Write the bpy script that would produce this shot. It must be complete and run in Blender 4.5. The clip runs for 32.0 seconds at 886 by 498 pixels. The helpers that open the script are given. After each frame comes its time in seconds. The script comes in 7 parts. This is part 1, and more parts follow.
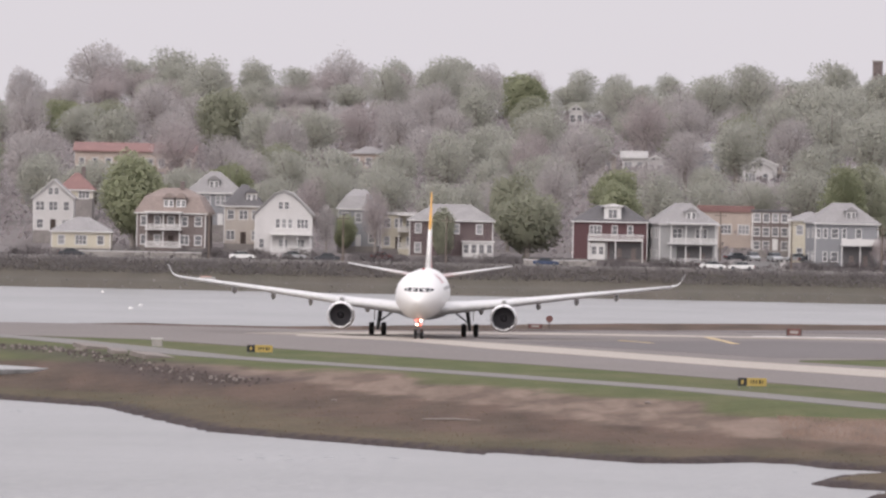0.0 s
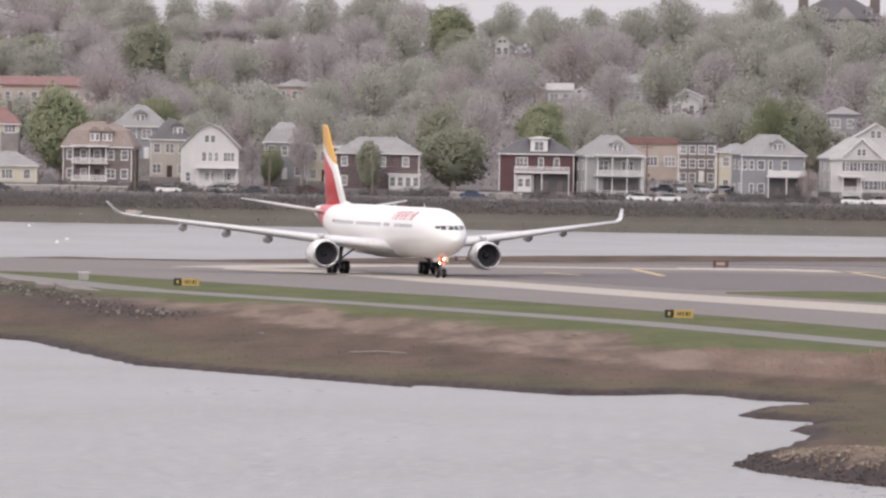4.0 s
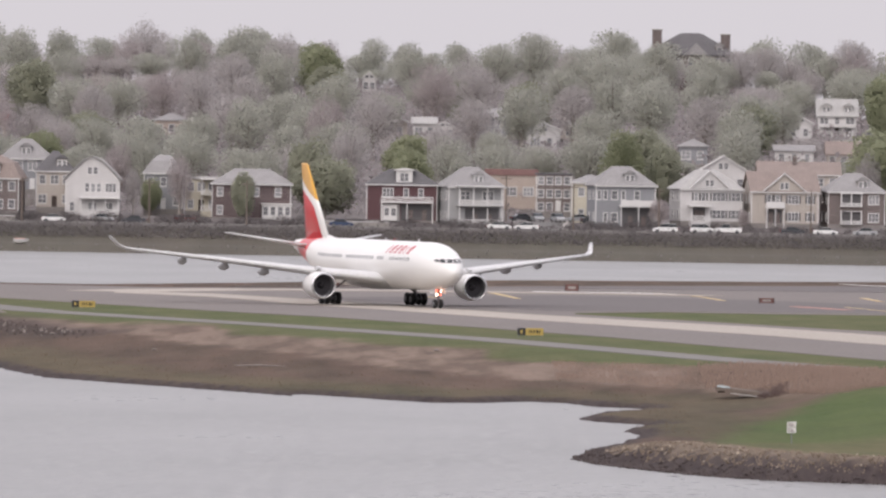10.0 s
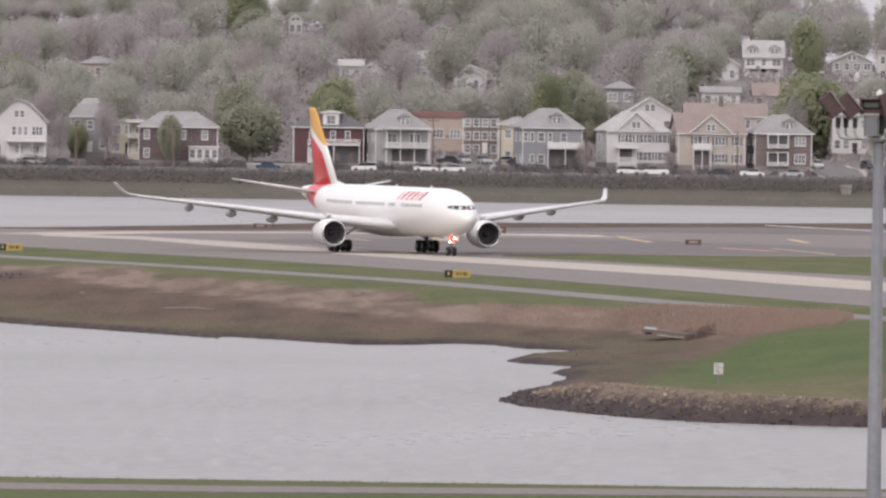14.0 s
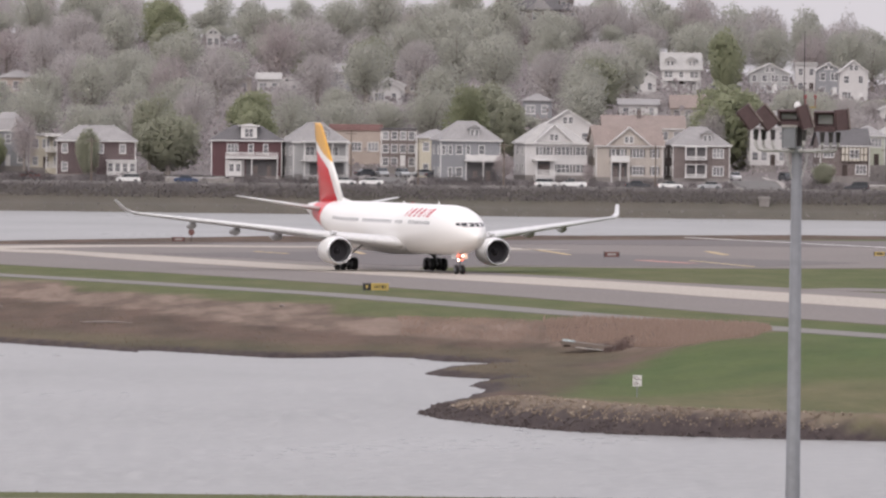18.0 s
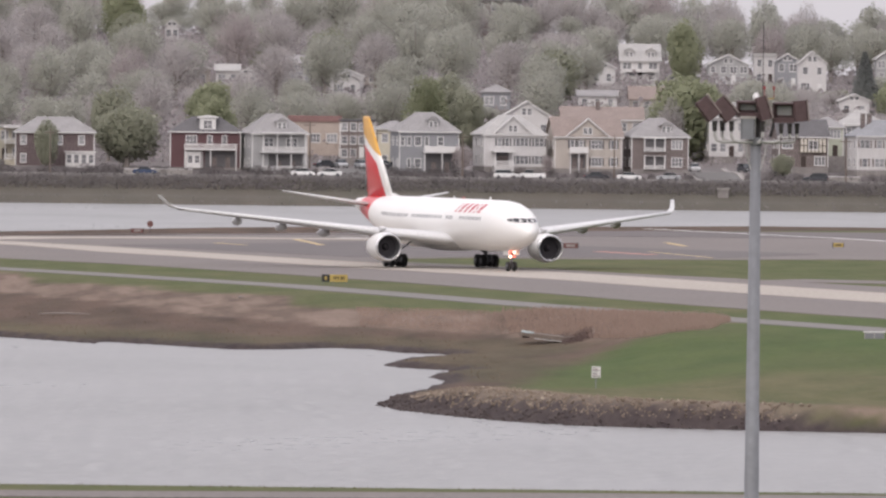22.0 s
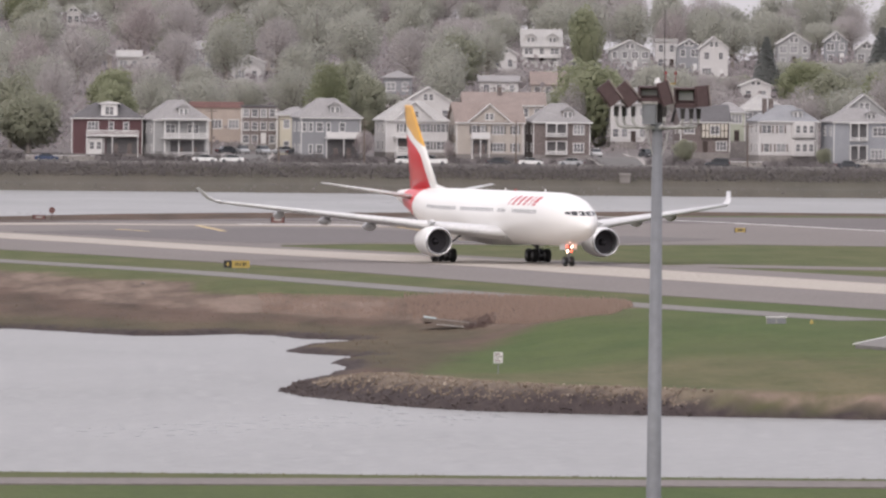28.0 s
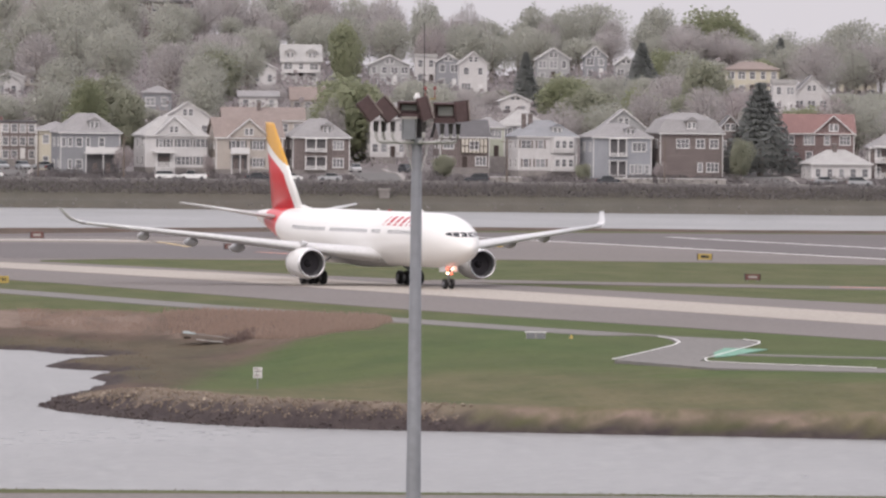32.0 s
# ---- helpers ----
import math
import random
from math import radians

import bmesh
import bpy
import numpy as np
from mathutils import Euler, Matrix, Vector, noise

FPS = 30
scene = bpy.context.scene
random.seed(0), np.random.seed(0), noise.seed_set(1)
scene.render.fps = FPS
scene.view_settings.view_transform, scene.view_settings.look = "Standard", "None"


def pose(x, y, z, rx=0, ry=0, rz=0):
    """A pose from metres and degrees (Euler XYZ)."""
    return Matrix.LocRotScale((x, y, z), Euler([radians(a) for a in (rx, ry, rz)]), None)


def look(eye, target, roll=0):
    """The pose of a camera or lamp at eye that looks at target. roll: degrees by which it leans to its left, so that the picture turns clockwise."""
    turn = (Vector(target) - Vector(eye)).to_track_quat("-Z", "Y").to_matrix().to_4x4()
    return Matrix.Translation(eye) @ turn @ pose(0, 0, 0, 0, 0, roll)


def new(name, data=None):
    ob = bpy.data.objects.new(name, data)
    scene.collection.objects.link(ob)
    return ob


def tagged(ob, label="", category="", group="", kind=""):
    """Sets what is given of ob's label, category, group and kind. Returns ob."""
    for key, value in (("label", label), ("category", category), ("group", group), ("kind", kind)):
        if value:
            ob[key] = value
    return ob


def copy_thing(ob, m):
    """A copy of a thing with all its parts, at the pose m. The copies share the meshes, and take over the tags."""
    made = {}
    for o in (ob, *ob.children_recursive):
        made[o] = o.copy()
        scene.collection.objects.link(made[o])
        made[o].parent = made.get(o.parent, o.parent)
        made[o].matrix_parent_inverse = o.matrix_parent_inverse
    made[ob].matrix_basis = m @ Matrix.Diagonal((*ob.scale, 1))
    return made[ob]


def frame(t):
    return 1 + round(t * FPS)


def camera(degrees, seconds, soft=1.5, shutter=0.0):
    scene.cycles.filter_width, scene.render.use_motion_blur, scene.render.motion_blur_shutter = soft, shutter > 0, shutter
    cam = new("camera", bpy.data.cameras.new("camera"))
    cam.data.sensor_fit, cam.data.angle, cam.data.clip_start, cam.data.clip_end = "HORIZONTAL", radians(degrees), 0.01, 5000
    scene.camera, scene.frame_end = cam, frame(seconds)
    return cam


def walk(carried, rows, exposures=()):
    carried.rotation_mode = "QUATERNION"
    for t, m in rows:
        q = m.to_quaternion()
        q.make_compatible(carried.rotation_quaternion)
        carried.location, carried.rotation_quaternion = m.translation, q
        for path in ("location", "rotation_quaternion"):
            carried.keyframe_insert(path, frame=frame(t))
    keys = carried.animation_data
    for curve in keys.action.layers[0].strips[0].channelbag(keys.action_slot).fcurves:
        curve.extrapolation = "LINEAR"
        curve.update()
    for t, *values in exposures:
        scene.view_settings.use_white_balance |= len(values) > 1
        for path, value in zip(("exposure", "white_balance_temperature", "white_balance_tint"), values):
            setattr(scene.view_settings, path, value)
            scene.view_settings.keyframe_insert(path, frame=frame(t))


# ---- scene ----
# ---- the camera: a long lens high over the water, panned with the aeroplane ----
EYE_Z = 21.18
cam = camera(4.25, 32.0, soft=2.5)


def aim(ahead, pan, tilt, roll):
    """The camera's pose: metres ahead of the origin, and its turn in degrees."""
    eye = Vector((0.0, ahead, EYE_Z - 0.01025 * ahead))
    p, q = radians(pan), radians(tilt)
    way = Vector((math.sin(p) * math.cos(q), math.cos(p) * math.cos(q), math.sin(q)))
    return look(eye, eye + way * 100.0, roll)


walk(cam, [
    (0.0, aim(122.0, -0.8165, -0.4050, 1.184)),
    (0.5, aim(122.0, -0.7961, -0.4611, 1.217)),
    (1.0, aim(122.0, -0.7954, -0.5271, 1.229)),
    (1.5, aim(122.0, -0.7621, -0.5556, 1.236)),
    (2.0, aim(122.0, -0.7115, -0.5972, 1.186)),
    (2.5, aim(122.0, -0.6593, -0.6129, 1.145)),
    (3.0, aim(122.0, -0.5900, -0.6328, 0.984)),
    (3.5, aim(122.0, -0.5144, -0.6757, 0.969)),
    (5.5, aim(122.0, -0.3089, -0.7950, 1.081)),
    (6.0, aim(122.0, -0.2667, -0.7863, 1.067)),
    (6.5, aim(116.6, -0.2597, -0.7960, 1.091)),
    (7.0, aim(98.7, -0.2339, -0.8376, 1.231)),
    (7.5, aim(80.8, -0.1844, -0.8589, 1.128)),
    (8.0, aim(62.9, 0.0148, -0.7568, 1.110)),
    (8.5, aim(45.0, 0.1520, -0.6247, 1.134)),
    (9.0, aim(27.1, 0.2226, -0.5687, 1.005)),
    (9.5, aim(9.2, 0.2014, -0.5727, 1.000)),
    (10.0, aim(0.6, 0.1862, -0.5798, 0.979)),
    (10.5, aim(0.0, 0.1640, -0.6249, 0.957)),
    (11.0, aim(0.0, 0.2456, -0.5921, 1.047)),
    (11.5, aim(0.0, 0.3509, -0.6380, 1.210)),
    (12.0, aim(0.0, 0.3785, -0.6738, 1.074)),
    (12.5, aim(0.0, 0.3749, -0.7259, 0.996)),
    (13.0, aim(0.0, 0.3958, -0.7678, 0.914)),
    (13.5, aim(0.0, 0.4491, -0.7737, 0.750)),
    (14.0, aim(0.0, 0.5411, -0.8514, 0.846)),
    (14.5, aim(0.0, 0.6848, -0.8422, 0.860)),
    (16.5, aim(0.0, 0.7660, -0.8235, 0.665)),
    (17.0, aim(0.0, 0.8622, -0.8233, 0.790)),
    (17.5, aim(0.0, 0.9123, -0.7974, 0.704)),
    (18.0, aim(0.0, 0.9326, -0.7844, 0.688)),
    (18.5, aim(0.0, 0.9526, -0.7170, 0.641)),
    (19.0, aim(0.0, 0.9398, -0.7621, 0.575)),
    (19.5, aim(0.0, 0.9179, -0.7948, 0.567)),
    (20.0, aim(0.0, 0.9981, -0.8566, 0.713)),
    (20.5, aim(0.0, 1.1576, -0.8936, 0.701)),
    (21.0, aim(0.0, 1.2359, -0.8654, 0.668)),
    (21.5, aim(0.0, 1.1683, -0.8725, 0.659)),
    (22.0, aim(0.0, 1.1305, -0.8237, 0.672)),
    (22.5, aim(0.0, 1.2203, -0.7514, 0.652)),
    (23.0, aim(0.0, 1.2543, -0.7059, 0.669)),
    (23.5, aim(0.0, 1.2642, -0.7284, 0.747)),
    (24.0, aim(0.0, 1.2783, -0.7510, 0.727)),
    (24.5, aim(0.0, 1.2909, -0.7504, 0.711)),
    (25.0, aim(0.0, 1.2461, -0.7837, 0.721)),
    (25.5, aim(0.0, 1.2653, -0.8096, 0.607)),
    (27.5, aim(0.0, 1.5496, -0.9002, 0.595)),
    (28.0, aim(0.0, 1.6018, -0.8871, 0.560)),
    (28.5, aim(0.0, 1.6514, -0.7973, 0.582)),
    (29.0, aim(0.0, 1.8070, -0.7497, 0.712)),
    (29.5, aim(0.0, 2.0058, -0.7870, 0.715)),
    (30.0, aim(0.0, 2.2323, -0.7615, 0.606)),
    (30.5, aim(0.0, 2.4643, -0.7607, 0.585)),
    (31.0, aim(0.0, 2.5768, -0.8015, 0.505)),
    (31.5, aim(0.0, 2.6761, -0.7670, 0.600)),
    (32.0, aim(0.0, 2.7553, -0.8031, 0.579)),
], exposures=[(0.0, -0.05), (3.0, -0.04), (6.5, -0.09), (10.0, -0.13), (32.0, -0.11)])

# ---- overcast daylight ----
world = bpy.data.worlds.new("overcast_sky")
scene.world = world
world.use_nodes = True
wn, wl = world.node_tree.nodes, world.node_tree.links
wn.clear()
sky = wn.new("ShaderNodeTexSky")
sky.sky_type, sky.sun_disc = "NISHITA", False
sky.sun_elevation, sky.sun_rotation = radians(39), radians(201)
sky.dust_density, sky.air_density = 6.0, 1.0
sky_light = wn.new("ShaderNodeBackground")
sky_light.inputs["Strength"].default_value = 0.03
wl.new(sky.outputs[0], sky_light.inputs["Color"])
# the cloud cover: brighter overhead than at the horizon
coord = wn.new("ShaderNodeTexCoord")
sep = wn.new("ShaderNodeSeparateXYZ")
wl.new(coord.outputs["Generated"], sep.inputs[0])
ramp = wn.new("ShaderNodeMapRange")
ramp.interpolation_type = "SMOOTHSTEP"
for key, value in (("From Min", 0.0), ("From Max", 0.5), ("To Min", 0.75), ("To Max", 1.30)):
    ramp.inputs[key].default_value = value
wl.new(sep.outputs["Z"], ramp.inputs["Value"])
cloud = wn.new("ShaderNodeTexNoise")
cloud.inputs["Scale"].default_value = 3.0
cloud.inputs["Detail"].default_value = 5.0
wl.new(coord.outputs["Generated"], cloud.inputs["Vector"])
soft_cloud = wn.new("ShaderNodeMapRange")
for key, value in (("From Min", 0.2), ("From Max", 0.8), ("To Min", 0.95), ("To Max", 1.05)):
    soft_cloud.inputs[key].default_value = value
wl.new(cloud.outputs["Fac"], soft_cloud.inputs["Value"])
mul = wn.new("ShaderNodeMath")
mul.operation = "MULTIPLY"
wl.new(ramp.outputs[0], mul.inputs[0])
wl.new(soft_cloud.outputs[0], mul.inputs[1])
cover = wn.new("ShaderNodeBackground")
cover.inputs["Color"].default_value = (0.985, 0.93, 0.99, 1)
wl.new(mul.outputs[0], cover.inputs["Strength"])
both = wn.new("ShaderNodeAddShader")
wl.new(sky_light.outputs[0], both.inputs[0])
wl.new(cover.outputs[0], both.inputs[1])
world_out = wn.new("ShaderNodeOutputWorld")
wl.new(both.outputs[0], world_out.inputs["Surface"])

sun = new("sun", bpy.data.lights.new("sun", "SUN"))
sun.data.energy, sun.data.angle, sun.data.color = 1.1, radians(60), (1.0, 0.955, 0.955)
sun.matrix_world = look((-130, -330, 290), (0, 0, 0))


# ---- materials ----
class Nodes:
    """A node material written as a chain of small calls."""

    def __init__(self, name, rough=0.7, metal=0.0, spec=0.4):
        self.mat = bpy.data.materials.new(name)
        self.mat.use_nodes = True
        self.n, self.l = self.mat.node_tree.nodes, self.mat.node_tree.links
        self.bsdf = self.n["Principled BSDF"]
        self.bsdf.inputs["Roughness"].default_value = rough
        self.bsdf.inputs["Metallic"].default_value = metal
        self.bsdf.inputs["Specular IOR Level"].default_value = spec

    def put(self, socket, value):
        if isinstance(value, bpy.types.NodeSocket):
            self.l.new(value, socket)
        else:
            socket.default_value = value

    def math(self, op, a, b=0.0, clamp=False):
        nd = self.n.new("ShaderNodeMath")
        nd.operation, nd.use_clamp = op, clamp
        self.put(nd.inputs[0], a)
        self.put(nd.inputs[1], b)
        return nd.outputs[0]

    def mix(self, fac, a, b):
        nd = self.n.new("ShaderNodeMix")
        nd.data_type = "RGBA"
        self.put(nd.inputs[0], fac)
        self.put(nd.inputs[6], (*a, 1) if isinstance(a, tuple) else a)
        self.put(nd.inputs[7], (*b, 1) if isinstance(b, tuple) else b)
        return nd.outputs[2]

    def coords(self, kind="Object", stretch=(1, 1, 1)):
        nd = self.n.new("ShaderNodeTexCoord")
        m = self.n.new("ShaderNodeMapping")
        m.inputs["Scale"].default_value = stretch
        self.l.new(nd.outputs[kind], m.inputs["Vector"])
        return m.outputs[0]

    def place(self, stretch=(1, 1, 1)):
        nd = self.n.new("ShaderNodeNewGeometry")
        m = self.n.new("ShaderNodeMapping")
        m.inputs["Scale"].default_value = stretch
        self.l.new(nd.outputs["Position"], m.inputs["Vector"])
        return m.outputs[0]

    def xyz(self, vec):
        nd = self.n.new("ShaderNodeSeparateXYZ")
        self.l.new(vec, nd.inputs[0])
        return nd.outputs

    def noise(self, vec, scale, detail=4.0, lo=0.3, hi=0.7):
        nd = self.n.new("ShaderNodeTexNoise")
        nd.inputs["Scale"].default_value = scale
        nd.inputs["Detail"].default_value = detail
        self.l.new(vec, nd.inputs["Vector"])
        mr = self.n.new("ShaderNodeMapRange")
        mr.inputs["From Min"].default_value, mr.inputs["From Max"].default_value = lo, hi
        self.l.new(nd.outputs["Fac"], mr.inputs["Value"])
        return mr.outputs[0]

    def random(self):
        return self.n.new("ShaderNodeObjectInfo").outputs["Random"]

    def island(self):
        return self.n.new("ShaderNodeNewGeometry").outputs["Random Per Island"]

    def attr(self, name):
        nd = self.n.new("ShaderNodeAttribute")
        nd.attribute_name = name
        return nd.outputs["Fac"]

    def color(self, value):
        self.put(self.bsdf.inputs["Base Color"], (*value, 1) if isinstance(value, tuple) else value)
        return self

    def bump(self, height, strength=0.3, distance=0.02):
        nd = self.n.new("ShaderNodeBump")
        nd.inputs["Strength"].default_value = strength
        nd.inputs["Distance"].default_value = distance
        self.l.new(height, nd.inputs["Height"])
        self.l.new(nd.outputs[0], self.bsdf.inputs["Normal"])
        return self


def shade(c, k):
    return tuple(min(1.0, v * k) for v in c)


def worn(name, c, rough=0.75, metal=0.0, grain=9.0, stain=0.6, amount=0.18, spec=0.35, tint=0.0):
    """A surface of one colour with fine grain, larger stains and a little relief; tint: how far objects differ."""
    m = Nodes(name, rough, metal, spec)
    v = m.place()
    fine = m.noise(v, grain)
    big = m.noise(v, stain, 5.0)
    col = m.mix(fine, shade(c, 1 - amount * 0.6), shade(c, 1 + amount * 0.4))
    col = m.mix(m.math("MULTIPLY", big, amount * 1.6, True), col, shade(c, 0.62))
    if tint:
        col = m.mix(m.math("MULTIPLY", m.random(), tint), col, shade(c, 0.55))
    return m.color(col).bump(fine, 0.25, 0.02).mat


def boards(name, c, pitch=0.2, rough=0.65):
    """Clapboard or shingle siding: lapped rows with relief and weather stains."""
    m = Nodes(name, rough)
    v = m.place()
    z = m.xyz(v)[2]
    lap = m.math("FRACT", m.math("DIVIDE", z, pitch))
    stain = m.noise(m.place((1, 1, 0.3)), 0.9, 5.0)
    col = m.mix(m.math("MULTIPLY", stain, 0.35), c, shade(c, 0.72))
    col = m.mix(m.math("LESS_THAN", lap, 0.12), col, shade(c, 0.7))
    return m.color(col).bump(lap, 0.5, 0.02).mat


def masonry(name, c, rough=0.9):
    """Far brickwork: courses with paler joints."""
    m = Nodes(name, rough)
    v = m.place()
    x, y, z = m.xyz(v)
    row = m.math("FRACT", m.math("DIVIDE", z, 0.22))
    grain = m.noise(v, 6.0)
    stain = m.noise(v, 0.5, 5.0)
    col = m.mix(grain, shade(c, 0.8), shade(c, 1.15))
    col = m.mix(m.math("LESS_THAN", row, 0.14), col, (0.33, 0.29, 0.27))
    col = m.mix(m.math("MULTIPLY", stain, 0.3), col, shade(c, 0.6))
    return m.color(col).bump(row, 0.3, 0.01).mat


def shingles(name, c):
    m = Nodes(name, 0.9)
    v = m.place()
    row = m.math("FRACT", m.math("DIVIDE", m.xyz(v)[2], 0.16))
    grain = m.noise(v, 5.0)
    stain = m.noise(v, 0.45, 5.0)
    col = m.mix(grain, shade(c, 0.75), shade(c, 1.2))
    col = m.mix(m.math("MULTIPLY", stain, 0.4), col, shade(c, 0.6))
    return m.color(col).bump(row, 0.5, 0.02).mat


def glossy(name, c, rough=0.15, spec=0.6, metal=0.0):
    m = Nodes(name, rough, metal, spec)
    g = m.noise(m.place(), 2.0)
    return m.color(m.mix(g, shade(c, 0.85), shade(c, 1.1))).mat


def glow(name, c, strength):
    m = Nodes(name, 0.4)
    m.color(c)
    m.bsdf.inputs["Emission Color"].default_value = (*c, 1)
    m.bsdf.inputs["Emission Strength"].default_value = strength
    return m.mat


def foliage(name, dark, light, rough=0.8):
    """Leaves or twigs: each clump a little different, each tree too."""
    m = Nodes(name, rough, 0.0, 0.2)
    a = m.mix(m.island(), dark, light)
    b = m.mix(m.math("MULTIPLY", m.random(), 0.5), a, m.mix(0.5, dark, light))
    m.color(b)
    thin = m.n.new("ShaderNodeBsdfTranslucent")
    m.l.new(b, thin.inputs["Color"])
    both = m.n.new("ShaderNodeMixShader")
    both.inputs[0].default_value = 0.5
    m.l.new(m.bsdf.outputs[0], both.inputs[1])
    m.l.new(thin.outputs[0], both.inputs[2])
    m.l.new(both.outputs[0], m.n["Material Output"].inputs["Surface"])
    return m.mat


WHITE_TRIM = worn("white_trim_paint", (0.66, 0.65, 0.64), 0.55, amount=0.12)
# Pane colour is raised to imitate haze and reflected sky.
GLASS = glossy("dark_window_glass", (0.16, 0.16, 0.17), 0.12, 0.8)
PALE_GLASS = glossy("curtained_window_glass", (0.28, 0.28, 0.29), 0.12, 0.6)
CONCRETE = worn("weathered_concrete", (0.36, 0.34, 0.32), 0.9, amount=0.3)
STONE = worn("grey_foundation_stone", (0.27, 0.25, 0.24), 0.95, grain=3.0, amount=0.35)
WOOD = worn("weathered_pole_wood", (0.16, 0.13, 0.11), 0.85)
# Bark colour is paled too, in place of haze over the far trees.
BARK = worn("grey_brown_bark", (0.30, 0.27, 0.25), 0.95, grain=4.0, amount=0.3)
DARK_METAL = worn("dark_painted_metal", (0.05, 0.045, 0.045), 0.5, 0.3)
RUBBER = worn("tyre_rubber", (0.025, 0.025, 0.026), 0.85)
STEEL = worn("galvanised_steel", (0.20, 0.205, 0.22), 0.6, 0.1, grain=5.0, amount=0.2)


# ---- mesh helpers ----
def mesh_from(name, verts, faces, material, smooth=False):
    me = bpy.data.meshes.new(name)
    me.from_pydata([tuple(v) for v in verts], [], faces)
    for m in material if isinstance(material, (list, tuple)) else (material,):
        me.materials.append(m)
    if smooth:
        me.polygons.foreach_set("use_smooth", [True] * len(me.polygons))
    me.update()
    return me


class Shape:
    """Collects boxes, tubes, prisms and lofts into one mesh."""

    def __init__(self):
        self.v, self.f = [], []

    def add(self, verts, faces):
        k = len(self.v)
        self.v += [Vector(p) for p in verts]
        self.f += [tuple(i + k for i in f) for f in faces]
        return self

    def box(self, x0, x1, y0, y1, z0, z1, bevel=0.0):
        b = min(bevel, (x1 - x0) * 0.4, (y1 - y0) * 0.4)
        if b <= 0:
            vs = [(x, y, z) for z in (z0, z1) for x, y in ((x0, y0), (x1, y0), (x1, y1), (x0, y1))]
            return self.add(vs, [(3, 2, 1, 0), (4, 5, 6, 7), (0, 1, 5, 4), (1, 2, 6, 5), (2, 3, 7, 6), (3, 0, 4, 7)])
        plan = [(x0 + b, y0), (x1 - b, y0), (x1, y0 + b), (x1, y1 - b), (x1 - b, y1), (x0 + b, y1), (x0, y1 - b), (x0, y0 + b)]
        return self.prism(plan, z0, z1)

    def prism(self, plan, z0, z1):
        n = len(plan)
        vs = [(x, y, z0) for x, y in plan] + [(x, y, z1) for x, y in plan]
        fs = [tuple(range(n - 1, -1, -1)), tuple(range(n, 2 * n))]
        fs += [(i, (i + 1) % n, n + (i + 1) % n, n + i) for i in range(n)]
        return self.add(vs, fs)

    def loft(self, rings, cap=True):
        n = len(rings[0])
        vs = [p for r in rings for p in r]
        fs = [(k * n + i, k * n + (i + 1) % n, (k + 1) * n + (i + 1) % n, (k + 1) * n + i)
              for k in range(len(rings) - 1) for i in range(n)]
        if cap:
            fs += [tuple(range(n - 1, -1, -1)), tuple(range((len(rings) - 1) * n, len(rings) * n))]
        return self.add(vs, fs)

    def tube(self, points, radii, n=8, cap=True):
        pts = [Vector(p) for p in points]
        radii = radii if isinstance(radii, (list, tuple)) else [radii] * len(pts)
        rings = []
        for i, p in enumerate(pts):
            way = (pts[min(i + 1, len(pts) - 1)] - pts[max(i - 1, 0)]).normalized()
            side = way.cross(Vector((0, 0, 1)) if abs(way.z) < 0.9 else Vector((1, 0, 0))).normalized()
            up = side.cross(way)
            rings.append([p + radii[i] * (math.cos(2 * math.pi * k / n) * side + math.sin(2 * math.pi * k / n) * up) for k in range(n)])
        return self.loft(rings, cap)

    def turned(self, m, start=0):
        self.v[start:] = [m @ p for p in self.v[start:]]
        return self

    def mesh(self, name, material, smooth=False):
        return mesh_from(name, self.v, self.f, material, smooth)


def thing(name, label, category, m=None, group="", kind=""):
    ob = tagged(new(name), label, category, group, kind)
    ob.matrix_basis = m if m is not None else Matrix()
    return ob


def part(name, shape, material, parent, label="", smooth=False, m=None):
    """One mesh object under a thing or a part; shape: a Shape, or a mesh to share."""
    me = shape.mesh(name, material, smooth) if isinstance(shape, Shape) else shape
    ob = new(name, me)
    ob.parent = parent
    if m is not None:
        ob.matrix_basis = m
    return tagged(ob, label)


def solid(name, shape, material, label, category, group="", kind="", smooth=False, m=None):
    ob = tagged(new(name, shape.mesh(name, material, smooth)), label, category, group, kind)
    if m is not None:
        ob.matrix_basis = m
    return ob


# ---- the lie of the land ----
WATER_Z = -3.0
NEAR_SHORE = [(-900, 1560), (-160, 1330), (-90, 1290), (-60, 1248), (-47, 1219), (-40, 1169), (-34, 1128), (-28, 1112), (-18, 1088), (-10, 1067), (-9, 1075),
              (2, 1051), (7, 1053), (11, 1061), (14, 1058), (17, 1045), (20.3, 1042), (21.4, 1030), (19.5, 1025), (16.4, 1011), (14.5, 999), (16, 992), (19.2, 985.5),
              (20.8, 977), (19, 970.5), (17.6, 961), (18.4, 956), (19.3, 945.7), (18, 933), (16, 912.6), (14.2, 900.7), (12.5, 877), (14, 864), (17.8, 850), (21.5, 839),
              (26, 831), (32, 827.5), (38.7, 824), (50, 820), (62, 816), (80, 806), (140, 780), (300, 740), (900, 640)]
FAR_SHORE = [(900, 1990), (300, 1800), (130, 1748), (77, 1752), (46, 1716), (12, 1688), (-6, 1662), (-30, 1606), (-46, 1572), (-60, 1586), (-73, 1556),
             (-160, 1530), (-900, 1640)]
AIRFIELD = NEAR_SHORE + FAR_SHORE
RUBBLE_LINE = [(-78, 1405), (-64, 1378), (-55, 1350), (-46, 1300), (-40, 1270), (-34, 1254)]
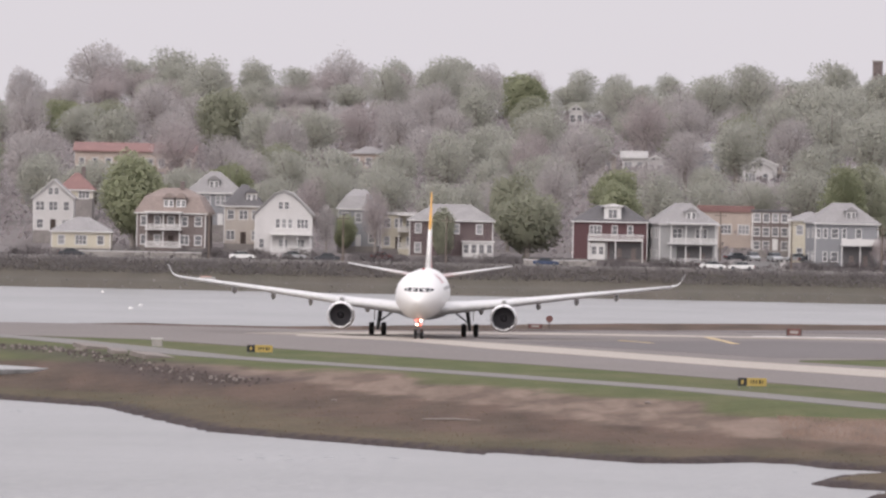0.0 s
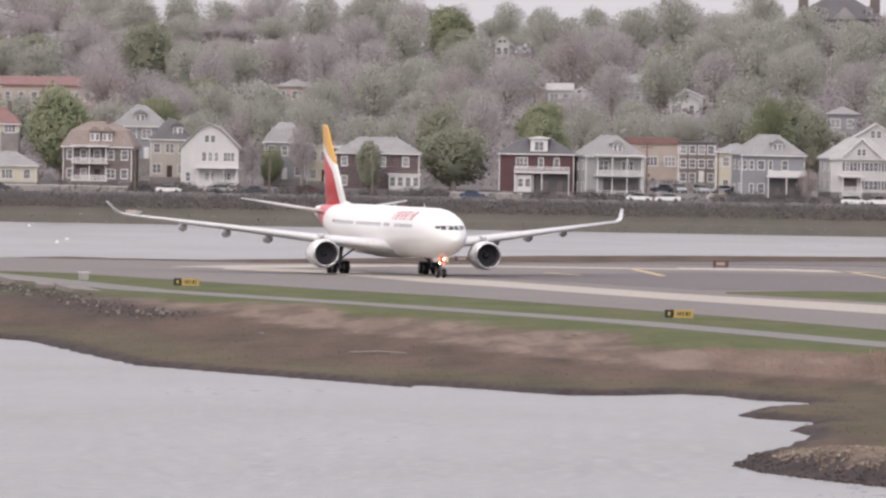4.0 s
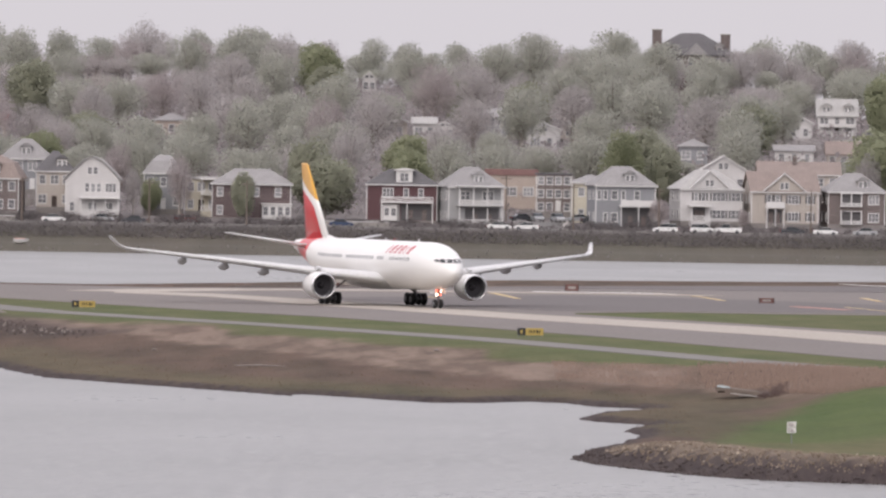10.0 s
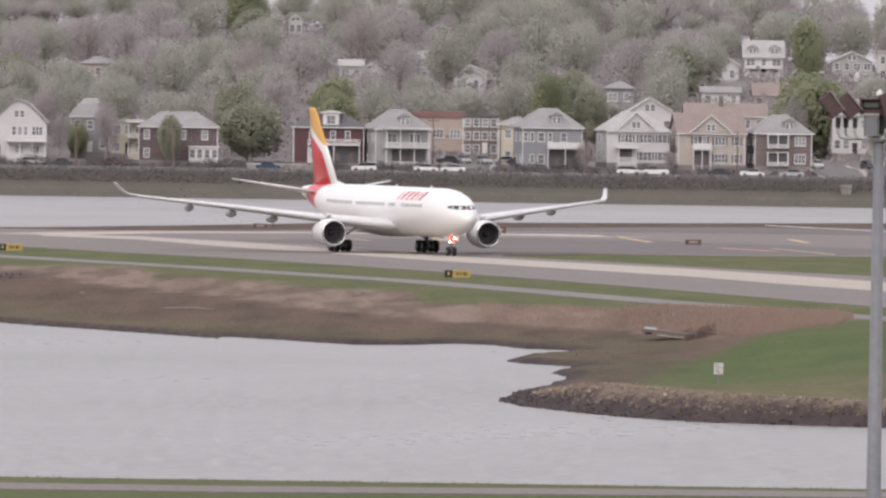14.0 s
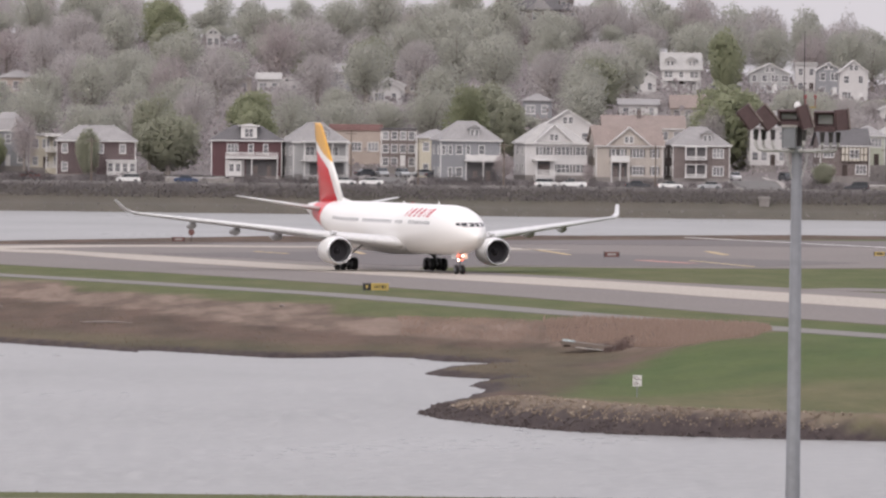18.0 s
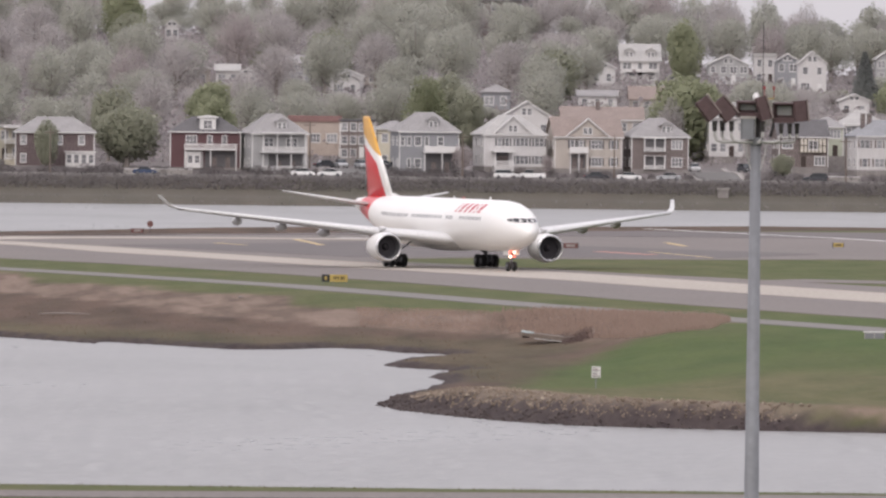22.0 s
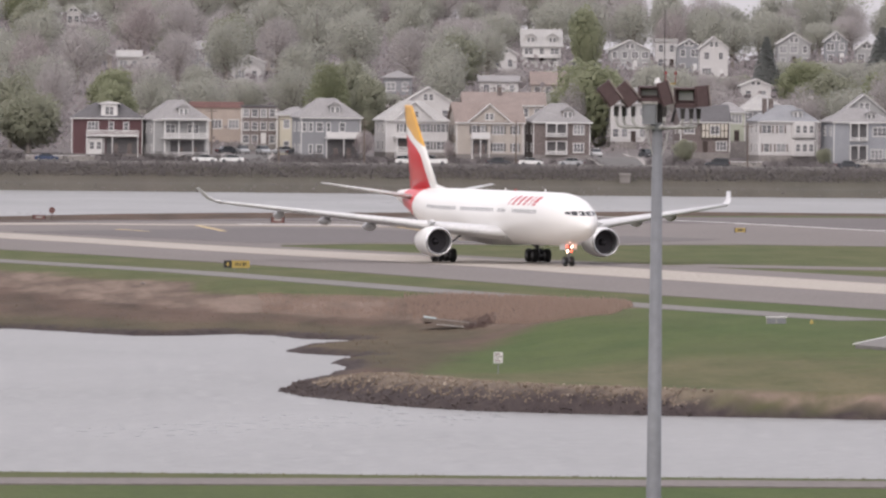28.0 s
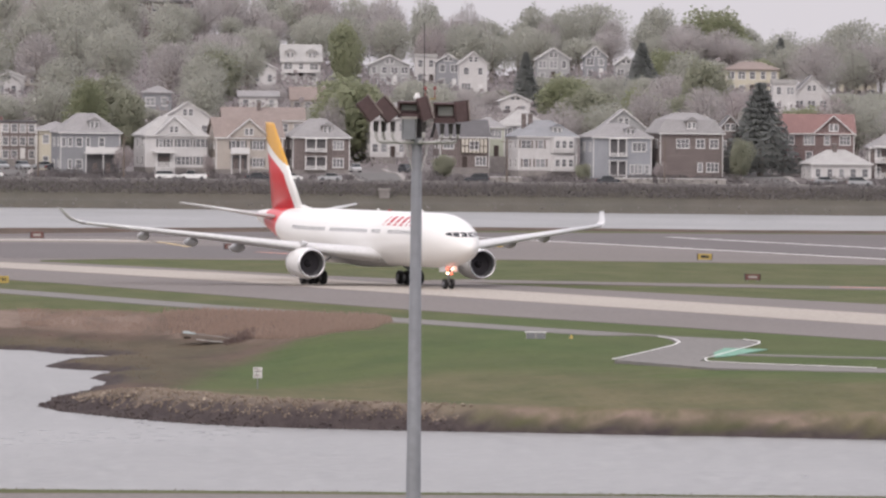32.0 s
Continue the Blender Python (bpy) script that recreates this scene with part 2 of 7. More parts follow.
REEDS = [(-44, 1306), (-39, 1295), (-32.4, 1276), (-26, 1281), (-20, 1267), (-17.9, 1234), (-10.8, 1222), (-7, 1214), (-2.4, 1186), (7.6, 1163), (8, 1148), (5.8, 1138), (16, 1115), (26, 1095), (30.6, 1091),
         (36.3, 1082), (41, 1070), (44.5, 1069), (46, 1060), (46, 1046), (43, 1018), (37.5, 1016), (33, 1049), (27, 1066), (15.8, 1083), (10.7, 1091), (5.6, 1106), (-2, 1132), (-10.5, 1178), (-19, 1205),
         (-25.6, 1238), (-31.8, 1254), (-38.4, 1275), (-46, 1296)]


def inside(px, py, poly):
    hit = np.zeros(px.shape, bool)
    for (x0, y0), (x1, y1) in zip(poly, poly[1:] + poly[:1]):
        cross = (y0 > py) != (y1 > py)
        hit ^= cross & (px < (x1 - x0) * (py - y0) / ((y1 - y0) if y1 != y0 else 1e-9) + x0)
    return hit


def away(px, py, line):
    best = np.full(px.shape, 1e9)
    for (x0, y0), (x1, y1) in zip(line, line[1:]):
        dx, dy = x1 - x0, y1 - y0
        u = np.clip(((px - x0) * dx + (py - y0) * dy) / (dx * dx + dy * dy), 0, 1)
        best = np.minimum(best, np.hypot(px - x0 - u * dx, py - y0 - u * dy))
    return best


def ease(v, a, b):
    u = np.clip((v - a) / (b - a), 0, 1)
    return u * u * (3 - 2 * u)


def wave(px, py, size, seed=0.0):
    return (np.sin(px / size + seed) * np.cos(py / size * 0.8 + 1.3 * seed) + 0.5 * np.sin(px / size * 2.3 + py / size * 1.7 + seed)
            + 0.3 * np.cos(px / size * 4.1 - py / size * 3.3 + 2 * seed)) / 1.8


def hill(px, py):
    """Height of the far shore: beach, bank, road, gardens, and the hill with its crest."""
    crest = 30.5 - 9.0 * ease(px, 75, 130) + 3.0 * ease(px, 150, 170) - 7.0 * ease(px, 195, 225) - 9.0 * ease(-px, 118, 150)
    z = -3.4 + 1.9 * ease(py, 2213, 2226) + 3.6 * ease(py, 2229, 2250)
    z = z + 1.3 * ease(py, 2270, 2288)
    return z + (crest - 3.4) * np.clip((py - 2305) / 500, 0, 1) ** 0.9 - 6.0 * ease(py, 2900, 3600)


def height(px, py):
    px, py = np.asarray(px, float), np.asarray(py, float)
    z = np.full(px.shape, -5.0)
    land = inside(px, py, AIRFIELD)
    d1, d2 = away(px, py, NEAR_SHORE), away(px, py, FAR_SHORE)
    signed = np.where(land, d1, -d1)
    wob = wave(px, py, 2.3) * 0.8
    steep = np.maximum(ease(-py, -893, -860), ease(px, 30, 42))
    serve = np.interp(px, [-400, -110, -80, -62, -50, -40, -27, -14, 8.4, 20, 30, 38, 46.6, 55, 64, 120, 300], [1560, 1500, 1470, 1433, 1383, 1340, 1306, 1274, 1209, 1164, 1124, 1096, 1064, 1036, 985, 790, 700])
    climb = np.where(py > serve - 12, 1.0, signed / (signed + (serve - 12 - py) * 0.28 + 1e-6))
    soft = -3.0 + 0.45 * ease(signed + wob, 0, 1.6) + 0.5 * ease(signed, 2, 20) + 2.05 * ease(climb, 0.3, 0.97)
    bank = -3.0 + 1.75 * ease(signed + wob, 0, 5.6) + 1.25 * ease(climb, 0.12, 0.76)
    slope = np.where(signed > 0, soft * (1 - steep) + bank * steep, -3.0 + np.maximum(signed, -2.0))
    z = np.where(land | (d1 < 3), slope, z)
    z = np.where(land, np.minimum(z, -3.0 + 3.0 * ease(d2, 0, 9)), z)
    near = -1.05 - 3.6 * ease(py, 645.5, 650)
    z = np.where(py < 652, near, z)
    z = np.where(py > 2205, hill(px, py), z)
    return z


def height_at(x, y):
    return float(height(np.array([x]), np.array([y]))[0])


def lines(*spans):
    """Grid lines from (start, end, step) spans."""
    out = []
    for a, b, s in spans:
        out += list(np.arange(a, b - 1e-6, s))
    return np.array(out + [spans[-1][1]])


gx = lines((-4500, -900, 450), (-900, -240, 60), (-240, -120, 8), (-120, 130, 1.25), (130, 300, 6), (300, 900, 60), (900, 4500, 450))
gy = lines((-600, 560, 80), (560, 636, 12), (636, 656, 1.0), (656, 810, 22), (810, 1300, 1.6), (1300, 1560, 5), (1560, 1780, 3), (1780, 2190, 40),
           (2190, 2300, 3), (2300, 2900, 15), (2900, 4900, 250))
GX, GY = np.meshgrid(gx, gy)
GZ = height(GX, GY)
rough = np.where((GY > 810) & (GY < 1300), 0.1 * wave(GX, GY, 1.1, 2.0) * (GZ < -0.2), 0)
GZ = GZ + rough
nx = len(gx)
cells = [(j * nx + i, j * nx + i + 1, (j + 1) * nx + i + 1, (j + 1) * nx + i) for j in range(len(gy) - 1) for i in range(nx - 1)]

# what grows where, as soft masks
sd_near = np.where(inside(GX, GY, AIRFIELD), away(GX, GY, NEAR_SHORE), -1.0)
sd_reed = np.where(inside(GX, GY, REEDS), 1.0, -1.0) * away(GX, GY, REEDS + REEDS[:1])
reed = ease(sd_reed + 1.5 * wave(GX, GY, 3.0, 1.0), -1.5, 1.5)
edge_x = np.interp(GY, [840, 886, 922, 970, 998, 1032, 1080, 1300], [17, 21.5, 24.5, 29, 32.7, 39, 46, 60])
right = ease(GX - edge_x + 1.3 * wave(GX, GY, 2.0), -2.5, 2.5)
marsh_line = np.interp(GX, [-200, -60, -44, -32, -20, -18, -10.8, -2.4, 7.6, 8.2, 16, 26, 36, 46], [1380, 1335, 1306, 1276, 1262, 1236, 1220, 1186, 1163, 1135, 1115, 1095, 1082, 1030])
marsh = ease(marsh_line - GY + 4 * wave(GX, GY, 3.0, 4.0), -6, 6) * (GY > 700) * (1 - right)
rocks = ease(-GY, -903, -878) * ease(7.5 - sd_near + 1.2 * wave(GX, GY, 1.6), -0.8, 0.8) * (sd_near > -2) * ease(-GX, -45, -38) * (GY > 700)
dry_reach = np.clip(14 + 1.15 * (GX - 20), 14, 44)
dry = ease(-GY, -915, -880) * ease(dry_reach - sd_near + 0.22 * dry_reach * wave(GX, GY, 3.6), -0.3 * dry_reach, 0.25 * dry_reach) * (sd_near > -2) * (GY > 700) * 0.8
drift = ease(np.interp(GX, [34, 46], [1.7, 1.6]) - np.abs(sd_near - np.interp(GX, [34, 46], [7.0, 4.6]) + 1.6 * wave(GX, GY, 2.8, 5.0)), -0.8, 0.8) * (GX > 16) * (GY < 905) * (GY > 700)
olive = ease(GX + wave(GX, GY, 3.0), 38, 45) * ease(4.4 - sd_near + 0.8 * wave(GX, GY, 2.6), -1, 1) * (sd_near > -2) * (GY < 900) * (GY > 700)
dry = np.maximum(dry * (1 - olive), 0.4 * (GY < 653) * (GY > 634))
reed = np.maximum(reed, drift * np.interp(GX, [34, 46], [0.85, 1.4]))
mud = (GY < 1500) * ease(2.0 + 2.0 * ease(-GY, -903, -878) * (1 - ease(GX, 38, 45)) - sd_near + 0.7 * wave(GX, GY, 1.7), -0.6, 0.6) * (sd_near > -2) * (GY > 700)
far = np.maximum(ease(GY, 2244, 2250), 0.28 * (GY > 2190))
marsh = marsh * (1 - 0.22 * ease(12 - sd_near + 3 * wave(GX, GY, 4.0, 2.0), -4, 4) * (GY > 930))
mud = np.maximum(mud, 0.5 * (GY > 2190) * (GY < 2250))
mud = np.maximum(mud, 0.6 * ease(5 - away(GX, GY, RUBBLE_LINE), -3, 3))
marsh = np.maximum(marsh, 0.45 * (GY > 2190))
marsh = np.maximum(marsh, 0.5 * olive)
marsh = np.maximum(marsh, (GY > 1500) & (GY < 1900) & (away(GX, GY, FAR_SHORE) < 45))
dry = np.maximum(dry, (0.42 + 0.2 * wave(GX, GY, 5.0, 8.0)) * ease(GY, 1050, 1110) * (GY < 1900) * (1 - marsh))

m = Nodes("ground_cover", 0.95, 0.0, 0.15)
v = m.place()
flat_v = m.place((1, 0.22, 1))
fine, mid, big = m.noise(flat_v, 1.6, 6.0), m.noise(flat_v, 0.22, 5.0), m.noise(flat_v, 0.05, 4.0)
grass_col = m.mix(mid, (0.046, 0.082, 0.021), (0.078, 0.112, 0.034))
grass_col = m.mix(m.math("MULTIPLY", big, 0.55), grass_col, (0.108, 0.104, 0.05))
marsh_col = m.mix(mid, (0.06, 0.042, 0.032), (0.106, 0.077, 0.058))
streak = m.noise(m.place((1, 0.13, 1)), 0.2, 6.0, 0.42, 0.6)
marsh_col = m.mix(m.math("MULTIPLY", streak, 0.55), marsh_col, (0.135, 0.088, 0.068))
patch = m.noise(m.place((1, 0.16, 1)), 0.33, 6.0, 0.4, 0.6)
reed_col = m.mix(mid, (0.18, 0.135, 0.107), (0.245, 0.184, 0.149))
mud_col = m.mix(fine, (0.036, 0.028, 0.029), (0.075, 0.058, 0.056))
dry_col = m.mix(mid, (0.088, 0.09, 0.042), (0.155, 0.128, 0.074))
rock_col = m.mix(fine, (0.135, 0.108, 0.085), (0.24, 0.19, 0.145))
wood_col = m.mix(mid, (0.175, 0.157, 0.155), (0.215, 0.196, 0.193))
col = m.mix(m.attr("marsh"), grass_col, marsh_col)
col = m.mix(m.math("MULTIPLY", m.attr("reed"), m.math("ADD", 0.3, m.math("MULTIPLY", patch, 0.65), True)), col, reed_col)
col = m.mix(m.attr("dry"), col, dry_col)
col = m.mix(m.attr("rocks"), col, rock_col)
col = m.mix(m.attr("mud"), col, mud_col)
col = m.mix(m.attr("far"), col, wood_col)
col = m.mix(m.math("MULTIPLY", fine, 0.35), col, m.mix(0.5, col, (0.03, 0.03, 0.02)))
m.color(col).bump(fine, 0.6, 0.15)
GROUND_MAT = m.mat

ground_mesh = mesh_from("ground", np.stack([GX.ravel(), GY.ravel(), GZ.ravel()], 1), cells, GROUND_MAT, True)
for key, values in (("marsh", marsh), ("reed", reed), ("dry", dry), ("rocks", rocks), ("mud", mud), ("far", far)):
    ground_mesh.attributes.new(key, "FLOAT", "POINT").data.foreach_set("value", np.asarray(values, np.float32).ravel())
tagged(new("ground", ground_mesh), "grass, brown salt marsh, reeds and wooded hillside", "ground", kind="structure")

m = Nodes("harbour_water", 0.16, 0.0, 0.5)
swell = m.noise(m.place((0.03, 0.012, 1)), 1.0, 4.0)
ripple = m.noise(m.place((0.8, 0.3, 1)), 1.0, 5.0, 0.36, 0.64)
chop = m.noise(m.place((0.22, 0.02, 1)), 1.0, 5.0, 0.25, 0.75)
# Light and dark ripple glints are painted into the base colour.
water_col = m.mix(ripple, (0.082, 0.08, 0.078), (0.262, 0.259, 0.252))
m.color(m.mix(m.math("MULTIPLY", chop, 0.4), water_col, (0.208, 0.206, 0.199)))
m.put(m.bsdf.inputs["Roughness"], m.math("ADD", m.math("MULTIPLY", swell, 0.08), m.math("ADD", 0.26, m.math("MULTIPLY", ripple, 0.1))))
m.bump(m.math("ADD", ripple, m.math("MULTIPLY", chop, 1.5)), 0.24, 0.35)
WATER_MAT = m.mat
water = Shape()
water.add([(-4500, 640, WATER_Z), (4500, 640, WATER_Z), (4500, 2216, WATER_Z), (-4500, 2216, WATER_Z)], [(0, 1, 2, 3)])
solid("water", water, WATER_MAT, "grey rippled tidal water under an overcast sky", "water", kind="structure")


# ---- paved surfaces ----
def asphalt(name, c, streak=0.25):
    m = Nodes(name, 0.85, 0.0, 0.25)
    flat = m.place((1, 0.2, 1))
    fine, mid, big = m.noise(flat, 2.5, 6.0), m.noise(flat, 0.16, 5.0), m.noise(flat, 0.04, 3.0)
    col = m.mix(fine, shade(c, 0.85), shade(c, 1.15))
    col = m.mix(m.math("MULTIPLY", mid, streak), col, shade(c, 0.6))
    col = m.mix(m.math("MULTIPLY", big, 0.3), col, shade(c, 1.3))
    return m.color(col).bump(fine, 0.2, 0.01).mat


ASPHALT = asphalt("worn_grey_asphalt", (0.172, 0.153, 0.144))
RUNWAY_ASPHALT = asphalt("dark_runway_asphalt", (0.13, 0.117, 0.115))
PALE_CONCRETE = asphalt("pale_taxiway_concrete", (0.36, 0.325, 0.285), 0.12)
SERVICE_ASPHALT = asphalt("pale_service_road_asphalt", (0.176, 0.166, 0.157), 0.15)
LINE_WHITE = worn("white_marking_paint", (0.75, 0.74, 0.72), 0.7)
LINE_YELLOW = worn("faded_yellow_marking_paint", (0.55, 0.42, 0.22), 0.7)
LINE_RED = worn("faded_red_marking_paint", (0.5, 0.24, 0.2), 0.7)
PAINT_GREEN = worn("faded_green_paving_paint", (0.17, 0.34, 0.25), 0.8)


def sheet(name, outline, z, material, label, category, kind="structure", drop=0.5):
    """A slab with a flat top at z over a convex or concave outline."""
    s = Shape()
    n = len(outline)
    s.add([(x, y, z) for x, y in outline] + [(x, y, z - drop) for x, y in outline],
          [tuple(range(n))] + [(i, n + i, n + (i + 1) % n, (i + 1) % n) for i in range(n)])
    ob = solid(name, s, material, label, category, kind=kind)
    ob.data.update()
    bm = bmesh.new()
    bm.from_mesh(ob.data)
    bmesh.ops.recalc_face_normals(bm, faces=bm.faces)
    bmesh.ops.triangulate(bm, faces=[f for f in bm.faces if len(f.verts) > 4])
    bm.to_mesh(ob.data)
    bm.free()
    return ob


def strip(name, line, width, z, material, label, category, kind="structure", drop=0.3):
    """A band of one width along a line on the ground."""
    left, right_side = [], []
    for i, (x, y) in enumerate(line):
        a, b = Vector(line[max(i - 1, 0)]), Vector(line[min(i + 1, len(line) - 1)])
        w = (b - a).normalized()
        nrm = Vector((-w.y, w.x)) * width / 2
        left.append((x + nrm.x, y + nrm.y))
        right_side.append((x - nrm.x, y - nrm.y))
    return sheet(name, left + right_side[::-1], z, material, label, category, kind, drop)


sheet("taxiway", [(-400, 1490), (-70, 1448), (-52, 1436), (-35, 1390), (-21.6, 1354), (-9, 1325), (9, 1268), (21, 1225), (35, 1168), (46, 1120), (57, 1080), (68, 1044), (84, 990), (110, 880), (160, 700), (190, 760), (130, 1068),
                  (99, 1150), (76, 1215), (56.6, 1276), (46.8, 1298), (35.4, 1331), (19.6, 1372), (20, 1384), (31, 1402), (44, 1401), (62, 1409), (76, 1421), (119, 1408), (300, 1350), (420, 1500), (300, 1720), (130, 1690),
                  (60, 1668), (36, 1640), (12, 1604), (-10, 1560), (-31, 1540), (-60, 1548), (-400, 1560)], 0.05, ASPHALT, "worn grey asphalt taxiway and holding apron", "taxiway")
sheet("taxiway_keel", [(-36, 1484), (-23.5, 1462), (-12.7, 1415), (-3, 1385), (13.2, 1328), (22.4, 1300), (38, 1250), (46.3, 1214), (56, 1177), (72.7, 1116), (95, 1030), (128, 896), (140, 905), (100, 1080), (76, 1168), (57, 1236),
                       (48.4, 1270), (38, 1305), (23, 1342), (13.6, 1368), (-3, 1425), (-13, 1458), (-24, 1490), (-36, 1497)], 0.08, PALE_CONCRETE, "pale concrete centre strip of the taxiway", "taxiway", drop=0.1)
sheet("holding_apron", [(-12, 1472), (6, 1500), (20, 1524), (45, 1512), (75, 1462), (60, 1416), (31, 1408), (17, 1396), (4, 1432)], 0.075, RUNWAY_ASPHALT, "dark worn asphalt between the pale strips", "taxiway", drop=0.1)
strip("runway_turn_strip", [(-37, 1494), (-30, 1512), (-21, 1530), (-5, 1543), (15, 1547), (30, 1550), (39, 1545)], 11.0, 0.1, PALE_CONCRETE, "pale concrete strip curving to the runway", "taxiway", drop=0.1)
sheet("runway", [(-30, 1556), (30, 1600), (87, 1610), (124, 1460), (150, 1380), (420, 1500), (300, 1716), (130, 1686), (60, 1664), (36, 1636), (8, 1592)],
      0.09, RUNWAY_ASPHALT, "dark asphalt runway with white edge line", "runway", drop=0.1)
strip("cross_taxiway", [(60, 1268), (106, 1243), (180, 1205)], 16, 0.07, ASPHALT, "narrow asphalt link taxiway between grass strips", "taxiway", drop=0.2)
SERVICE = [(-400, 1560), (-110, 1500), (-80, 1470), (-62, 1425), (-50, 1375), (-40.2, 1332), (-27, 1298), (-14.2, 1266), (8.4, 1201), (20, 1156), (29.8, 1116), (38, 1088), (46.6, 1056), (55, 1028), (64, 1000)]
strip("service_road", SERVICE, 6.4, 0.05, SERVICE_ASPHALT, "narrow pale asphalt perimeter service road", "road", drop=0.6)
sheet("service_turnout", [(57, 910), (66, 971), (66.5, 996), (61, 1012), (64.5, 1004), (73.5, 984), (73, 975), (65.5, 928), (63.5, 909), (76, 890), (120, 800), (112, 795), (75, 878), (63, 886)],
      0.07, SERVICE_ASPHALT, "grey asphalt road bend with white edge lines", "road", drop=0.6)
sheet("green_pavement_patch", [(65.4, 921), (67.0, 926), (71.8, 951), (68.6, 954), (66.6, 938)], 0.085, PAINT_GREEN, "faded green painted paving patch", "marking", drop=0.05)
strip("side_road", [(66, 934), (78, 925), (112, 880)], 3.6, 0.075, SERVICE_ASPHALT, "asphalt side road beside the turnout", "road", drop=0.4)
strip("shore_road", [(-400, 633), (-6, 629), (18, 633.5), (42, 635), (400, 640)], 9.0, -0.97, ASPHALT, "grey asphalt road on the near bank", "road", drop=0.4)

for name, line, width, material, label in (
        ("edge_line", [(57, 912), (62, 943), (65.2, 964), (66.4, 975), (66.7, 986), (66.0, 996)], 0.16, LINE_WHITE, "white edge line of the road bend"),
        ("edge_line", [(72.6, 988), (73.3, 980), (72.7, 972), (64.4, 917), (64.0, 909), (66.5, 903), (75.5, 892)], 0.16, LINE_WHITE, "white edge line of the road bend"),
        ("runway_edge_line", [(62, 1690), (87, 1602), (104, 1534), (124, 1451), (160, 1300)], 1.0, LINE_WHITE, "white runway edge line"),
        ("runway_edge_line", [(110, 1640), (122, 1588), (140, 1510)], 1.2, LINE_WHITE, "white runway marking"),
        ("lead_on_line", [(33, 1556), (36.1, 1552), (38.3, 1533), (40.3, 1501)], 0.7, LINE_YELLOW, "faded yellow guide line"),
        ("lead_on_line", [(59.5, 1547), (60.7, 1518)], 0.8, LINE_YELLOW, "faded yellow guide line"),
        ("lead_on_line", [(54.2, 1463), (56.9, 1443), (60, 1420)], 0.5, LINE_YELLOW, "faded yellow guide line"),
        ("lead_on_line", [(11.4, 1538), (12.7, 1518), (14.3, 1489)], 0.8, LINE_YELLOW, "faded yellow guide line"),
        ("lead_on_line", [(1.0, 1498), (4.8, 1482)], 0.6, LINE_YELLOW, "faded yellow guide line"),
        ("runway_edge_line", [(17, 1557), (30, 1561), (35, 1556)], 1.4, LINE_WHITE, "worn white edge line of the curving strip"),
        ("hold_marking", [(47.9, 1461), (53.7, 1440)], 1.6, LINE_RED, "faded red and white surface marking"),
        ("hold_marking", [(101, 1247), (113, 1240)], 2.0, LINE_RED, "faded red and white surface marking")):
    strip(name, line, width, 0.1, material, label, "marking", drop=0.04)


# ---- the aeroplane ----
NOSE = 6.67  # the nose lies this far ahead of the nose wheels, which stand on the origin


def station(a):
    """Length behind the nose to the aeroplane's own y."""
    return NOSE - a


HULL = [(0.0, 0.06, 4.25), (0.25, 0.47, 4.27), (0.7, 0.87, 4.33), (1.5, 1.33, 4.45), (2.6, 1.77, 4.6), (3.8, 2.14, 4.73), (5.2, 2.46, 4.82),
        (7.0, 2.69, 4.88), (9.0, 2.80, 4.9), (41.0, 2.82, 4.9), (45.0, 2.7, 5.0), (49.0, 2.4, 5.27), (53.0, 1.95, 5.68), (57.0, 1.4, 6.14),
        (60.5, 0.92, 6.5), (62.8, 0.6, 6.68), (63.6, 0.34, 6.74)]


def hull(a, th, out=0.0):
    """A point of the fuselage skin: length behind the nose, and the angle from the top, right side positive."""
    aa = [h[0] for h in HULL]
    r, zc = np.interp(a, aa, [h[1] for h in HULL]), np.interp(a, aa, [h[2] for h in HULL])
    return Vector(((r + out) * math.sin(th), station(a), zc + (r + out) * math.cos(th)))


def livery():
    m = Nodes("white_and_red_fuselage_paint", 0.28, 0.0, 0.5)
    x, y, z = m.xyz(m.coords())
    aft = m.math("SUBTRACT", NOSE, y)
    front = m.math("GREATER_THAN", m.math("ADD", aft, m.math("MULTIPLY", z, 0.42)), 55.6)
    back = m.math("LESS_THAN", m.math("SUBTRACT", aft, m.math("MULTIPLY", z, 0.1)), 58.2)
    dirt = m.noise(m.coords(stretch=(1, 0.25, 1)), 0.8, 5.0)
    white = m.mix(m.math("MULTIPLY", dirt, 0.16), (0.80, 0.79, 0.77), (0.55, 0.54, 0.52))
    return m.color(m.mix(m.math("MULTIPLY", front, back), white, (0.62, 0.035, 0.045))).mat


def fin_paint():
    m = Nodes("gold_white_and_red_fin_paint", 0.3, 0.0, 0.5)
    x, y, z = m.xyz(m.coords())
    aft = m.math("SUBTRACT", NOSE, y)
    h = m.math("DIVIDE", m.math("SUBTRACT", z, 7.2), 9.4)
    lead = m.math("ADD", 49.6, m.math("MULTIPLY", h, 9.6))
    chord = m.math("SUBTRACT", 9.8, m.math("MULTIPLY", h, 7.1))
    c = m.math("DIVIDE", m.math("SUBTRACT", aft, lead), chord)
    gold = m.math("GREATER_THAN", h, m.math("ADD", 0.52, m.math("MULTIPLY", c, 0.27)))
    bend = m.math("MULTIPLY", m.math("POWER", m.math("MAXIMUM", m.math("SUBTRACT", h, 0.42), 0.0), 1.5), 5.9)
    red = m.math("GREATER_THAN", c, m.math("ADD", bend, m.math("ADD", 0.12, m.math("MULTIPLY", h, 0.3))))
    col = m.mix(red, (0.80, 0.79, 0.77), (0.62, 0.035, 0.045))
    return m.color(m.mix(gold, col, (0.64, 0.335, 0.045))).mat


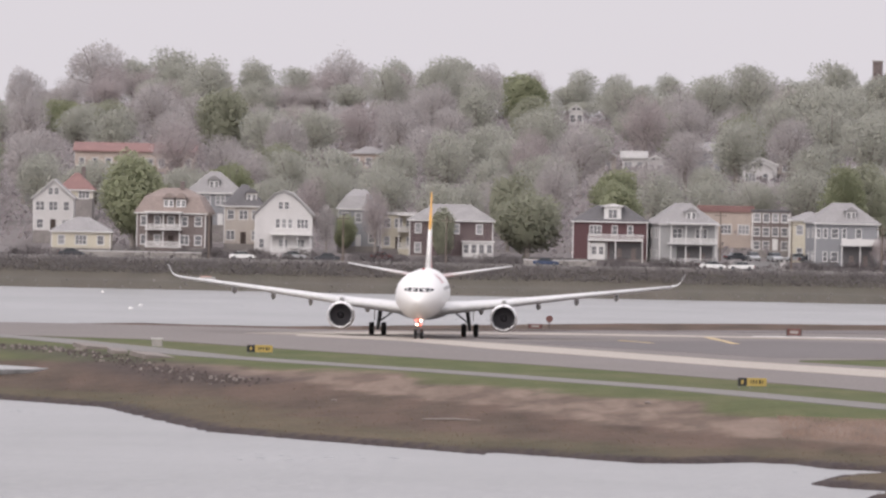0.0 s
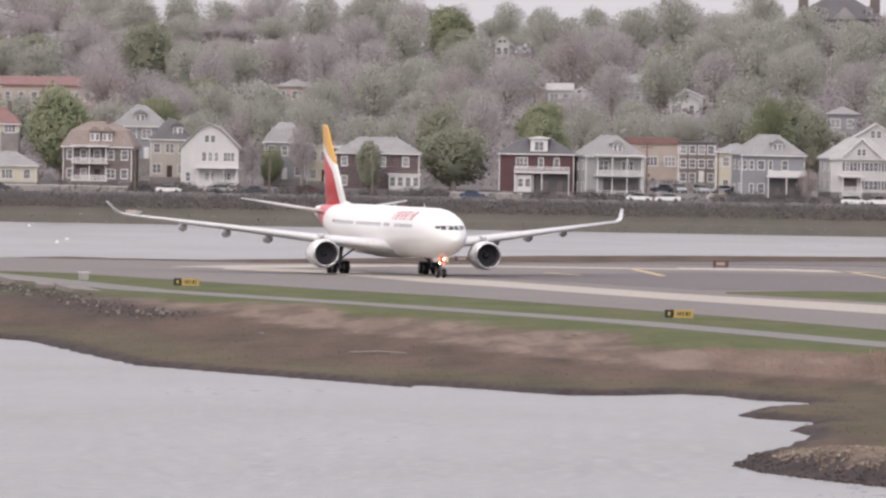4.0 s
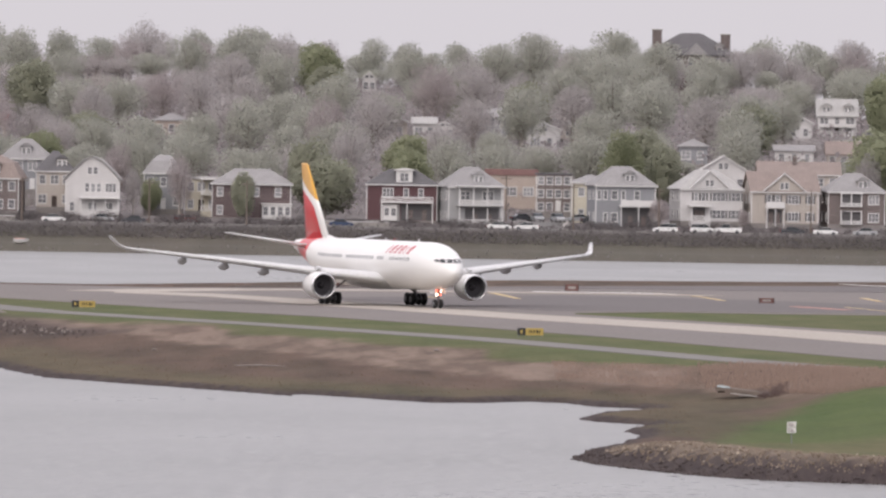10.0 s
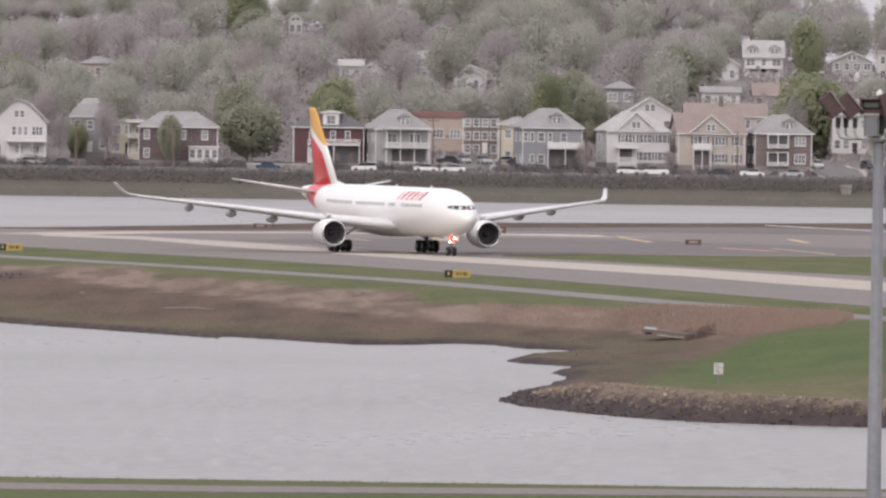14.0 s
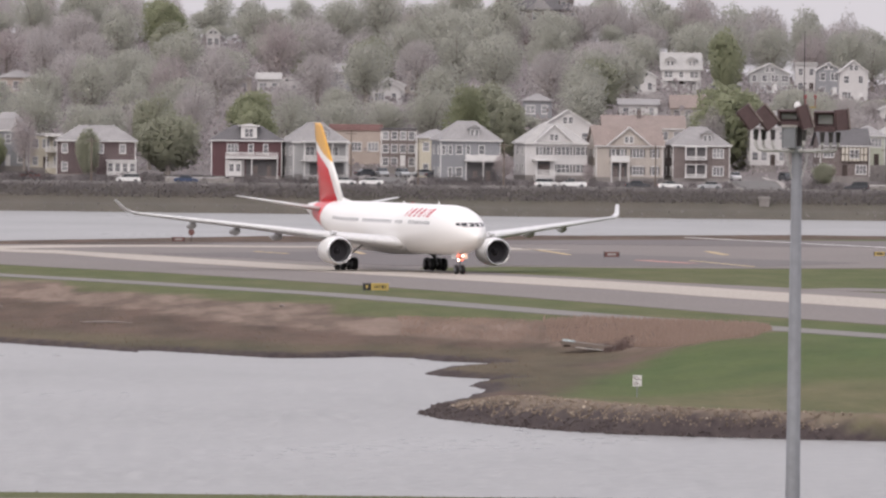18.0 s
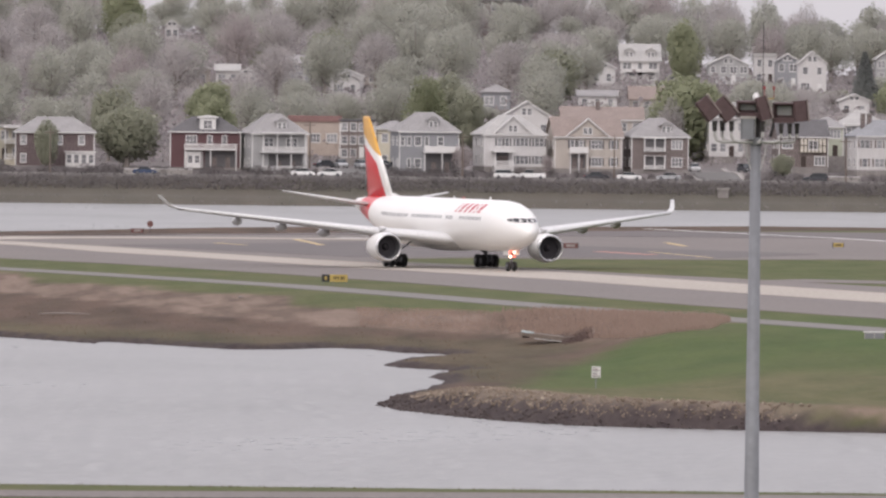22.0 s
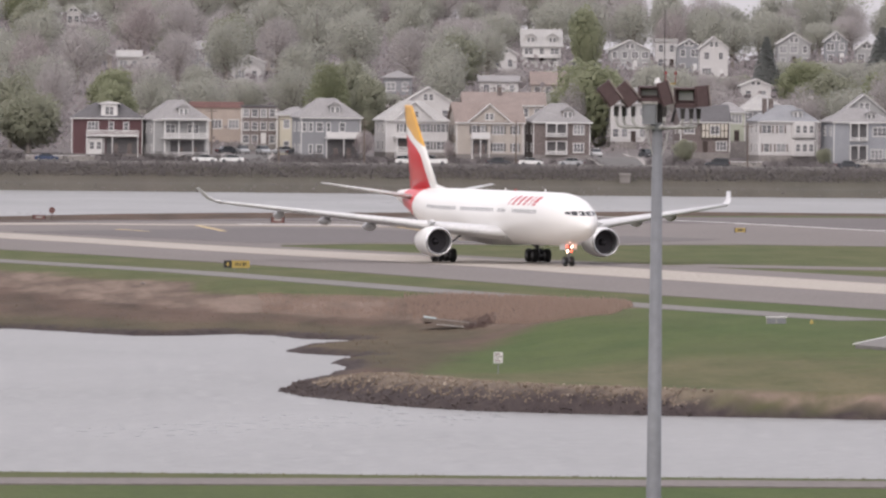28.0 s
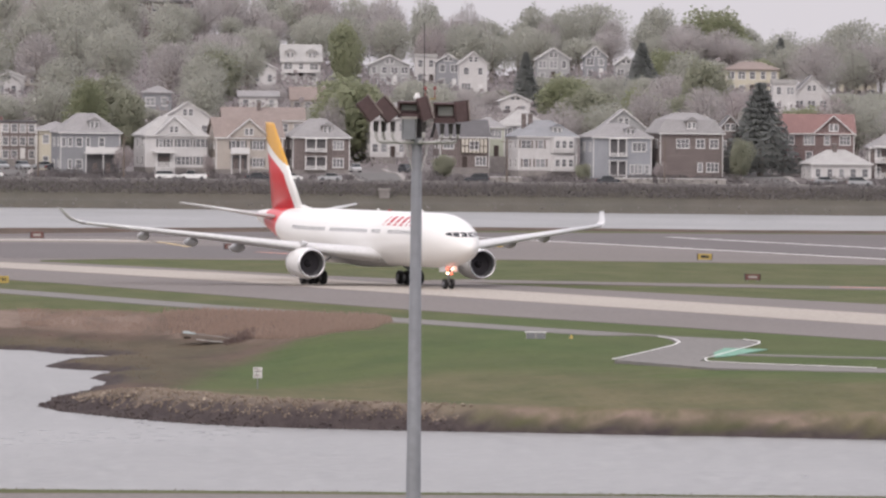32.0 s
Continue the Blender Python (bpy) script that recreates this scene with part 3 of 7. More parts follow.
PLANE_WHITE = livery()
FIN_PAINT = fin_paint()
WING_GREY = worn("light_grey_wing_paint", (0.62, 0.62, 0.62), 0.35, grain=3.0, amount=0.14)
BELLY_GREY = worn("grey_fairing_paint", (0.50, 0.50, 0.50), 0.4, grain=3.0, amount=0.18)
NACELLE_WHITE = worn("white_engine_cowl_paint", (0.78, 0.77, 0.75), 0.3, grain=2.0, amount=0.12)
LIP_METAL = worn("bare_aluminium_lip", (0.72, 0.72, 0.73), 0.25, 0.9, amount=0.1)
FAN_DARK = worn("dark_titanium_fan", (0.045, 0.042, 0.048), 0.7, 0.2)
INTAKE_GREY = worn("grey_intake_liner", (0.10, 0.10, 0.105), 0.6)
WINDOW_DARK = glossy("dark_cockpit_glass", (0.02, 0.02, 0.024), 0.06, 0.8)
CABIN_GREY = glossy("grey_cabin_window", (0.30, 0.30, 0.31), 0.2, 0.5)
TITLE_RED = worn("red_title_paint", (0.48, 0.03, 0.055), 0.4)
LAMP_WARM = glow("lit_landing_lamp", (1.0, 0.62, 0.45), 14.0)
LAMP_RED = glow("lit_red_glow_lamp", (1.0, 0.13, 0.07), 4.5)
BEACON_RED = glossy("unlit_red_beacon_glass", (0.35, 0.05, 0.04), 0.2)


def foil(le, te, x, z, thick, twist=0.0):
    """A wing section at span x: from the leading edge to the trailing edge, lengths behind the nose."""
    top = [(0.0, 0.0), (0.04, 0.32), (0.14, 0.5), (0.34, 0.55), (0.6, 0.4), (0.85, 0.16), (1.0, 0.02)]
    low = [(1.0, -0.02), (0.85, -0.1), (0.6, -0.28), (0.34, -0.42), (0.14, -0.38), (0.04, -0.22)]
    return [Vector((x, station(le + c * (te - le)), z + h * thick - twist * c)) for c, h in top + low]


def build_airliner():
    plane = thing("airliner", "white twin-engine wide-body airliner with red tail, taxiing", "aeroplane")
    n = 40
    rings = []
    ends = sorted(set([h[0] for h in HULL] + list(np.arange(11, 41, 5.0)) + list(np.arange(42, 63, 1.0))))
    for a in ends:
        rings.append([hull(a, 2 * math.pi * k / n) for k in range(n)])
    body = part("fuselage", Shape().loft(rings), PLANE_WHITE, plane, "white fuselage, red behind the wing", True)
    # belly fairing between the wings
    rings = []
    for a, w, d in ((19.0, 0.3, 0.2), (21.0, 2.2, 0.75), (23.5, 3.0, 1.15), (30.0, 3.1, 1.25), (35.5, 2.8, 1.0), (39.0, 1.5, 0.4), (40.5, 0.3, 0.2)):
        rings.append([Vector((w * math.sin(t), station(a), 3.1 - d * math.cos(t) * (1.0 if math.cos(t) > 0 else 0.8))) for t in [2 * math.pi * k / 24 for k in range(24)]])
    part("belly_fairing", Shape().loft(rings), BELLY_GREY, plane, "grey belly fairing", True)
    # cockpit panes, in a level band round the nose
    def nose_point(x, z, out=0.025):
        for a in np.arange(0.3, 6.0, 0.02):
            r, zc = np.interp(a, [h[0] for h in HULL], [h[1] for h in HULL]), np.interp(a, [h[0] for h in HULL], [h[2] for h in HULL])
            if math.hypot(x, z - zc) <= r:
                break
        w = Vector((x, 0.9 * (r - 0.5), z - zc)).normalized() * out
        return Vector((x, station(a), z)) + w

    for x0, x1, za, zb, zc_, zd in ((0.05, 0.66, 5.36, 5.36, 5.82, 5.84), (0.74, 1.24, 5.36, 5.39, 5.84, 5.82), (1.31, 1.66, 5.42, 5.52, 5.82, 5.72)):
        for side in (-1, 1):
            n_ = 4
            low_e = [nose_point(side * (x0 + (x1 - x0) * k / n_), za + (zb - za) * k / n_) for k in range(n_ + 1)]
            top_e = [nose_point(side * (x0 + (x1 - x0) * k / n_), zc_ + (zd - zc_) * k / n_) for k in range(n_ + 1)]
            inner = [p - Vector((0, 0.12, 0)) for p in low_e + top_e]
            m_ = 2 * (n_ + 1)
            fs = [(k, k + 1, n_ + 2 + k, n_ + 1 + k) for k in range(n_)]
            fs += [tuple(m_ + q for q in f[::-1]) for f in fs]
            part("cockpit_window", Shape().add(low_e + top_e + inner, fs + [(0, m_, m_ + n_ + 1, n_ + 1), (n_, 2 * n_ + 1, m_ + 2 * n_ + 1, m_ + n_)]), WINDOW_DARK, plane, "dark cockpit pane")
    # cabin windows, in rows between the doors
    for side in (-1, 1):
        for a0, a1 in ((9.5, 17.0), (19.6, 22.0), (23.5, 34.5), (36.0, 46.5)):
            s = Shape()
            a = a0
            while a < a1:
                q = [hull(a, side * 1.36, 0.012), hull(a + 0.3, side * 1.36, 0.012), hull(a + 0.3, side * 1.22, 0.012), hull(a, side * 1.22, 0.012)]
                s.add(q, [(0, 1, 2, 3) if side < 0 else (3, 2, 1, 0)])
                a += 0.53
            tagged(part("cabin_glazing", s, CABIN_GREY, plane, "strip of small grey cabin windows"), kind="stuff")
        for b in (7.6, 8.6, 18.2, 19.2, 35.2, 36.2, 47.8, 48.8):
                s = Shape()
                s.add([hull(b, side * 1.75, 0.01), hull(b + 0.05, side * 1.75, 0.01), hull(b + 0.05, side * 1.05, 0.01), hull(b, side * 1.05, 0.01)], [(0, 1, 2, 3)])
                part("door_seam", s, BELLY_GREY, plane, "grey seam of a cabin door")
        # the airline's title becomes six slanted red bars, with a thin grey line under them
        a = 10.7
        for wide in (1.1, 0.4, 0.95, 0.9, 0.95, 0.4):
            s = Shape()
            lo, hi = a, a - 0.55
            for t0, t1, f0, f1 in ((1.05, 0.82, 0.0, 0.5), (0.82, 0.59, 0.5, 1.0)):
                e = [hull(lo + (hi - lo) * f, side * t, 0.015) for f, t in ((f0, t0), (f1, t1))]
                g = [hull(lo + wide + (hi - lo) * f, side * t, 0.015) for f, t in ((f0, t0), (f1, t1))]
                s.add([e[0], g[0], g[1], e[1]], [(0, 1, 2, 3)])
            part("title_bar", s, TITLE_RED, plane, "slanted red title bar")
            a += wide + 0.84
    # wings with upturned tips
    for side in (-1, 1):
        secs = [(1.5, 20.4, 32.2, 3.05, 1.6), (2.9, 21.2, 32.3, 3.25, 1.5), (9.6, 24.5, 32.6, 3.95, 1.05), (18.0, 29.7, 35.6, 4.95, 0.68), (28.6, 36.7, 39.5, 6.15, 0.34)]
        wing = part("wing", Shape().loft([foil(le, te, side * x, z, t, 0.1) for x, le, te, z, t in secs]), WING_GREY, plane, "swept light grey wing", True)
        tip = [(28.6, 36.7, 39.5, 6.15, 0.34), (29.2, 37.6, 39.9, 6.32, 0.25), (29.6, 38.5, 40.3, 6.65, 0.18), (30.15, 40.2, 41.5, 7.6, 0.1)]
        part("winglet", Shape().loft([foil(le, te, side * x, z, t) for x, le, te, z, t in tip]), WING_GREY, wing, "upturned winglet", True)
        for x, a, ln in ((6.6, 31.0, 5.4), (13.2, 31.2, 5.0), (17.6, 33.2, 4.6), (22.2, 35.4, 3.8)):
            z = np.interp(x, [2.9, 9.6, 18.0, 28.6], [3.0, 3.55, 4.6, 5.95])
            rings = [[Vector((side * x + 0.31 * w * math.sin(t), station(a + ln * f), z - 0.26 - 0.1 * f + 0.5 * w * math.cos(t))) for t in [2 * math.pi * k / 10 for k in range(10)]]
                     for f, w in ((0, 0.1), (0.15, 0.7), (0.4, 1.0), (0.75, 0.8), (1.0, 0.1))]
            part("flap_fairing", Shape().loft(rings), BELLY_GREY, wing, "canoe-shaped flap track fairing", True)
        # engine under the wing
        ex, ez, front = side * 9.37, 2.32, 21.4

        def hoop(a, r, k=28, drop=0.0):
            return [Vector((ex + 0.94 * r * math.sin(2 * math.pi * i / k), station(a), ez - drop + 0.94 * r * math.cos(2 * math.pi * i / k))) for i in range(k)]

        eng = part("engine", Shape().loft([hoop(front + a, r) for a, r in ((0.22, 1.62), (0.8, 1.7), (2.0, 1.72), (3.4, 1.6), (4.6, 1.36), (4.62, 1.28), (3.6, 1.3))], False), NACELLE_WHITE, plane, "white engine cowl", True)
        part("intake_lip", Shape().loft([hoop(front + a, r) for a, r in ((0.24, 1.622), (0.1, 1.57), (0.0, 1.49), (0.06, 1.4), (0.25, 1.34))], False), LIP_METAL, eng, "polished metal intake lip", True)
        part("intake", Shape().loft([hoop(front + a, r) for a, r in ((0.25, 1.34), (0.7, 1.3), (1.5, 1.3))], False), INTAKE_GREY, eng, "dark intake duct", True)
        fan = Shape().loft([[Vector((ex + q * math.sin(2 * math.pi * i / 48), station(front + 1.4 + (0.14 if i % 2 else 0.0) * q), ez + q * math.cos(2 * math.pi * i / 48))) for i in range(48)] for q in (1.3, 0.4)])
        part("fan", fan, FAN_DARK, eng, "dark engine fan")
        part("spinner", Shape().loft([hoop(front + a, r, 12) for a, r in ((0.85, 0.04), (1.0, 0.2), (1.35, 0.42))]), FAN_DARK, eng, "dark fan spinner", True)
        part("exhaust_cone", Shape().loft([hoop(front + a, r, 16) for a, r in ((4.0, 1.0), (5.2, 0.85), (6.2, 0.5), (6.9, 0.15))]), FAN_DARK, eng, "dark exhaust cone", True)
        py = Shape()
        py.loft([[Vector((ex + w, station(a), z)) for w, a, z in ((-0.22, a0, z0), (0.22, a0, z0), (0.22, a1, z1), (-0.22, a1, z1))]
                 for a0, z0, a1, z1 in ((front + 1.6, 4.38, front + 4.8, 3.5), (front + 2.9, 4.55, front + 6.5, 3.75))])
        part("pylon", py, WING_GREY, eng, "engine pylon")
        # tailplane
        secs = [(0.6, 53.6, 59.6, 6.5, 0.6), (9.7, 59.6, 61.8, 8.0, 0.16)]
        part("tailplane", Shape().loft([foil(le, te, side * x, z, t) for x, le, te, z, t in secs]), WING_GREY, plane, "white tailplane", True)
        # main gear: strut, bogie beam and four wheels
        gx, gy_ = side * 5.34, station(32.04)
        leg = part("main_gear", Shape().tube([(gx * 0.93, gy_ + 0.2, 3.3), (gx, gy_, 0.75)], [0.26, 0.2], 12).tube([(gx, gy_ - 1.15, 0.72), (gx, gy_ + 1.15, 0.72)], 0.16, 10)
                   .tube([(gx * 0.6, gy_, 3.0), (gx * 0.98, gy_, 1.5)], 0.1, 8), STEEL, plane, "steel main landing gear leg")
        part("gear_door", Shape().box(gx + side * 0.38 - 0.04, gx + side * 0.38 + 0.04, gy_ - 0.9, gy_ + 0.9, 1.7, 3.4, 0.03), NACELLE_WHITE, leg, "white gear door")
        for wy in (-0.99, 0.99):
            for wx in (-0.7, 0.7):
                WHEELS.append(wheel(leg, gx + wx, gy_ + wy, 0.73, 0.54))
    # fin
    secs = []
    for h, th in ((0.0, 0.85), (0.5, 0.5), (0.97, 0.2), (1.0, 0.1)):
        tip = 0.35 if h == 1.0 else 0.0
        le, te, z = 49.6 + 9.6 * h + tip, 49.6 + 9.6 * h + 9.8 - 7.1 * h, 7.2 + 9.4 * h
        secs.append([Vector((p.z, p.y, z)) for p in foil(le, te, 0.0, 0.0, th)])
    fin = part("fin", Shape().loft(secs), FIN_PAINT, plane, "red fin with white sweep and gold top", True)
    part("fin_fillet", Shape().loft([[Vector((p.z, p.y, 7.35 + dz)) for p in foil(a, b, 0.0, 0.0, t)] for a, b, t, dz in ((44.2, 57.0, 0.3, 0.0), (49.8, 57.0, 0.2, 0.65))]), PLANE_WHITE, fin, "white fillet before the fin", True)
    # nose gear with its lamps
    leg = part("nose_gear", Shape().tube([(0, 0.1, 2.6), (0, 0, 0.55)], [0.16, 0.12], 10).tube([(-0.42, 0, 0.53), (0.42, 0, 0.53)], 0.09, 8)
               .tube([(0, 1.0, 2.4), (0, 0.1, 1.3)], 0.07, 8), STEEL, plane, "steel nose gear leg")
    for side in (-1, 1):
        part("gear_door", Shape().box(side * 0.62 - 0.03, side * 0.62 + 0.03, -1.0, 0.9, 1.75, 2.5, 0.02), NACELLE_WHITE, leg, "white nose gear door")
        WHEELS.append(wheel(leg, side * 0.36, 0.0, 0.53, 0.36))
    for x, z, r, mat, say in ((-0.25, 2.06, 0.12, LAMP_WARM, "lit taxi lamp"), (0.25, 2.06, 0.12, LAMP_RED, "lit warm lamp"), (-0.2, 1.6, 0.1, LAMP_RED, "lit warm lamp"), (0.2, 1.6, 0.1, LAMP_WARM, "lit taxi lamp")):
        s = Shape().loft([[Vector((x + rr * math.sin(t), 0.2 + d, z + rr * math.cos(t))) for t in [2 * math.pi * k / 12 for k in range(12)]] for d, rr in ((0.0, r * 0.5), (0.05, r), (0.14, r * 0.9), (0.18, r * 0.3))])
        part("lamp", s, mat, leg, say, True)
    # aerials and beacon on the back of the fuselage
    for a, h in ((14.0, 0.3), (27.0, 0.22)):
        part("aerial", Shape().loft([[Vector((p.z, p.y, 7.7 + dz)) for p in foil(a + sh, a + 0.6, 0, 0, 0.12)] for dz, sh in ((0.0, 0.0), (h, 0.3))]), NACELLE_WHITE, plane, "blade aerial")
    part("beacon", Shape().loft([[Vector((r * math.sin(t), station(24.0) + r * math.cos(t), 7.7 + z)) for t in [2 * math.pi * k / 10 for k in range(10)]] for z, r in ((0, 0.16), (0.12, 0.15), (0.2, 0.05))]), BEACON_RED, plane, "red beacon", True)
    return plane


WHEELS = []


def wheel(parent, x, y, r, w):
    """A tyre with its hub, turning on an axle along x."""
    hubs = [(-w / 2, r * 0.62), (-w / 2 * 0.98, r * 0.9), (-w * 0.3, r), (w * 0.3, r), (w / 2 * 0.98, r * 0.9), (w / 2, r * 0.62)]
    s = Shape().loft([[Vector((a, q * math.sin(t), q * math.cos(t))) for t in [2 * math.pi * k / 20 for k in range(20)]] for a, q in hubs])
    k = len(s.v)
    for sd in (-1, 1):
        s.loft([[Vector((sd * a, q * math.sin(t), q * math.cos(t))) for t in [2 * math.pi * j / 10 for j in range(10)]] for a, q in ((w / 2 - 0.03, r * 0.5), (w / 2 + 0.02, r * 0.45), (w / 2 + 0.03, r * 0.12))])
    me = mesh_from("wheel", s.v, s.f, [RUBBER, STEEL], True)
    for p in me.polygons:
        if p.vertices[0] >= k:
            p.material_index = 1
    ob = part("wheel", me, None, parent, "black tyre on a steel hub", m=pose(x, y, r))
    ob["radius"] = r
    return ob


airliner = build_airliner()


# ---- houses of the far shore ----
WHITE_SIDING = boards("white_clapboard", (0.58, 0.565, 0.56))
PALE_GREY_SIDING = boards("pale_grey_shingle_siding", (0.36, 0.36, 0.36), 0.25)
GREY_SIDING = boards("slate_grey_shingle_siding", (0.265, 0.27, 0.285), 0.25)
BLUE_SIDING = boards("pale_blue_grey_siding", (0.32, 0.33, 0.355))
BEIGE_SIDING = boards("beige_clapboard", (0.45, 0.405, 0.365))
YELLOW_SIDING = boards("cream_clapboard", (0.56, 0.52, 0.42))
GREEN_SIDING = boards("pale_green_siding", (0.44, 0.46, 0.37))
RED_SIDING = boards("dark_red_shingle_siding", (0.105, 0.052, 0.057), 0.25)
BRICK_BROWN = masonry("brown_brick", (0.155, 0.128, 0.124))
BRICK_MAROON = masonry("dark_maroon_brick", (0.105, 0.076, 0.08))
BRICK_RED = masonry("red_brick", (0.17, 0.12, 0.118))
PALE_BRICK = masonry("pale_brick", (0.45, 0.38, 0.33))
ROOF_GREY = shingles("grey_roof_shingles", (0.30, 0.29, 0.29))
ROOF_PALE = shingles("pale_grey_roof_shingles", (0.42, 0.41, 0.40))
ROOF_DARK = shingles("dark_roof_shingles", (0.13, 0.125, 0.13))
ROOF_BROWN = shingles("brown_roof_shingles", (0.275, 0.225, 0.205))
ROOF_RED = shingles("red_roof_shingles", (0.25, 0.15, 0.14))
ROOF_BLUE = shingles("blue_grey_roof_shingles", (0.28, 0.285, 0.30))
CHIMNEY_BRICK = masonry("chimney_brick", (0.14, 0.115, 0.11))
DARK_TIMBER = worn("dark_stained_timber", (0.06, 0.045, 0.04), 0.8)
CREAM_RENDER = worn("cream_render", (0.62, 0.58, 0.50), 0.9)

PANES = {}


def window(parent, x, y, z, w, h, turn=0.0, pale=False):
    """A framed sash window with its pane, set on a wall that faces -y (turned about z)."""
    key = (round(w, 1), round(h, 1))
    if key not in PANES:
        t = 0.14

        def rect(e, yy, low=0.0):
            return [Vector((-w / 2 - e, yy, -h / 2 - e - low)), Vector((w / 2 + e, yy, -h / 2 - e - low)), Vector((w / 2 + e, yy, h / 2 + e)), Vector((-w / 2 - e, yy, h / 2 + e))]

        f = Shape().loft([rect(0.0, 0.03), rect(0.0, -0.09), rect(t, -0.10, 0.06), rect(t, 0.03, 0.06)], False)
        for k in range(1, max(1, round(w / 0.75))):
            x_ = -w / 2 + w * k / max(1, round(w / 0.75))
            f.box(x_ - 0.06, x_ + 0.06, -0.085, 0.02, -h / 2 + 0.002, h / 2 - 0.002)
        if h > 0.9:
            f.box(-w / 2 + 0.002, w / 2 - 0.002, -0.075, 0.015, -0.035, 0.035)
        p = Shape().box(-w / 2, w / 2, -0.04, 0.02, -h / 2, h / 2)
        PANES[key] = (f.mesh("window_frame", WHITE_TRIM), p.mesh("pane", GLASS), p.mesh("pane", PALE_GLASS))
    frame_mesh, dark, light = PANES[key]
    ob = part("window", frame_mesh, None, parent, m=pose(x, y, z, 0, 0, turn))
    part("pane", light if pale else dark, None, ob)
    return ob


def railing(parent, x0, x1, y, z, h=0.95, ends=0.0):
    s = Shape().box(x0, x1, y - 0.05, y + 0.05, z + h - 0.1, z + h).box(x0, x1, y - 0.04, y + 0.04, z + 0.08, z + 0.16)
    n = max(2, int((x1 - x0) / 0.22))
    for i in range(n + 1):
        x = x0 + (x1 - x0) * i / n
        s.box(x - 0.055, x + 0.055, y - 0.03, y + 0.03, z + 0.1, z + h - 0.05)
    if ends:
        for x in (x0, x1):
            s.box(x - 0.04, x + 0.04, y, y + ends, z + h - 0.1, z + h)
    return part("railing", s, WHITE_TRIM, parent, "white balustrade")


def roof_shape(kind, w, d, eave, ridge, over=0.45):
    s = Shape()
    x, y0, y1, rise = w / 2 + over, -over, d + over, ridge - eave
    if kind == "hip":
        run = min(w, d) / 2 * 0.86
        base = [(-x, y0), (x, y0), (x, y1), (-x, y1)]
        s.add([(a, b, eave - 0.18) for a, b in base] + [(a, b, eave + 0.04) for a, b in base]
              + [(-w / 2 + run, d * 0.44, ridge), (w / 2 - run, d * 0.44, ridge), (w / 2 - run, d * 0.56, ridge), (-w / 2 + run, d * 0.56, ridge)],
              [(3, 2, 1, 0), (0, 1, 5, 4), (1, 2, 6, 5), (2, 3, 7, 6), (3, 0, 4, 7), (4, 5, 9, 8), (5, 6, 10, 9), (6, 7, 11, 10), (7, 4, 8, 11), (8, 9, 10, 11)])
    elif kind == "mansard":
        base = [(-x, y0), (x, y0), (x, y1), (-x, y1)]
        k, zm = 1.25, eave + rise * 0.66
        q = [(-w / 2 + k, k), (w / 2 - k, k), (w / 2 - k, d - k), (-w / 2 + k, d - k)]
        e = [(-w * 0.16, d * 0.42), (w * 0.16, d * 0.42), (w * 0.16, d * 0.58), (-w * 0.16, d * 0.58)]
        s.loft([[Vector((a, b, z)) for a, b in ring] for ring, z in ((base, eave - 0.18), (base, eave + 0.05), (q, zm), (e, ridge))])
    elif kind in ("gable", "gambrel"):
        if kind == "gable":
            line = [(-x, eave - 0.1), (0, ridge), (x, eave - 0.1)]
        else:
            line = [(-x, eave - 0.1), (-w * 0.36, eave + rise * 0.42), (-w * 0.17, eave + rise * 0.86), (0, ridge), (w * 0.17, eave + rise * 0.86), (w * 0.36, eave + rise * 0.42), (x, eave - 0.1)]
        prof = [(a, b + 0.14) for a, b in line] + [(a, b - 0.1) for a, b in line[::-1]]
        s.loft([[Vector((a, y, b)) for a, b in prof] for y in (y1, y0)])
    elif kind == "gableside":
        line = [(y0, eave - 0.1), (d / 2, ridge), (y1, eave - 0.1)]
        prof = [(a, b + 0.14) for a, b in line] + [(a, b - 0.1) for a, b in line[::-1]]
        s.loft([[Vector((xx, a, b)) for a, b in prof] for xx in (-x, x)])
    else:
        s.box(-w / 2 - 0.25, w / 2 + 0.25, -0.25, d + 0.25, eave, eave + max(0.35, rise), 0.05)
    return s


def gable_wall(kind, w, d, eave, ridge):
    s = Shape()
    if kind == "gable":
        s.loft([[Vector((a, y, b)) for a, b in ((-w / 2, eave), (w / 2, eave), (0, ridge - 0.15))] for y in (d, 0.0)])
    elif kind == "gambrel":
        r = ridge - eave
        pr = ((-w / 2, eave), (w / 2, eave), (w * 0.35, eave + r * 0.38), (w * 0.16, eave + r * 0.8), (0, ridge - 0.15), (-w * 0.16, eave + r * 0.8), (-w * 0.35, eave + r * 0.38))
        s.loft([[Vector((a, y, b)) for a, b in pr] for y in (d, 0.0)])
    else:
        s.loft([[Vector((xx, a, b)) for a, b in ((0.0, eave), (d, eave), (d / 2, ridge - 0.15))] for xx in (-w / 2, w / 2)])
    return s


def rake_boards(parent, x0, x1, y, z, apex):
    """White boards along a gable's two slopes."""
    mid = (x0 + x1) / 2
    s = Shape()
    for a in (x0, x1):
        s.loft([[Vector((px, yy, pz)) for px, pz in ((a, z - 0.12), (a, z + 0.16), (mid, apex + 0.16), (mid, apex - 0.12))] for yy in (y - 0.06, y + 0.06)])
    part("rake_board", s, WHITE_TRIM, parent, "white gable edge boards")


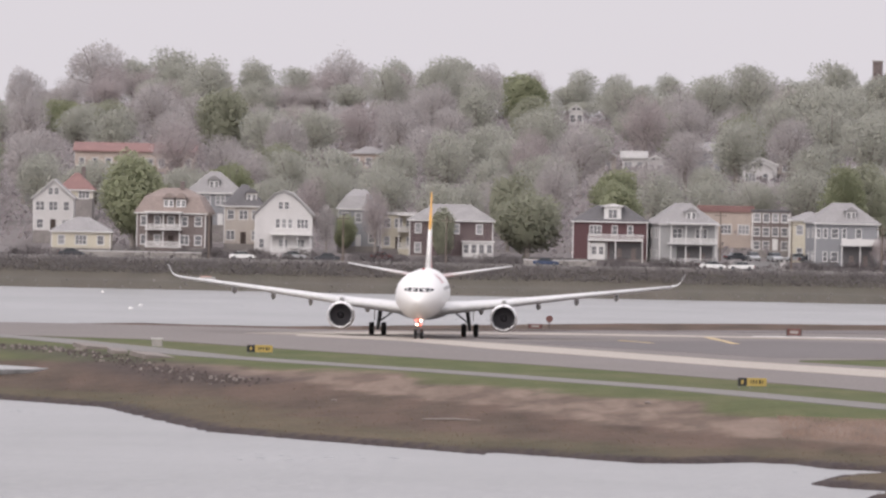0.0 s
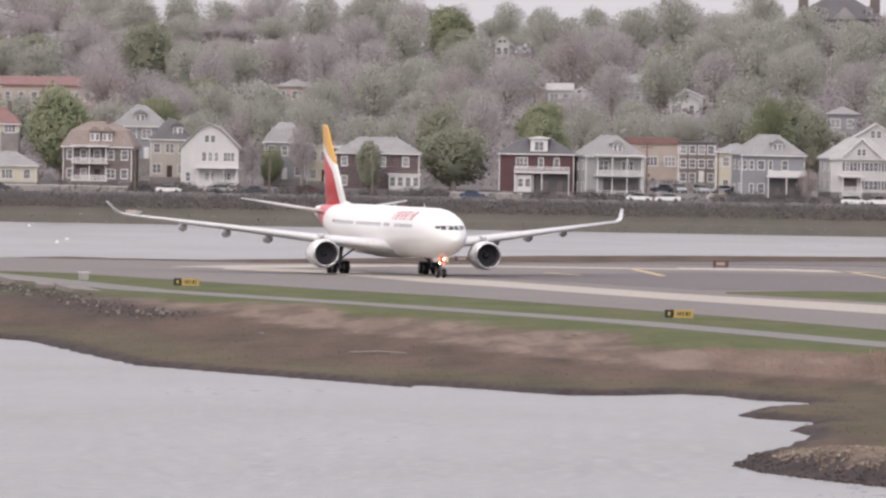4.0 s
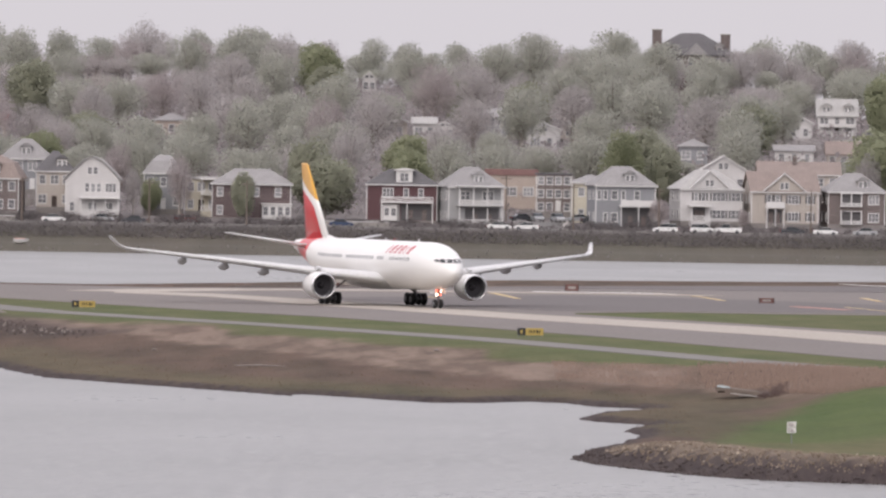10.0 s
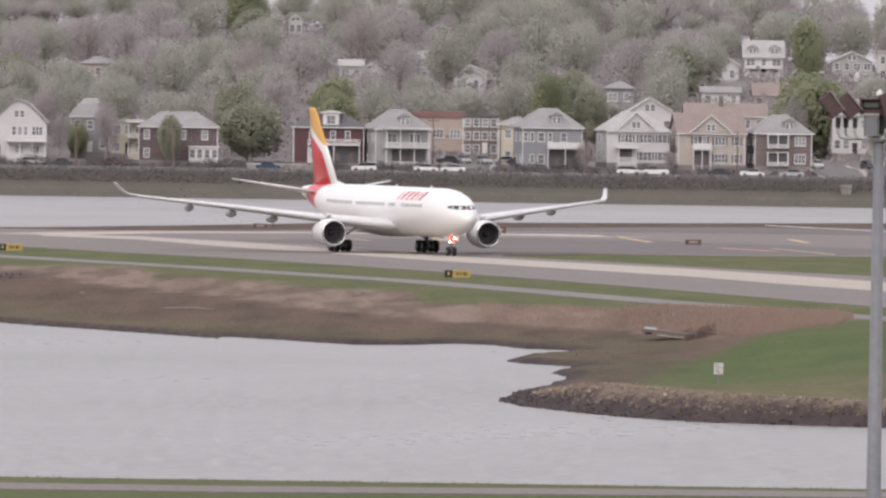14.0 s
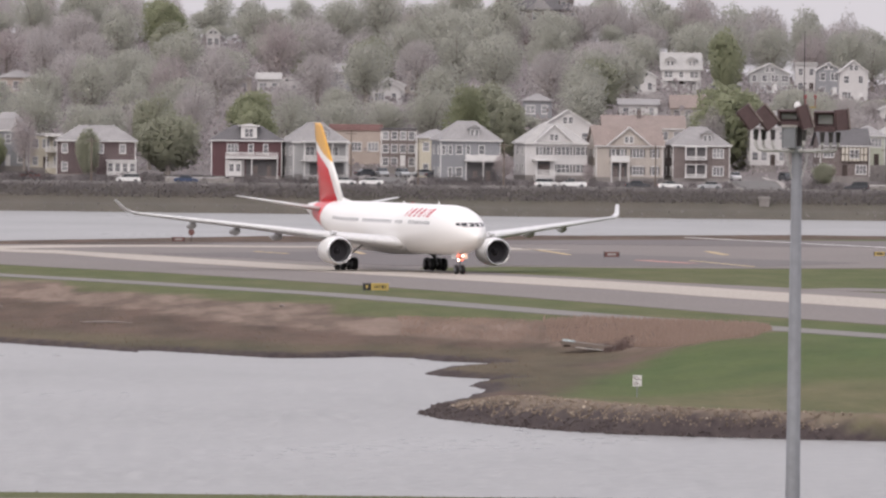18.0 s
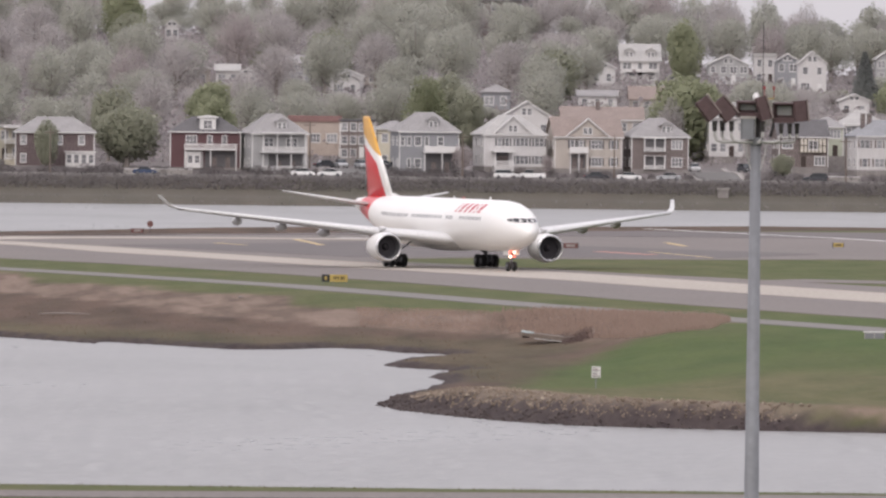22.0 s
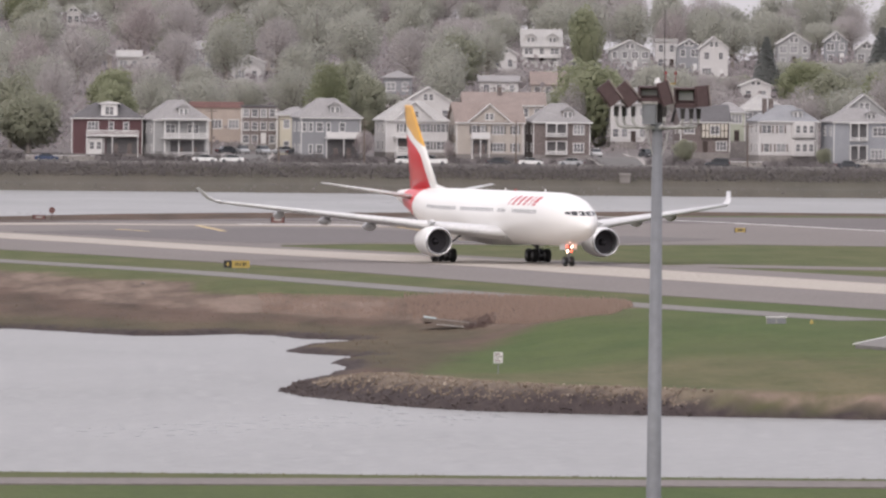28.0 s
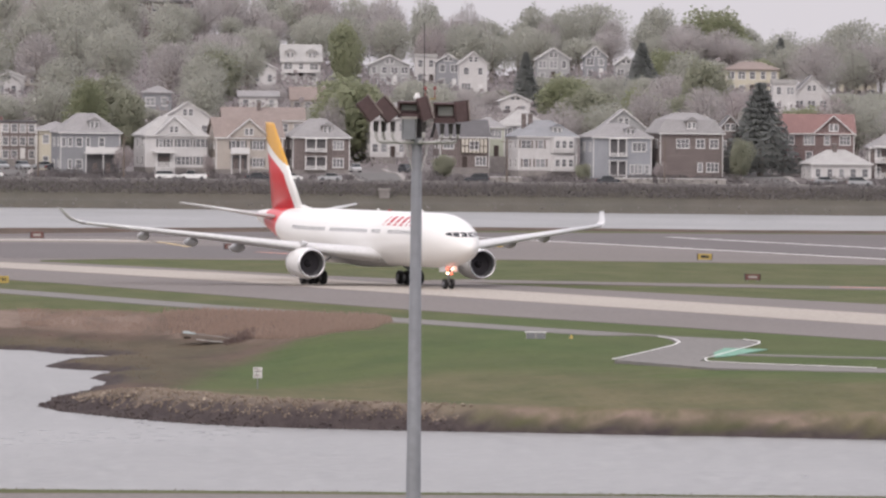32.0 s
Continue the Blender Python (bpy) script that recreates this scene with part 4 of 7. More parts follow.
def house(name, x, y, z, w, eave, ridge, kind, wall, roof, floors=2, cols=3, label="", rz=0.0, d=9.5, group="houses along the shore road", dormers=(), porch=None,
          chimney=(), sunroom=None, balcony=None, bay=None, bigdormer=None, stairs=None, frontgable=None, timbered=None, side=True, trim=True, shutters=None, recess=None, panes=None, shade_panel=None):
    sn, cs = abs(math.sin(radians(rz))), math.cos(radians(rz))
    wide = (w - d * sn) / cs
    x += (1 if rz > 0 else -1) * d * sn / 2
    h = thing(name, label, "house", pose(x, y, z, 0, 0, rz), group)
    w = wide
    low = min(height_at(x - w / 2, y), height_at(x + w / 2, y), height_at(x, y + d)) - z - 0.4
    part("foundation", Shape().box(-w / 2 - 0.05, w / 2 + 0.05, -0.05, d + 0.05, min(low, -0.6), 0.55), STONE, h, "grey stone foundation")
    part("wall", Shape().box(-w / 2, w / 2, 0, d, 0.55, eave), wall, h)
    if kind in ("gable", "gambrel", "gableside"):
        part("gable", gable_wall(kind, w, d, eave + 0.002, ridge), wall, h)
    if kind in ("gable",):
        rake_boards(h, -w / 2 - 0.4, w / 2 + 0.4, -0.47, eave - 0.1, ridge)
    part("roof", roof_shape(kind, w, d, eave, ridge), roof, h)
    if trim and kind in ("hip", "mansard", "gableside"):
        part("eaves_board", Shape().box(-w / 2 - 0.48, w / 2 + 0.48, -0.50, -0.44, eave - 0.24, eave - 0.02), WHITE_TRIM, h, "white eaves board")
    if trim:
        for sx in (-1, 1):
            part("corner_board", Shape().box(sx * w / 2 - 0.09, sx * w / 2 + 0.09, -0.03, 0.12, 0.6, eave - 0.25), WHITE_TRIM, h, "white corner board")
    fh = eave / floors
    rnd = random.Random(int(x * 10) + int(y))
    for fl in range(floors):
        zc = fl * fh + fh * 0.56
        for level, f, ww in panes or ():
            if level == fl:
                win = window(h, -w / 2 + w * f, -0.01, zc, ww, min(1.55, fh * 0.55), pale=rnd.random() < 0.2)
                if shutters:
                    for sx in (-1, 1):
                        part("shutter", Shape().box(sx * (ww / 2 + 0.32) - 0.19, sx * (ww / 2 + 0.32) + 0.19, -0.06, 0.02, -min(1.55, fh * 0.55) / 2, min(1.55, fh * 0.55) / 2), shutters, win, "dark slatted shutter")
        for c in range(0 if panes else cols):
            xc = -w / 2 + w * (c + 0.5) / cols
            f = (c + 0.5) / cols
            if (sunroom and fl == 0 and sunroom[0] < f < sunroom[1]) or (bay and bay[0] < f < bay[1]) or (recess and recess[0] < f < recess[1]) or (timbered and fl == floors - 1 and timbered[0] < f < timbered[1]):
                continue
            if fl == 0 and c == cols // 2 and floors > 1:
                part("door", Shape().box(xc - 0.5, xc + 0.5, -0.06, 0.03, 0.55, 2.65, 0.02), rnd.choice((WHITE_TRIM, DARK_TIMBER)), h, "panelled front door")
                continue
            ww = min(rnd.choice((0.95, 1.1, 1.9)), w / cols * 0.62)
            win = window(h, xc, -0.01, zc, ww, min(1.55, fh * 0.55), pale=rnd.random() < 0.35)
            if shutters:
                for sx in (-1, 1):
                    part("shutter", Shape().box(sx * (ww / 2 + 0.32) - 0.19, sx * (ww / 2 + 0.32) + 0.19, -0.06, 0.02, -min(1.55, fh * 0.55) / 2, min(1.55, fh * 0.55) / 2), shutters, win, "dark slatted shutter")
        if side:
            for yc in (d * 0.25, d * 0.68):
                window(h, -w / 2 - 0.01, yc, zc, 0.9, min(1.5, fh * 0.5), -90, rnd.random() < 0.3)
    if kind in ("gable", "gambrel"):
        for dx in (-0.55, 0.55):
            window(h, dx, -0.01, eave + (ridge - eave) * 0.38, 0.75, min(1.2, (ridge - eave) * 0.4))
    for f in chimney:
        cx = -w / 2 + w * f
        ch = part("chimney", Shape().box(cx - 0.4, cx + 0.4, d * 0.35, d * 0.35 + 0.8, eave - 0.5, ridge + 1.1, 0.03), CHIMNEY_BRICK, h, "brick chimney")
        part("chimney_cap", Shape().box(cx - 0.48, cx + 0.48, d * 0.35 - 0.08, d * 0.35 + 0.88, ridge + 1.1, ridge + 1.25, 0.03), CONCRETE, ch, "concrete cap")
    rise = ridge - eave
    for f in dormers:
        dx = -w / 2 + w * f
        z0 = eave + rise * 0.2
        fy = 0.1 if kind == "mansard" else 0.85
        dm = part("dormer", Shape().box(dx - 0.95, dx + 0.95, fy, 4.2, z0 - 0.3, z0 + rise * 0.42), wall, h, "roof dormer")
        s = Shape()
        top = z0 + rise * 0.42
        s.loft([[Vector((dx + a, yy, b)) for a, b in ((-1.25, top - 0.08), (1.25, top - 0.08), (1.0, top + 0.12), (0.3, top + rise * 0.17), (-0.3, top + rise * 0.17), (-1.0, top + 0.12))] for yy in (4.4, fy - 0.3)])
        part("dormer_roof", s, roof, dm)
        for a in (-0.45, 0.45):
            window(dm, dx + a, fy - 0.01, z0 + rise * 0.18, 0.6, min(1.0, rise * 0.3))
    if bigdormer:
        dx = -w / 2 + w * bigdormer
        dm = part("dormer", Shape().box(dx - 1.55, dx + 1.55, 0.2, 5.0, eave - 0.1, ridge - 0.35), WHITE_TRIM, h, "white gabled dormer")
        s = Shape()
        s.loft([[Vector((dx + a, yy, b)) for a, b in ((-2.1, ridge - 0.28), (2.1, ridge - 0.28), (2.1, ridge - 0.12), (0, ridge + 0.28), (-2.1, ridge - 0.12))] for yy in (5.2, -0.15)])
        part("dormer_roof", s, WHITE_TRIM, dm, "white dormer roof edge")
        window(dm, dx, 0.19, (eave + ridge) / 2 - 0.1, 1.5, 1.5)
    if frontgable:
        x0, x1 = -w / 2 + w * frontgable[0], -w / 2 + w * frontgable[1]
        apex = ridge - 0.2
        mid = (x0 + x1) / 2
        g = part("front_gable", Shape().loft([[Vector((a, yy, b)) for a, b in ((x0, eave - 0.02), (x1, eave - 0.02), (mid, apex - 0.1))] for yy in (d * 0.5, -0.25)]), wall, h, "front gable")
        line = [(x0 - 0.4, eave - 0.2), (mid, apex), (x1 + 0.4, eave - 0.2)]
        prof = [(a, b + 0.16) for a, b in line] + [(a, b - 0.06) for a, b in line[::-1]]
        part("gable_roof", Shape().loft([[Vector((a, yy, b)) for a, b in prof] for yy in (d * 0.5, -0.6)]), roof, g)
        rake_boards(g, x0 - 0.4, x1 + 0.4, -0.62, eave - 0.18, apex)
        for a in (-0.45, 0.45):
            window(g, mid + a, -0.26, eave + (apex - eave) * 0.32, 0.65, 1.1)
    if porch:
        x0, x1, levels = -w / 2 + w * porch[0], -w / 2 + w * porch[1], porch[2]
        dep = 2.0
        p = part("porch", Shape().box(x0, x1, -dep, -0.02, min(low, -0.4), 0.5), WHITE_TRIM if porch[3] == "WHITE" else wall, h, "porch base")
        n = max(2, int(round((x1 - x0) / 2.6)) + 1)
        for lv in range(levels):
            za, zb = (0.5 if lv == 0 else lv * fh + 0.25), (lv + 1) * fh - 0.05
            part("deck", Shape().box(x0 - 0.1, x1 + 0.1, -dep - 0.1, -0.02, za, za + 0.16), WHITE_TRIM, p, "white porch deck")
            for i in range(n):
                cx = x0 + 0.15 + (x1 - x0 - 0.3) * i / (n - 1)
                part("column", Shape().tube([(cx, -dep + 0.1, za + 0.16), (cx, -dep + 0.1, zb)], [0.13, 0.1], 8), WHITE_TRIM, p, "white porch column")
            railing(p, x0, x1, -dep + 0.1, za + 0.16)
        top = levels * fh
        part("porch_roof", Shape().box(x0 - 0.25, x1 + 0.25, -dep - 0.3, -0.02, top - 0.05, top + 0.22, 0.05), WHITE_TRIM, p, "flat white porch roof")
    if balcony:
        x0, x1 = -w / 2 + w * balcony[0], -w / 2 + w * balcony[1]
        zb = fh + 0.15
        b = part("balcony", Shape().box(x0, x1, -1.7, -0.02, zb, zb + 0.28, 0.03), WHITE_TRIM, h, "white balcony deck")
        if len(balcony) > 2:
            part("parapet", Shape().box(x0, x1, -1.7, -1.6, zb + 0.28, zb + 1.25, 0.02), WHITE_TRIM, b, "solid white balcony front")
        else:
            railing(b, x0 + 0.05, x1 - 0.05, -1.6, zb + 0.26)
        for px in (x0 + 0.15, (x0 + x1) / 2, x1 - 0.15):
            part("post", Shape().box(px - 0.09, px + 0.09, -1.62, -1.46, -0.4, zb), WHITE_TRIM, b, "white balcony post")
    if bay:
        x0, x1 = -w / 2 + w * bay[0], -w / 2 + w * bay[1]
        for fl in range(1 if balcony else floors):
            z0, z1 = fl * fh + 0.45, (fl + 1) * fh - 0.15
            b = part("bay", Shape().prism([(x0, -0.02), (x0 + 0.5, -0.9), (x1 - 0.5, -0.9), (x1, -0.02)], z0, z1), WHITE_TRIM if balcony else wall, h, "projecting bay")
            nb = max(2, int((x1 - x0 - 1.0) / 1.1))
            for i in range(nb):
                window(b, x0 + 0.5 + (x1 - x0 - 1.0) * (i + 0.5) / nb, -0.91, (z0 + z1) / 2 + 0.1, 0.8, 1.35)
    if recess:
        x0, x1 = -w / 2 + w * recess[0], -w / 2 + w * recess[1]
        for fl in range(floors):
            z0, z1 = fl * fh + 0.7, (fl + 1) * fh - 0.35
            # The wall stays flat; a dark panel paints the shade of a recess.
            b = part("recessed_porch", Shape().box(x0, x1, -0.03, 0.02, z0, z1), ROOF_DARK, h, "flat dark panel painted as porch shade")
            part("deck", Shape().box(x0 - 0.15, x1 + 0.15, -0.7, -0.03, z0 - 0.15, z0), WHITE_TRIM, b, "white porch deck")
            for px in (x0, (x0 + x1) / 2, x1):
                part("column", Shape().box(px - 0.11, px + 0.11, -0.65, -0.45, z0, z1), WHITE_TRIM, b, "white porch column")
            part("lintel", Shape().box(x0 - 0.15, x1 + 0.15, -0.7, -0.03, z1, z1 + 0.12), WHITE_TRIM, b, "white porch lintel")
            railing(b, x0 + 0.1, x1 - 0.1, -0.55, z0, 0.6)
    if shade_panel:
        x0, x1 = -w / 2 + w * shade_panel[0], -w / 2 + w * shade_panel[1]
        # Shade below the balcony, painted as a dark panel on the wall.
        v = part("shaded_porch", Shape().box(x0, x1, -0.05, 0.02, 0.6, fh - 0.1), ROOF_DARK, h, "flat dark panel painted as shade under the balcony")
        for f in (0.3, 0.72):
            part("door", Shape().box(x0 + (x1 - x0) * f - 0.45, x0 + (x1 - x0) * f + 0.45, -0.1, -0.05, 0.6, 2.6), BRICK_BROWN, v, "brown porch door")
    if sunroom:
        x0, x1 = -w / 2 + w * sunroom[0], -w / 2 + w * sunroom[1] + 0.2
        b = part("sunroom", Shape().box(x0, x1, -2.2, -0.02, -0.6, 3.1, 0.04), WHITE_TRIM, h, "white glazed sunroom")
        part("sunroom_roof", Shape().box(x0 - 0.25, x1 + 0.25, -2.45, -0.02, 3.1, 3.35, 0.05), WHITE_TRIM, b, "flat sunroom roof")
        for i in range(4):
            window(b, x0 + (x1 - x0) * (i + 0.5) / 4, -2.21, 1.9, 0.85, 1.5)
    if timbered:
        x0, x1 = -w / 2 + w * timbered[0], -w / 2 + w * timbered[1]
        z0, z1 = eave - 3.1, eave - 0.3
        b = part("timbered_panel", Shape().box(x0, x1, -0.35, -0.01, z0, z1), CREAM_RENDER, h, "cream half-timbered upper storey")
        for i in range(8):
            px = x0 + (x1 - x0) * i / 7
            part("timber", Shape().box(px - 0.09, px + 0.09, -0.41, -0.34, z0, z1), DARK_TIMBER, b, "dark timber post")
        for zz in (z0, (z0 + z1) / 2, z1):
            part("timber", Shape().box(x0, x1, -0.40, -0.34, zz - 0.09, zz + 0.09), DARK_TIMBER, b, "dark timber rail")
        window(b, (x0 + x1) / 2, -0.36, (z0 + z1) / 2 + 0.1, 1.6, 1.5)
    if stairs is not None:
        x0 = -w / 2 + w * stairs
        s = Shape()
        for i in range(8):
            s.box(x0 - 0.8, x0 + 0.8, -2.3 - 0.3 * i, -2.0 - 0.3 * i, min(low, -0.6), 0.5 - 0.17 * i)
        st = part("steps", s, CONCRETE, h, "front steps")
        for sx in (-0.85, 0.85):
            part("handrail", Shape().tube([(x0 + sx, -2.1, 1.5), (x0 + sx, -4.6, 0.1)], 0.07, 6).tube([(x0 + sx, -4.6, 0.1), (x0 + sx, -4.6, -0.9)], 0.07, 6), WHITE_TRIM, st, "white handrail")
    return h


COLOUR_WORDS = {}
for mat, word in ((WHITE_SIDING, "white clapboard"), (GREY_SIDING, "slate grey shingled"), (PALE_GREY_SIDING, "pale grey shingled"), (BEIGE_SIDING, "beige clapboard"), (YELLOW_SIDING, "cream clapboard"), (PALE_BRICK, "pale brick"),
                  (ROOF_GREY, "grey"), (ROOF_PALE, "pale grey"), (ROOF_BROWN, "brown"), (ROOF_RED, "red"), (ROOF_DARK, "dark")):
    COLOUR_WORDS[mat.name] = word


def hill_house(name, x, y, z, w, eave, ridge, kind, wall, roof, floors=0, cols=0, **more):
    """A house among the trees of the hillside; its walls go down to the slope."""
    ground = height_at(x, y)
    drop = max(0.0, z - ground)
    say = f"{COLOUR_WORDS[wall.name]} house with {COLOUR_WORDS[roof.name]} {'flat' if kind == 'flat' else 'pitched'} roof on the hillside"
    ob = house(name, x, y, z - drop, w, eave + drop, ridge + drop, kind, wall, roof, floors or max(1, int(round((eave + drop) / 3.0))), cols or max(2, int(w / 2.2)),
                 say, 0.0, min(9.0, max(5.0, w)), "houses on the hillside", side=False, trim=False, **more)
    ob["sill"], ob["half"] = z, w / 2
    return ob


house("white_house", -102.9, 2312.0, 5.8, 7.2, 6.5, 9.9, 'gable', WHITE_SIDING, ROOF_GREY, floors=2, cols=3, label="white clapboard house with front gable, half hidden")
house("house", -100.3, 2345.0, 11.7, 6.1, 2.2, 5.3, 'hip', YELLOW_SIDING, ROOF_RED, floors=1, cols=2, chimney=(0.7,), label="cream house with red hip roof behind others")
house("bungalow", -96.1, 2276.0, 3.0, 10.6, 3.6, 6.1, 'hip', YELLOW_SIDING, ROOF_GREY, floors=1, cols=3, label="small cream bungalow with grey hip roof")
house("house", -79.6, 2282.0, 3.4, 13.4, 6.8, 11.3, 'mansard', BRICK_BROWN, ROOF_BROWN, floors=2, cols=5, dormers=(0.46, 0.64), porch=(0.15, 0.66, 2, "TRIM"), chimney=(0.62,), rz=-6, label="brown brick double house with mansard roof")
house("house", -73.8, 2322.0, 7.4, 10.0, 6.5, 10.4, 'hip', GREY_SIDING, ROOF_GREY, floors=2, cols=4, dormers=(0.5,), label="grey house with broad hip roof behind")
house("house", -67.2, 2288.0, 4.3, 6.9, 7.4, 11.3, 'hip', BEIGE_SIDING, ROOF_DARK, floors=2, cols=3, dormers=(0.7,), label="beige house with dark hip roof and dormer")
house("house", -59.7, 2280.0, 3.0, 10.2, 7.3, 11.6, 'gambrel', WHITE_SIDING, ROOF_PALE, floors=2, cols=4, porch=(0.28, 1.0, 1, "TRIM"), panes=((1, 0.4, 0.7), (1, 0.51, 0.7), (1, 0.62, 0.7), (1, 0.84, 1.9), (0, 0.12, 0.8), (0, 0.5, 1.6), (0, 0.8, 1.6)), label="white house with rounded front gable and porches")
house("house", -46.5, 2296.0, 4.2, 7.4, 7.4, 10.9, 'mansard', GREY_SIDING, ROOF_GREY, floors=2, cols=3, label="grey house with two-stage roof")
house("house", -39.1, 2290.0, 4.0, 6.1, 6.6, 7.1, 'flat', YELLOW_SIDING, ROOF_PALE, floors=2, cols=3, porch=(0.5, 1.0, 2, "TRIM"), label="cream flat-roofed house with side porch")
house("house", -29.4, 2284.0, 2.9, 15.0, 7.0, 9.9, 'hip', BRICK_MAROON, ROOF_GREY, floors=2, cols=4, sunroom=(0.64, 1.0), panes=((1, 0.1, 0.9), (0, 0.1, 0.9), (1, 0.56, 1.0), (1, 0.84, 1.0)), label="dark maroon brick house with hip roof and white sunroom")
house("house", -0.6, 2282.0, 2.9, 13.4, 7.4, 10.3, 'hip', RED_SIDING, ROOF_DARK, floors=2, cols=4, balcony=(0.2, 0.95), bay=(0.2, 0.47), bigdormer=0.53, panes=((1, 0.3, 1.9), (1, 0.56, 0.8), (1, 0.77, 0.8)), shade_panel=(0.49, 0.95), label="dark red house with white dormer and balcony")
house("house", 12.4, 2278.0, 2.3, 12.7, 7.8, 11.6, 'hip', PALE_GREY_SIDING, ROOF_GREY, floors=2, cols=3, dormers=(0.56,), porch=(0.14, 0.94, 2, "WHITE"), shade_panel=(0.3, 0.92), stairs=0.22, panes=((1, 0.3, 1.7), (1, 0.72, 2.0)), rz=14, label="pale grey house with white double porch")
house("long_building", 20.7, 2330.0, 5.1, 10.0, 7.1, 8.3, 'flat', PALE_BRICK, ROOF_RED, floors=1, cols=3, label="long pale brick building with red parapet")
house("apartment_block", 28.8, 2312.0, 4.9, 6.7, 7.6, 7.9, 'flat', BRICK_BROWN, ROOF_DARK, floors=3, cols=4, label="brown brick apartment block with flat roof")
house("house", 35.7, 2300.0, 2.9, 7.1, 8.3, 9.8, 'hip', YELLOW_SIDING, ROOF_GREY, floors=2, cols=2, label="cream house half hidden behind a grey one")
house("house", 41.3, 2280.0, 2.4, 13.0, 8.4, 12.1, 'hip', GREY_SIDING, ROOF_GREY, floors=2, cols=5, dormers=(0.58,), balcony=(0.39, 1.0, "solid"), panes=((1, 0.05, 0.6), (1, 0.16, 0.6), (1, 0.31, 1.1), (1, 0.46, 0.6), (1, 0.69, 0.9), (0, 0.16, 0.6), (0, 0.31, 1.1)), shade_panel=(0.42, 0.95), rz=10, label="slate grey house with white balcony and trim")
house("house", 57.6, 2284.0, 3.7, 13.7, 6.7, 10.4, 'hip', WHITE_SIDING, ROOF_PALE, floors=2, cols=4, frontgable=(0.15, 0.77), porch=(0.13, 0.45, 1, "TRIM"), panes=((1, 0.25, 0.7), (1, 0.37, 0.7), (1, 0.62, 2.4), (1, 0.9, 1.7), (0, 0.62, 2.4), (0, 0.9, 1.7)), shade_panel=(0.2, 0.4), rz=12, shutters=ROOF_DARK, label="white double house with front gable and bays")
house("house", 61.7, 2318.0, 8.8, 9.9, 4.7, 7.9, 'gable', WHITE_SIDING, ROOF_PALE, floors=1, cols=3, label="white house with broad front gable behind")
house("house", 72.0, 2284.0, 3.5, 14.1, 6.6, 10.3, 'gableside', BEIGE_SIDING, ROOF_BROWN, floors=2, cols=4, frontgable=(0.17, 0.8), balcony=(0.2, 0.48, "solid"), panes=((1, 0.26, 0.7), (1, 0.39, 0.7), (1, 0.625, 1.9), (1, 0.88, 0.9), (0, 0.625, 1.9), (0, 0.88, 0.9)), shade_panel=(0.22, 0.46), rz=8, shutters=ROOF_DARK, label="beige house with brown roof and front gable")
house("long_building", 76.8, 2330.0, 10.0, 15.7, 3.3, 5.7, 'gableside', BEIGE_SIDING, ROOF_BROWN, floors=1, cols=6, chimney=(0.45,), label="long beige house with brown roof behind")
house("house", 85.8, 2286.0, 3.5, 12.2, 6.8, 10.4, 'hip', BRICK_BROWN, ROOF_GREY, floors=2, cols=4, dormers=(0.62,), recess=(0.22, 0.58), panes=((1, 0.8, 1.9), (0, 0.8, 1.9)), rz=8, label="brown brick house with white corner porch")
house("house", 100.5, 2332.0, 5.8, 8.6, 8.2, 11.0, 'gableside', WHITE_SIDING, ROOF_GREY, floors=2, cols=4, rz=10, label="white house with grey roof behind the mast")
house("house", 113.7, 2290.0, 4.2, 10.4, 6.4, 9.6, 'gableside', BRICK_BROWN, ROOF_DARK, floors=2, cols=3, timbered=(0.42, 0.96), rz=6, label="half-timbered brick house with steep dark roof")
house("house", 119.5, 2306.0, 6.3, 6.3, 6.2, 8.1, 'hip', GREEN_SIDING, ROOF_GREY, floors=2, cols=2, label="pale green house with grey roof")
house("house", 129.0, 2284.0, 3.8, 12.9, 7.1, 10.2, 'hip', WHITE_SIDING, ROOF_BLUE, floors=2, cols=4, dormers=(0.68,), chimney=(0.16, 0.27), bay=(0.55, 0.98), rz=10, shutters=BRICK_BROWN, label="white house with blue-grey hip roof and brick chimney")
house("house", 127.0, 2322.0, 9.8, 8.8, 3.1, 6.0, 'hip', GREY_SIDING, ROOF_PALE, floors=1, cols=3, label="grey house with pale roof behind")
house("house", 142.9, 2280.0, 2.4, 13.2, 8.5, 11.2, 'hip', BLUE_SIDING, ROOF_GREY, floors=2, cols=4, dormers=(0.66,), recess=(0.27, 0.56), panes=((1, 0.79, 2.6), (0, 0.74, 2.2), (0, 0.93, 0.8)), rz=12, label="pale blue-grey house with two recessed porches")
house("house", 145.6, 2304.0, 5.2, 8.8, 7.2, 10.9, 'gable', PALE_GREY_SIDING, ROOF_GREY, floors=2, cols=3, label="pale house with white-edged front gable behind")
house("house", 156.3, 2282.0, 2.7, 14.1, 9.1, 13.0, 'mansard', BRICK_BROWN, ROOF_GREY, floors=2, cols=4, panes=((1, 0.36, 2.3), (1, 0.64, 1.6), (1, 0.86, 1.6), (0, 0.64, 0.8), (0, 0.84, 2.2)), dormers=(0.5,), rz=12, label="brown brick house with flat mansard roof")
house("house", 166.0, 2300.0, 7.0, 5.5, 4.6, 8.1, 'gable', BRICK_BROWN, ROOF_DARK, floors=1, cols=2, label="brown house with white-edged front gable")
house("house", 183.5, 2306.0, 5.8, 13.9, 6.1, 9.7, 'gableside', BRICK_RED, ROOF_RED, floors=2, cols=4, frontgable=(0.45, 0.98), label="red brick house with red roof and gable")
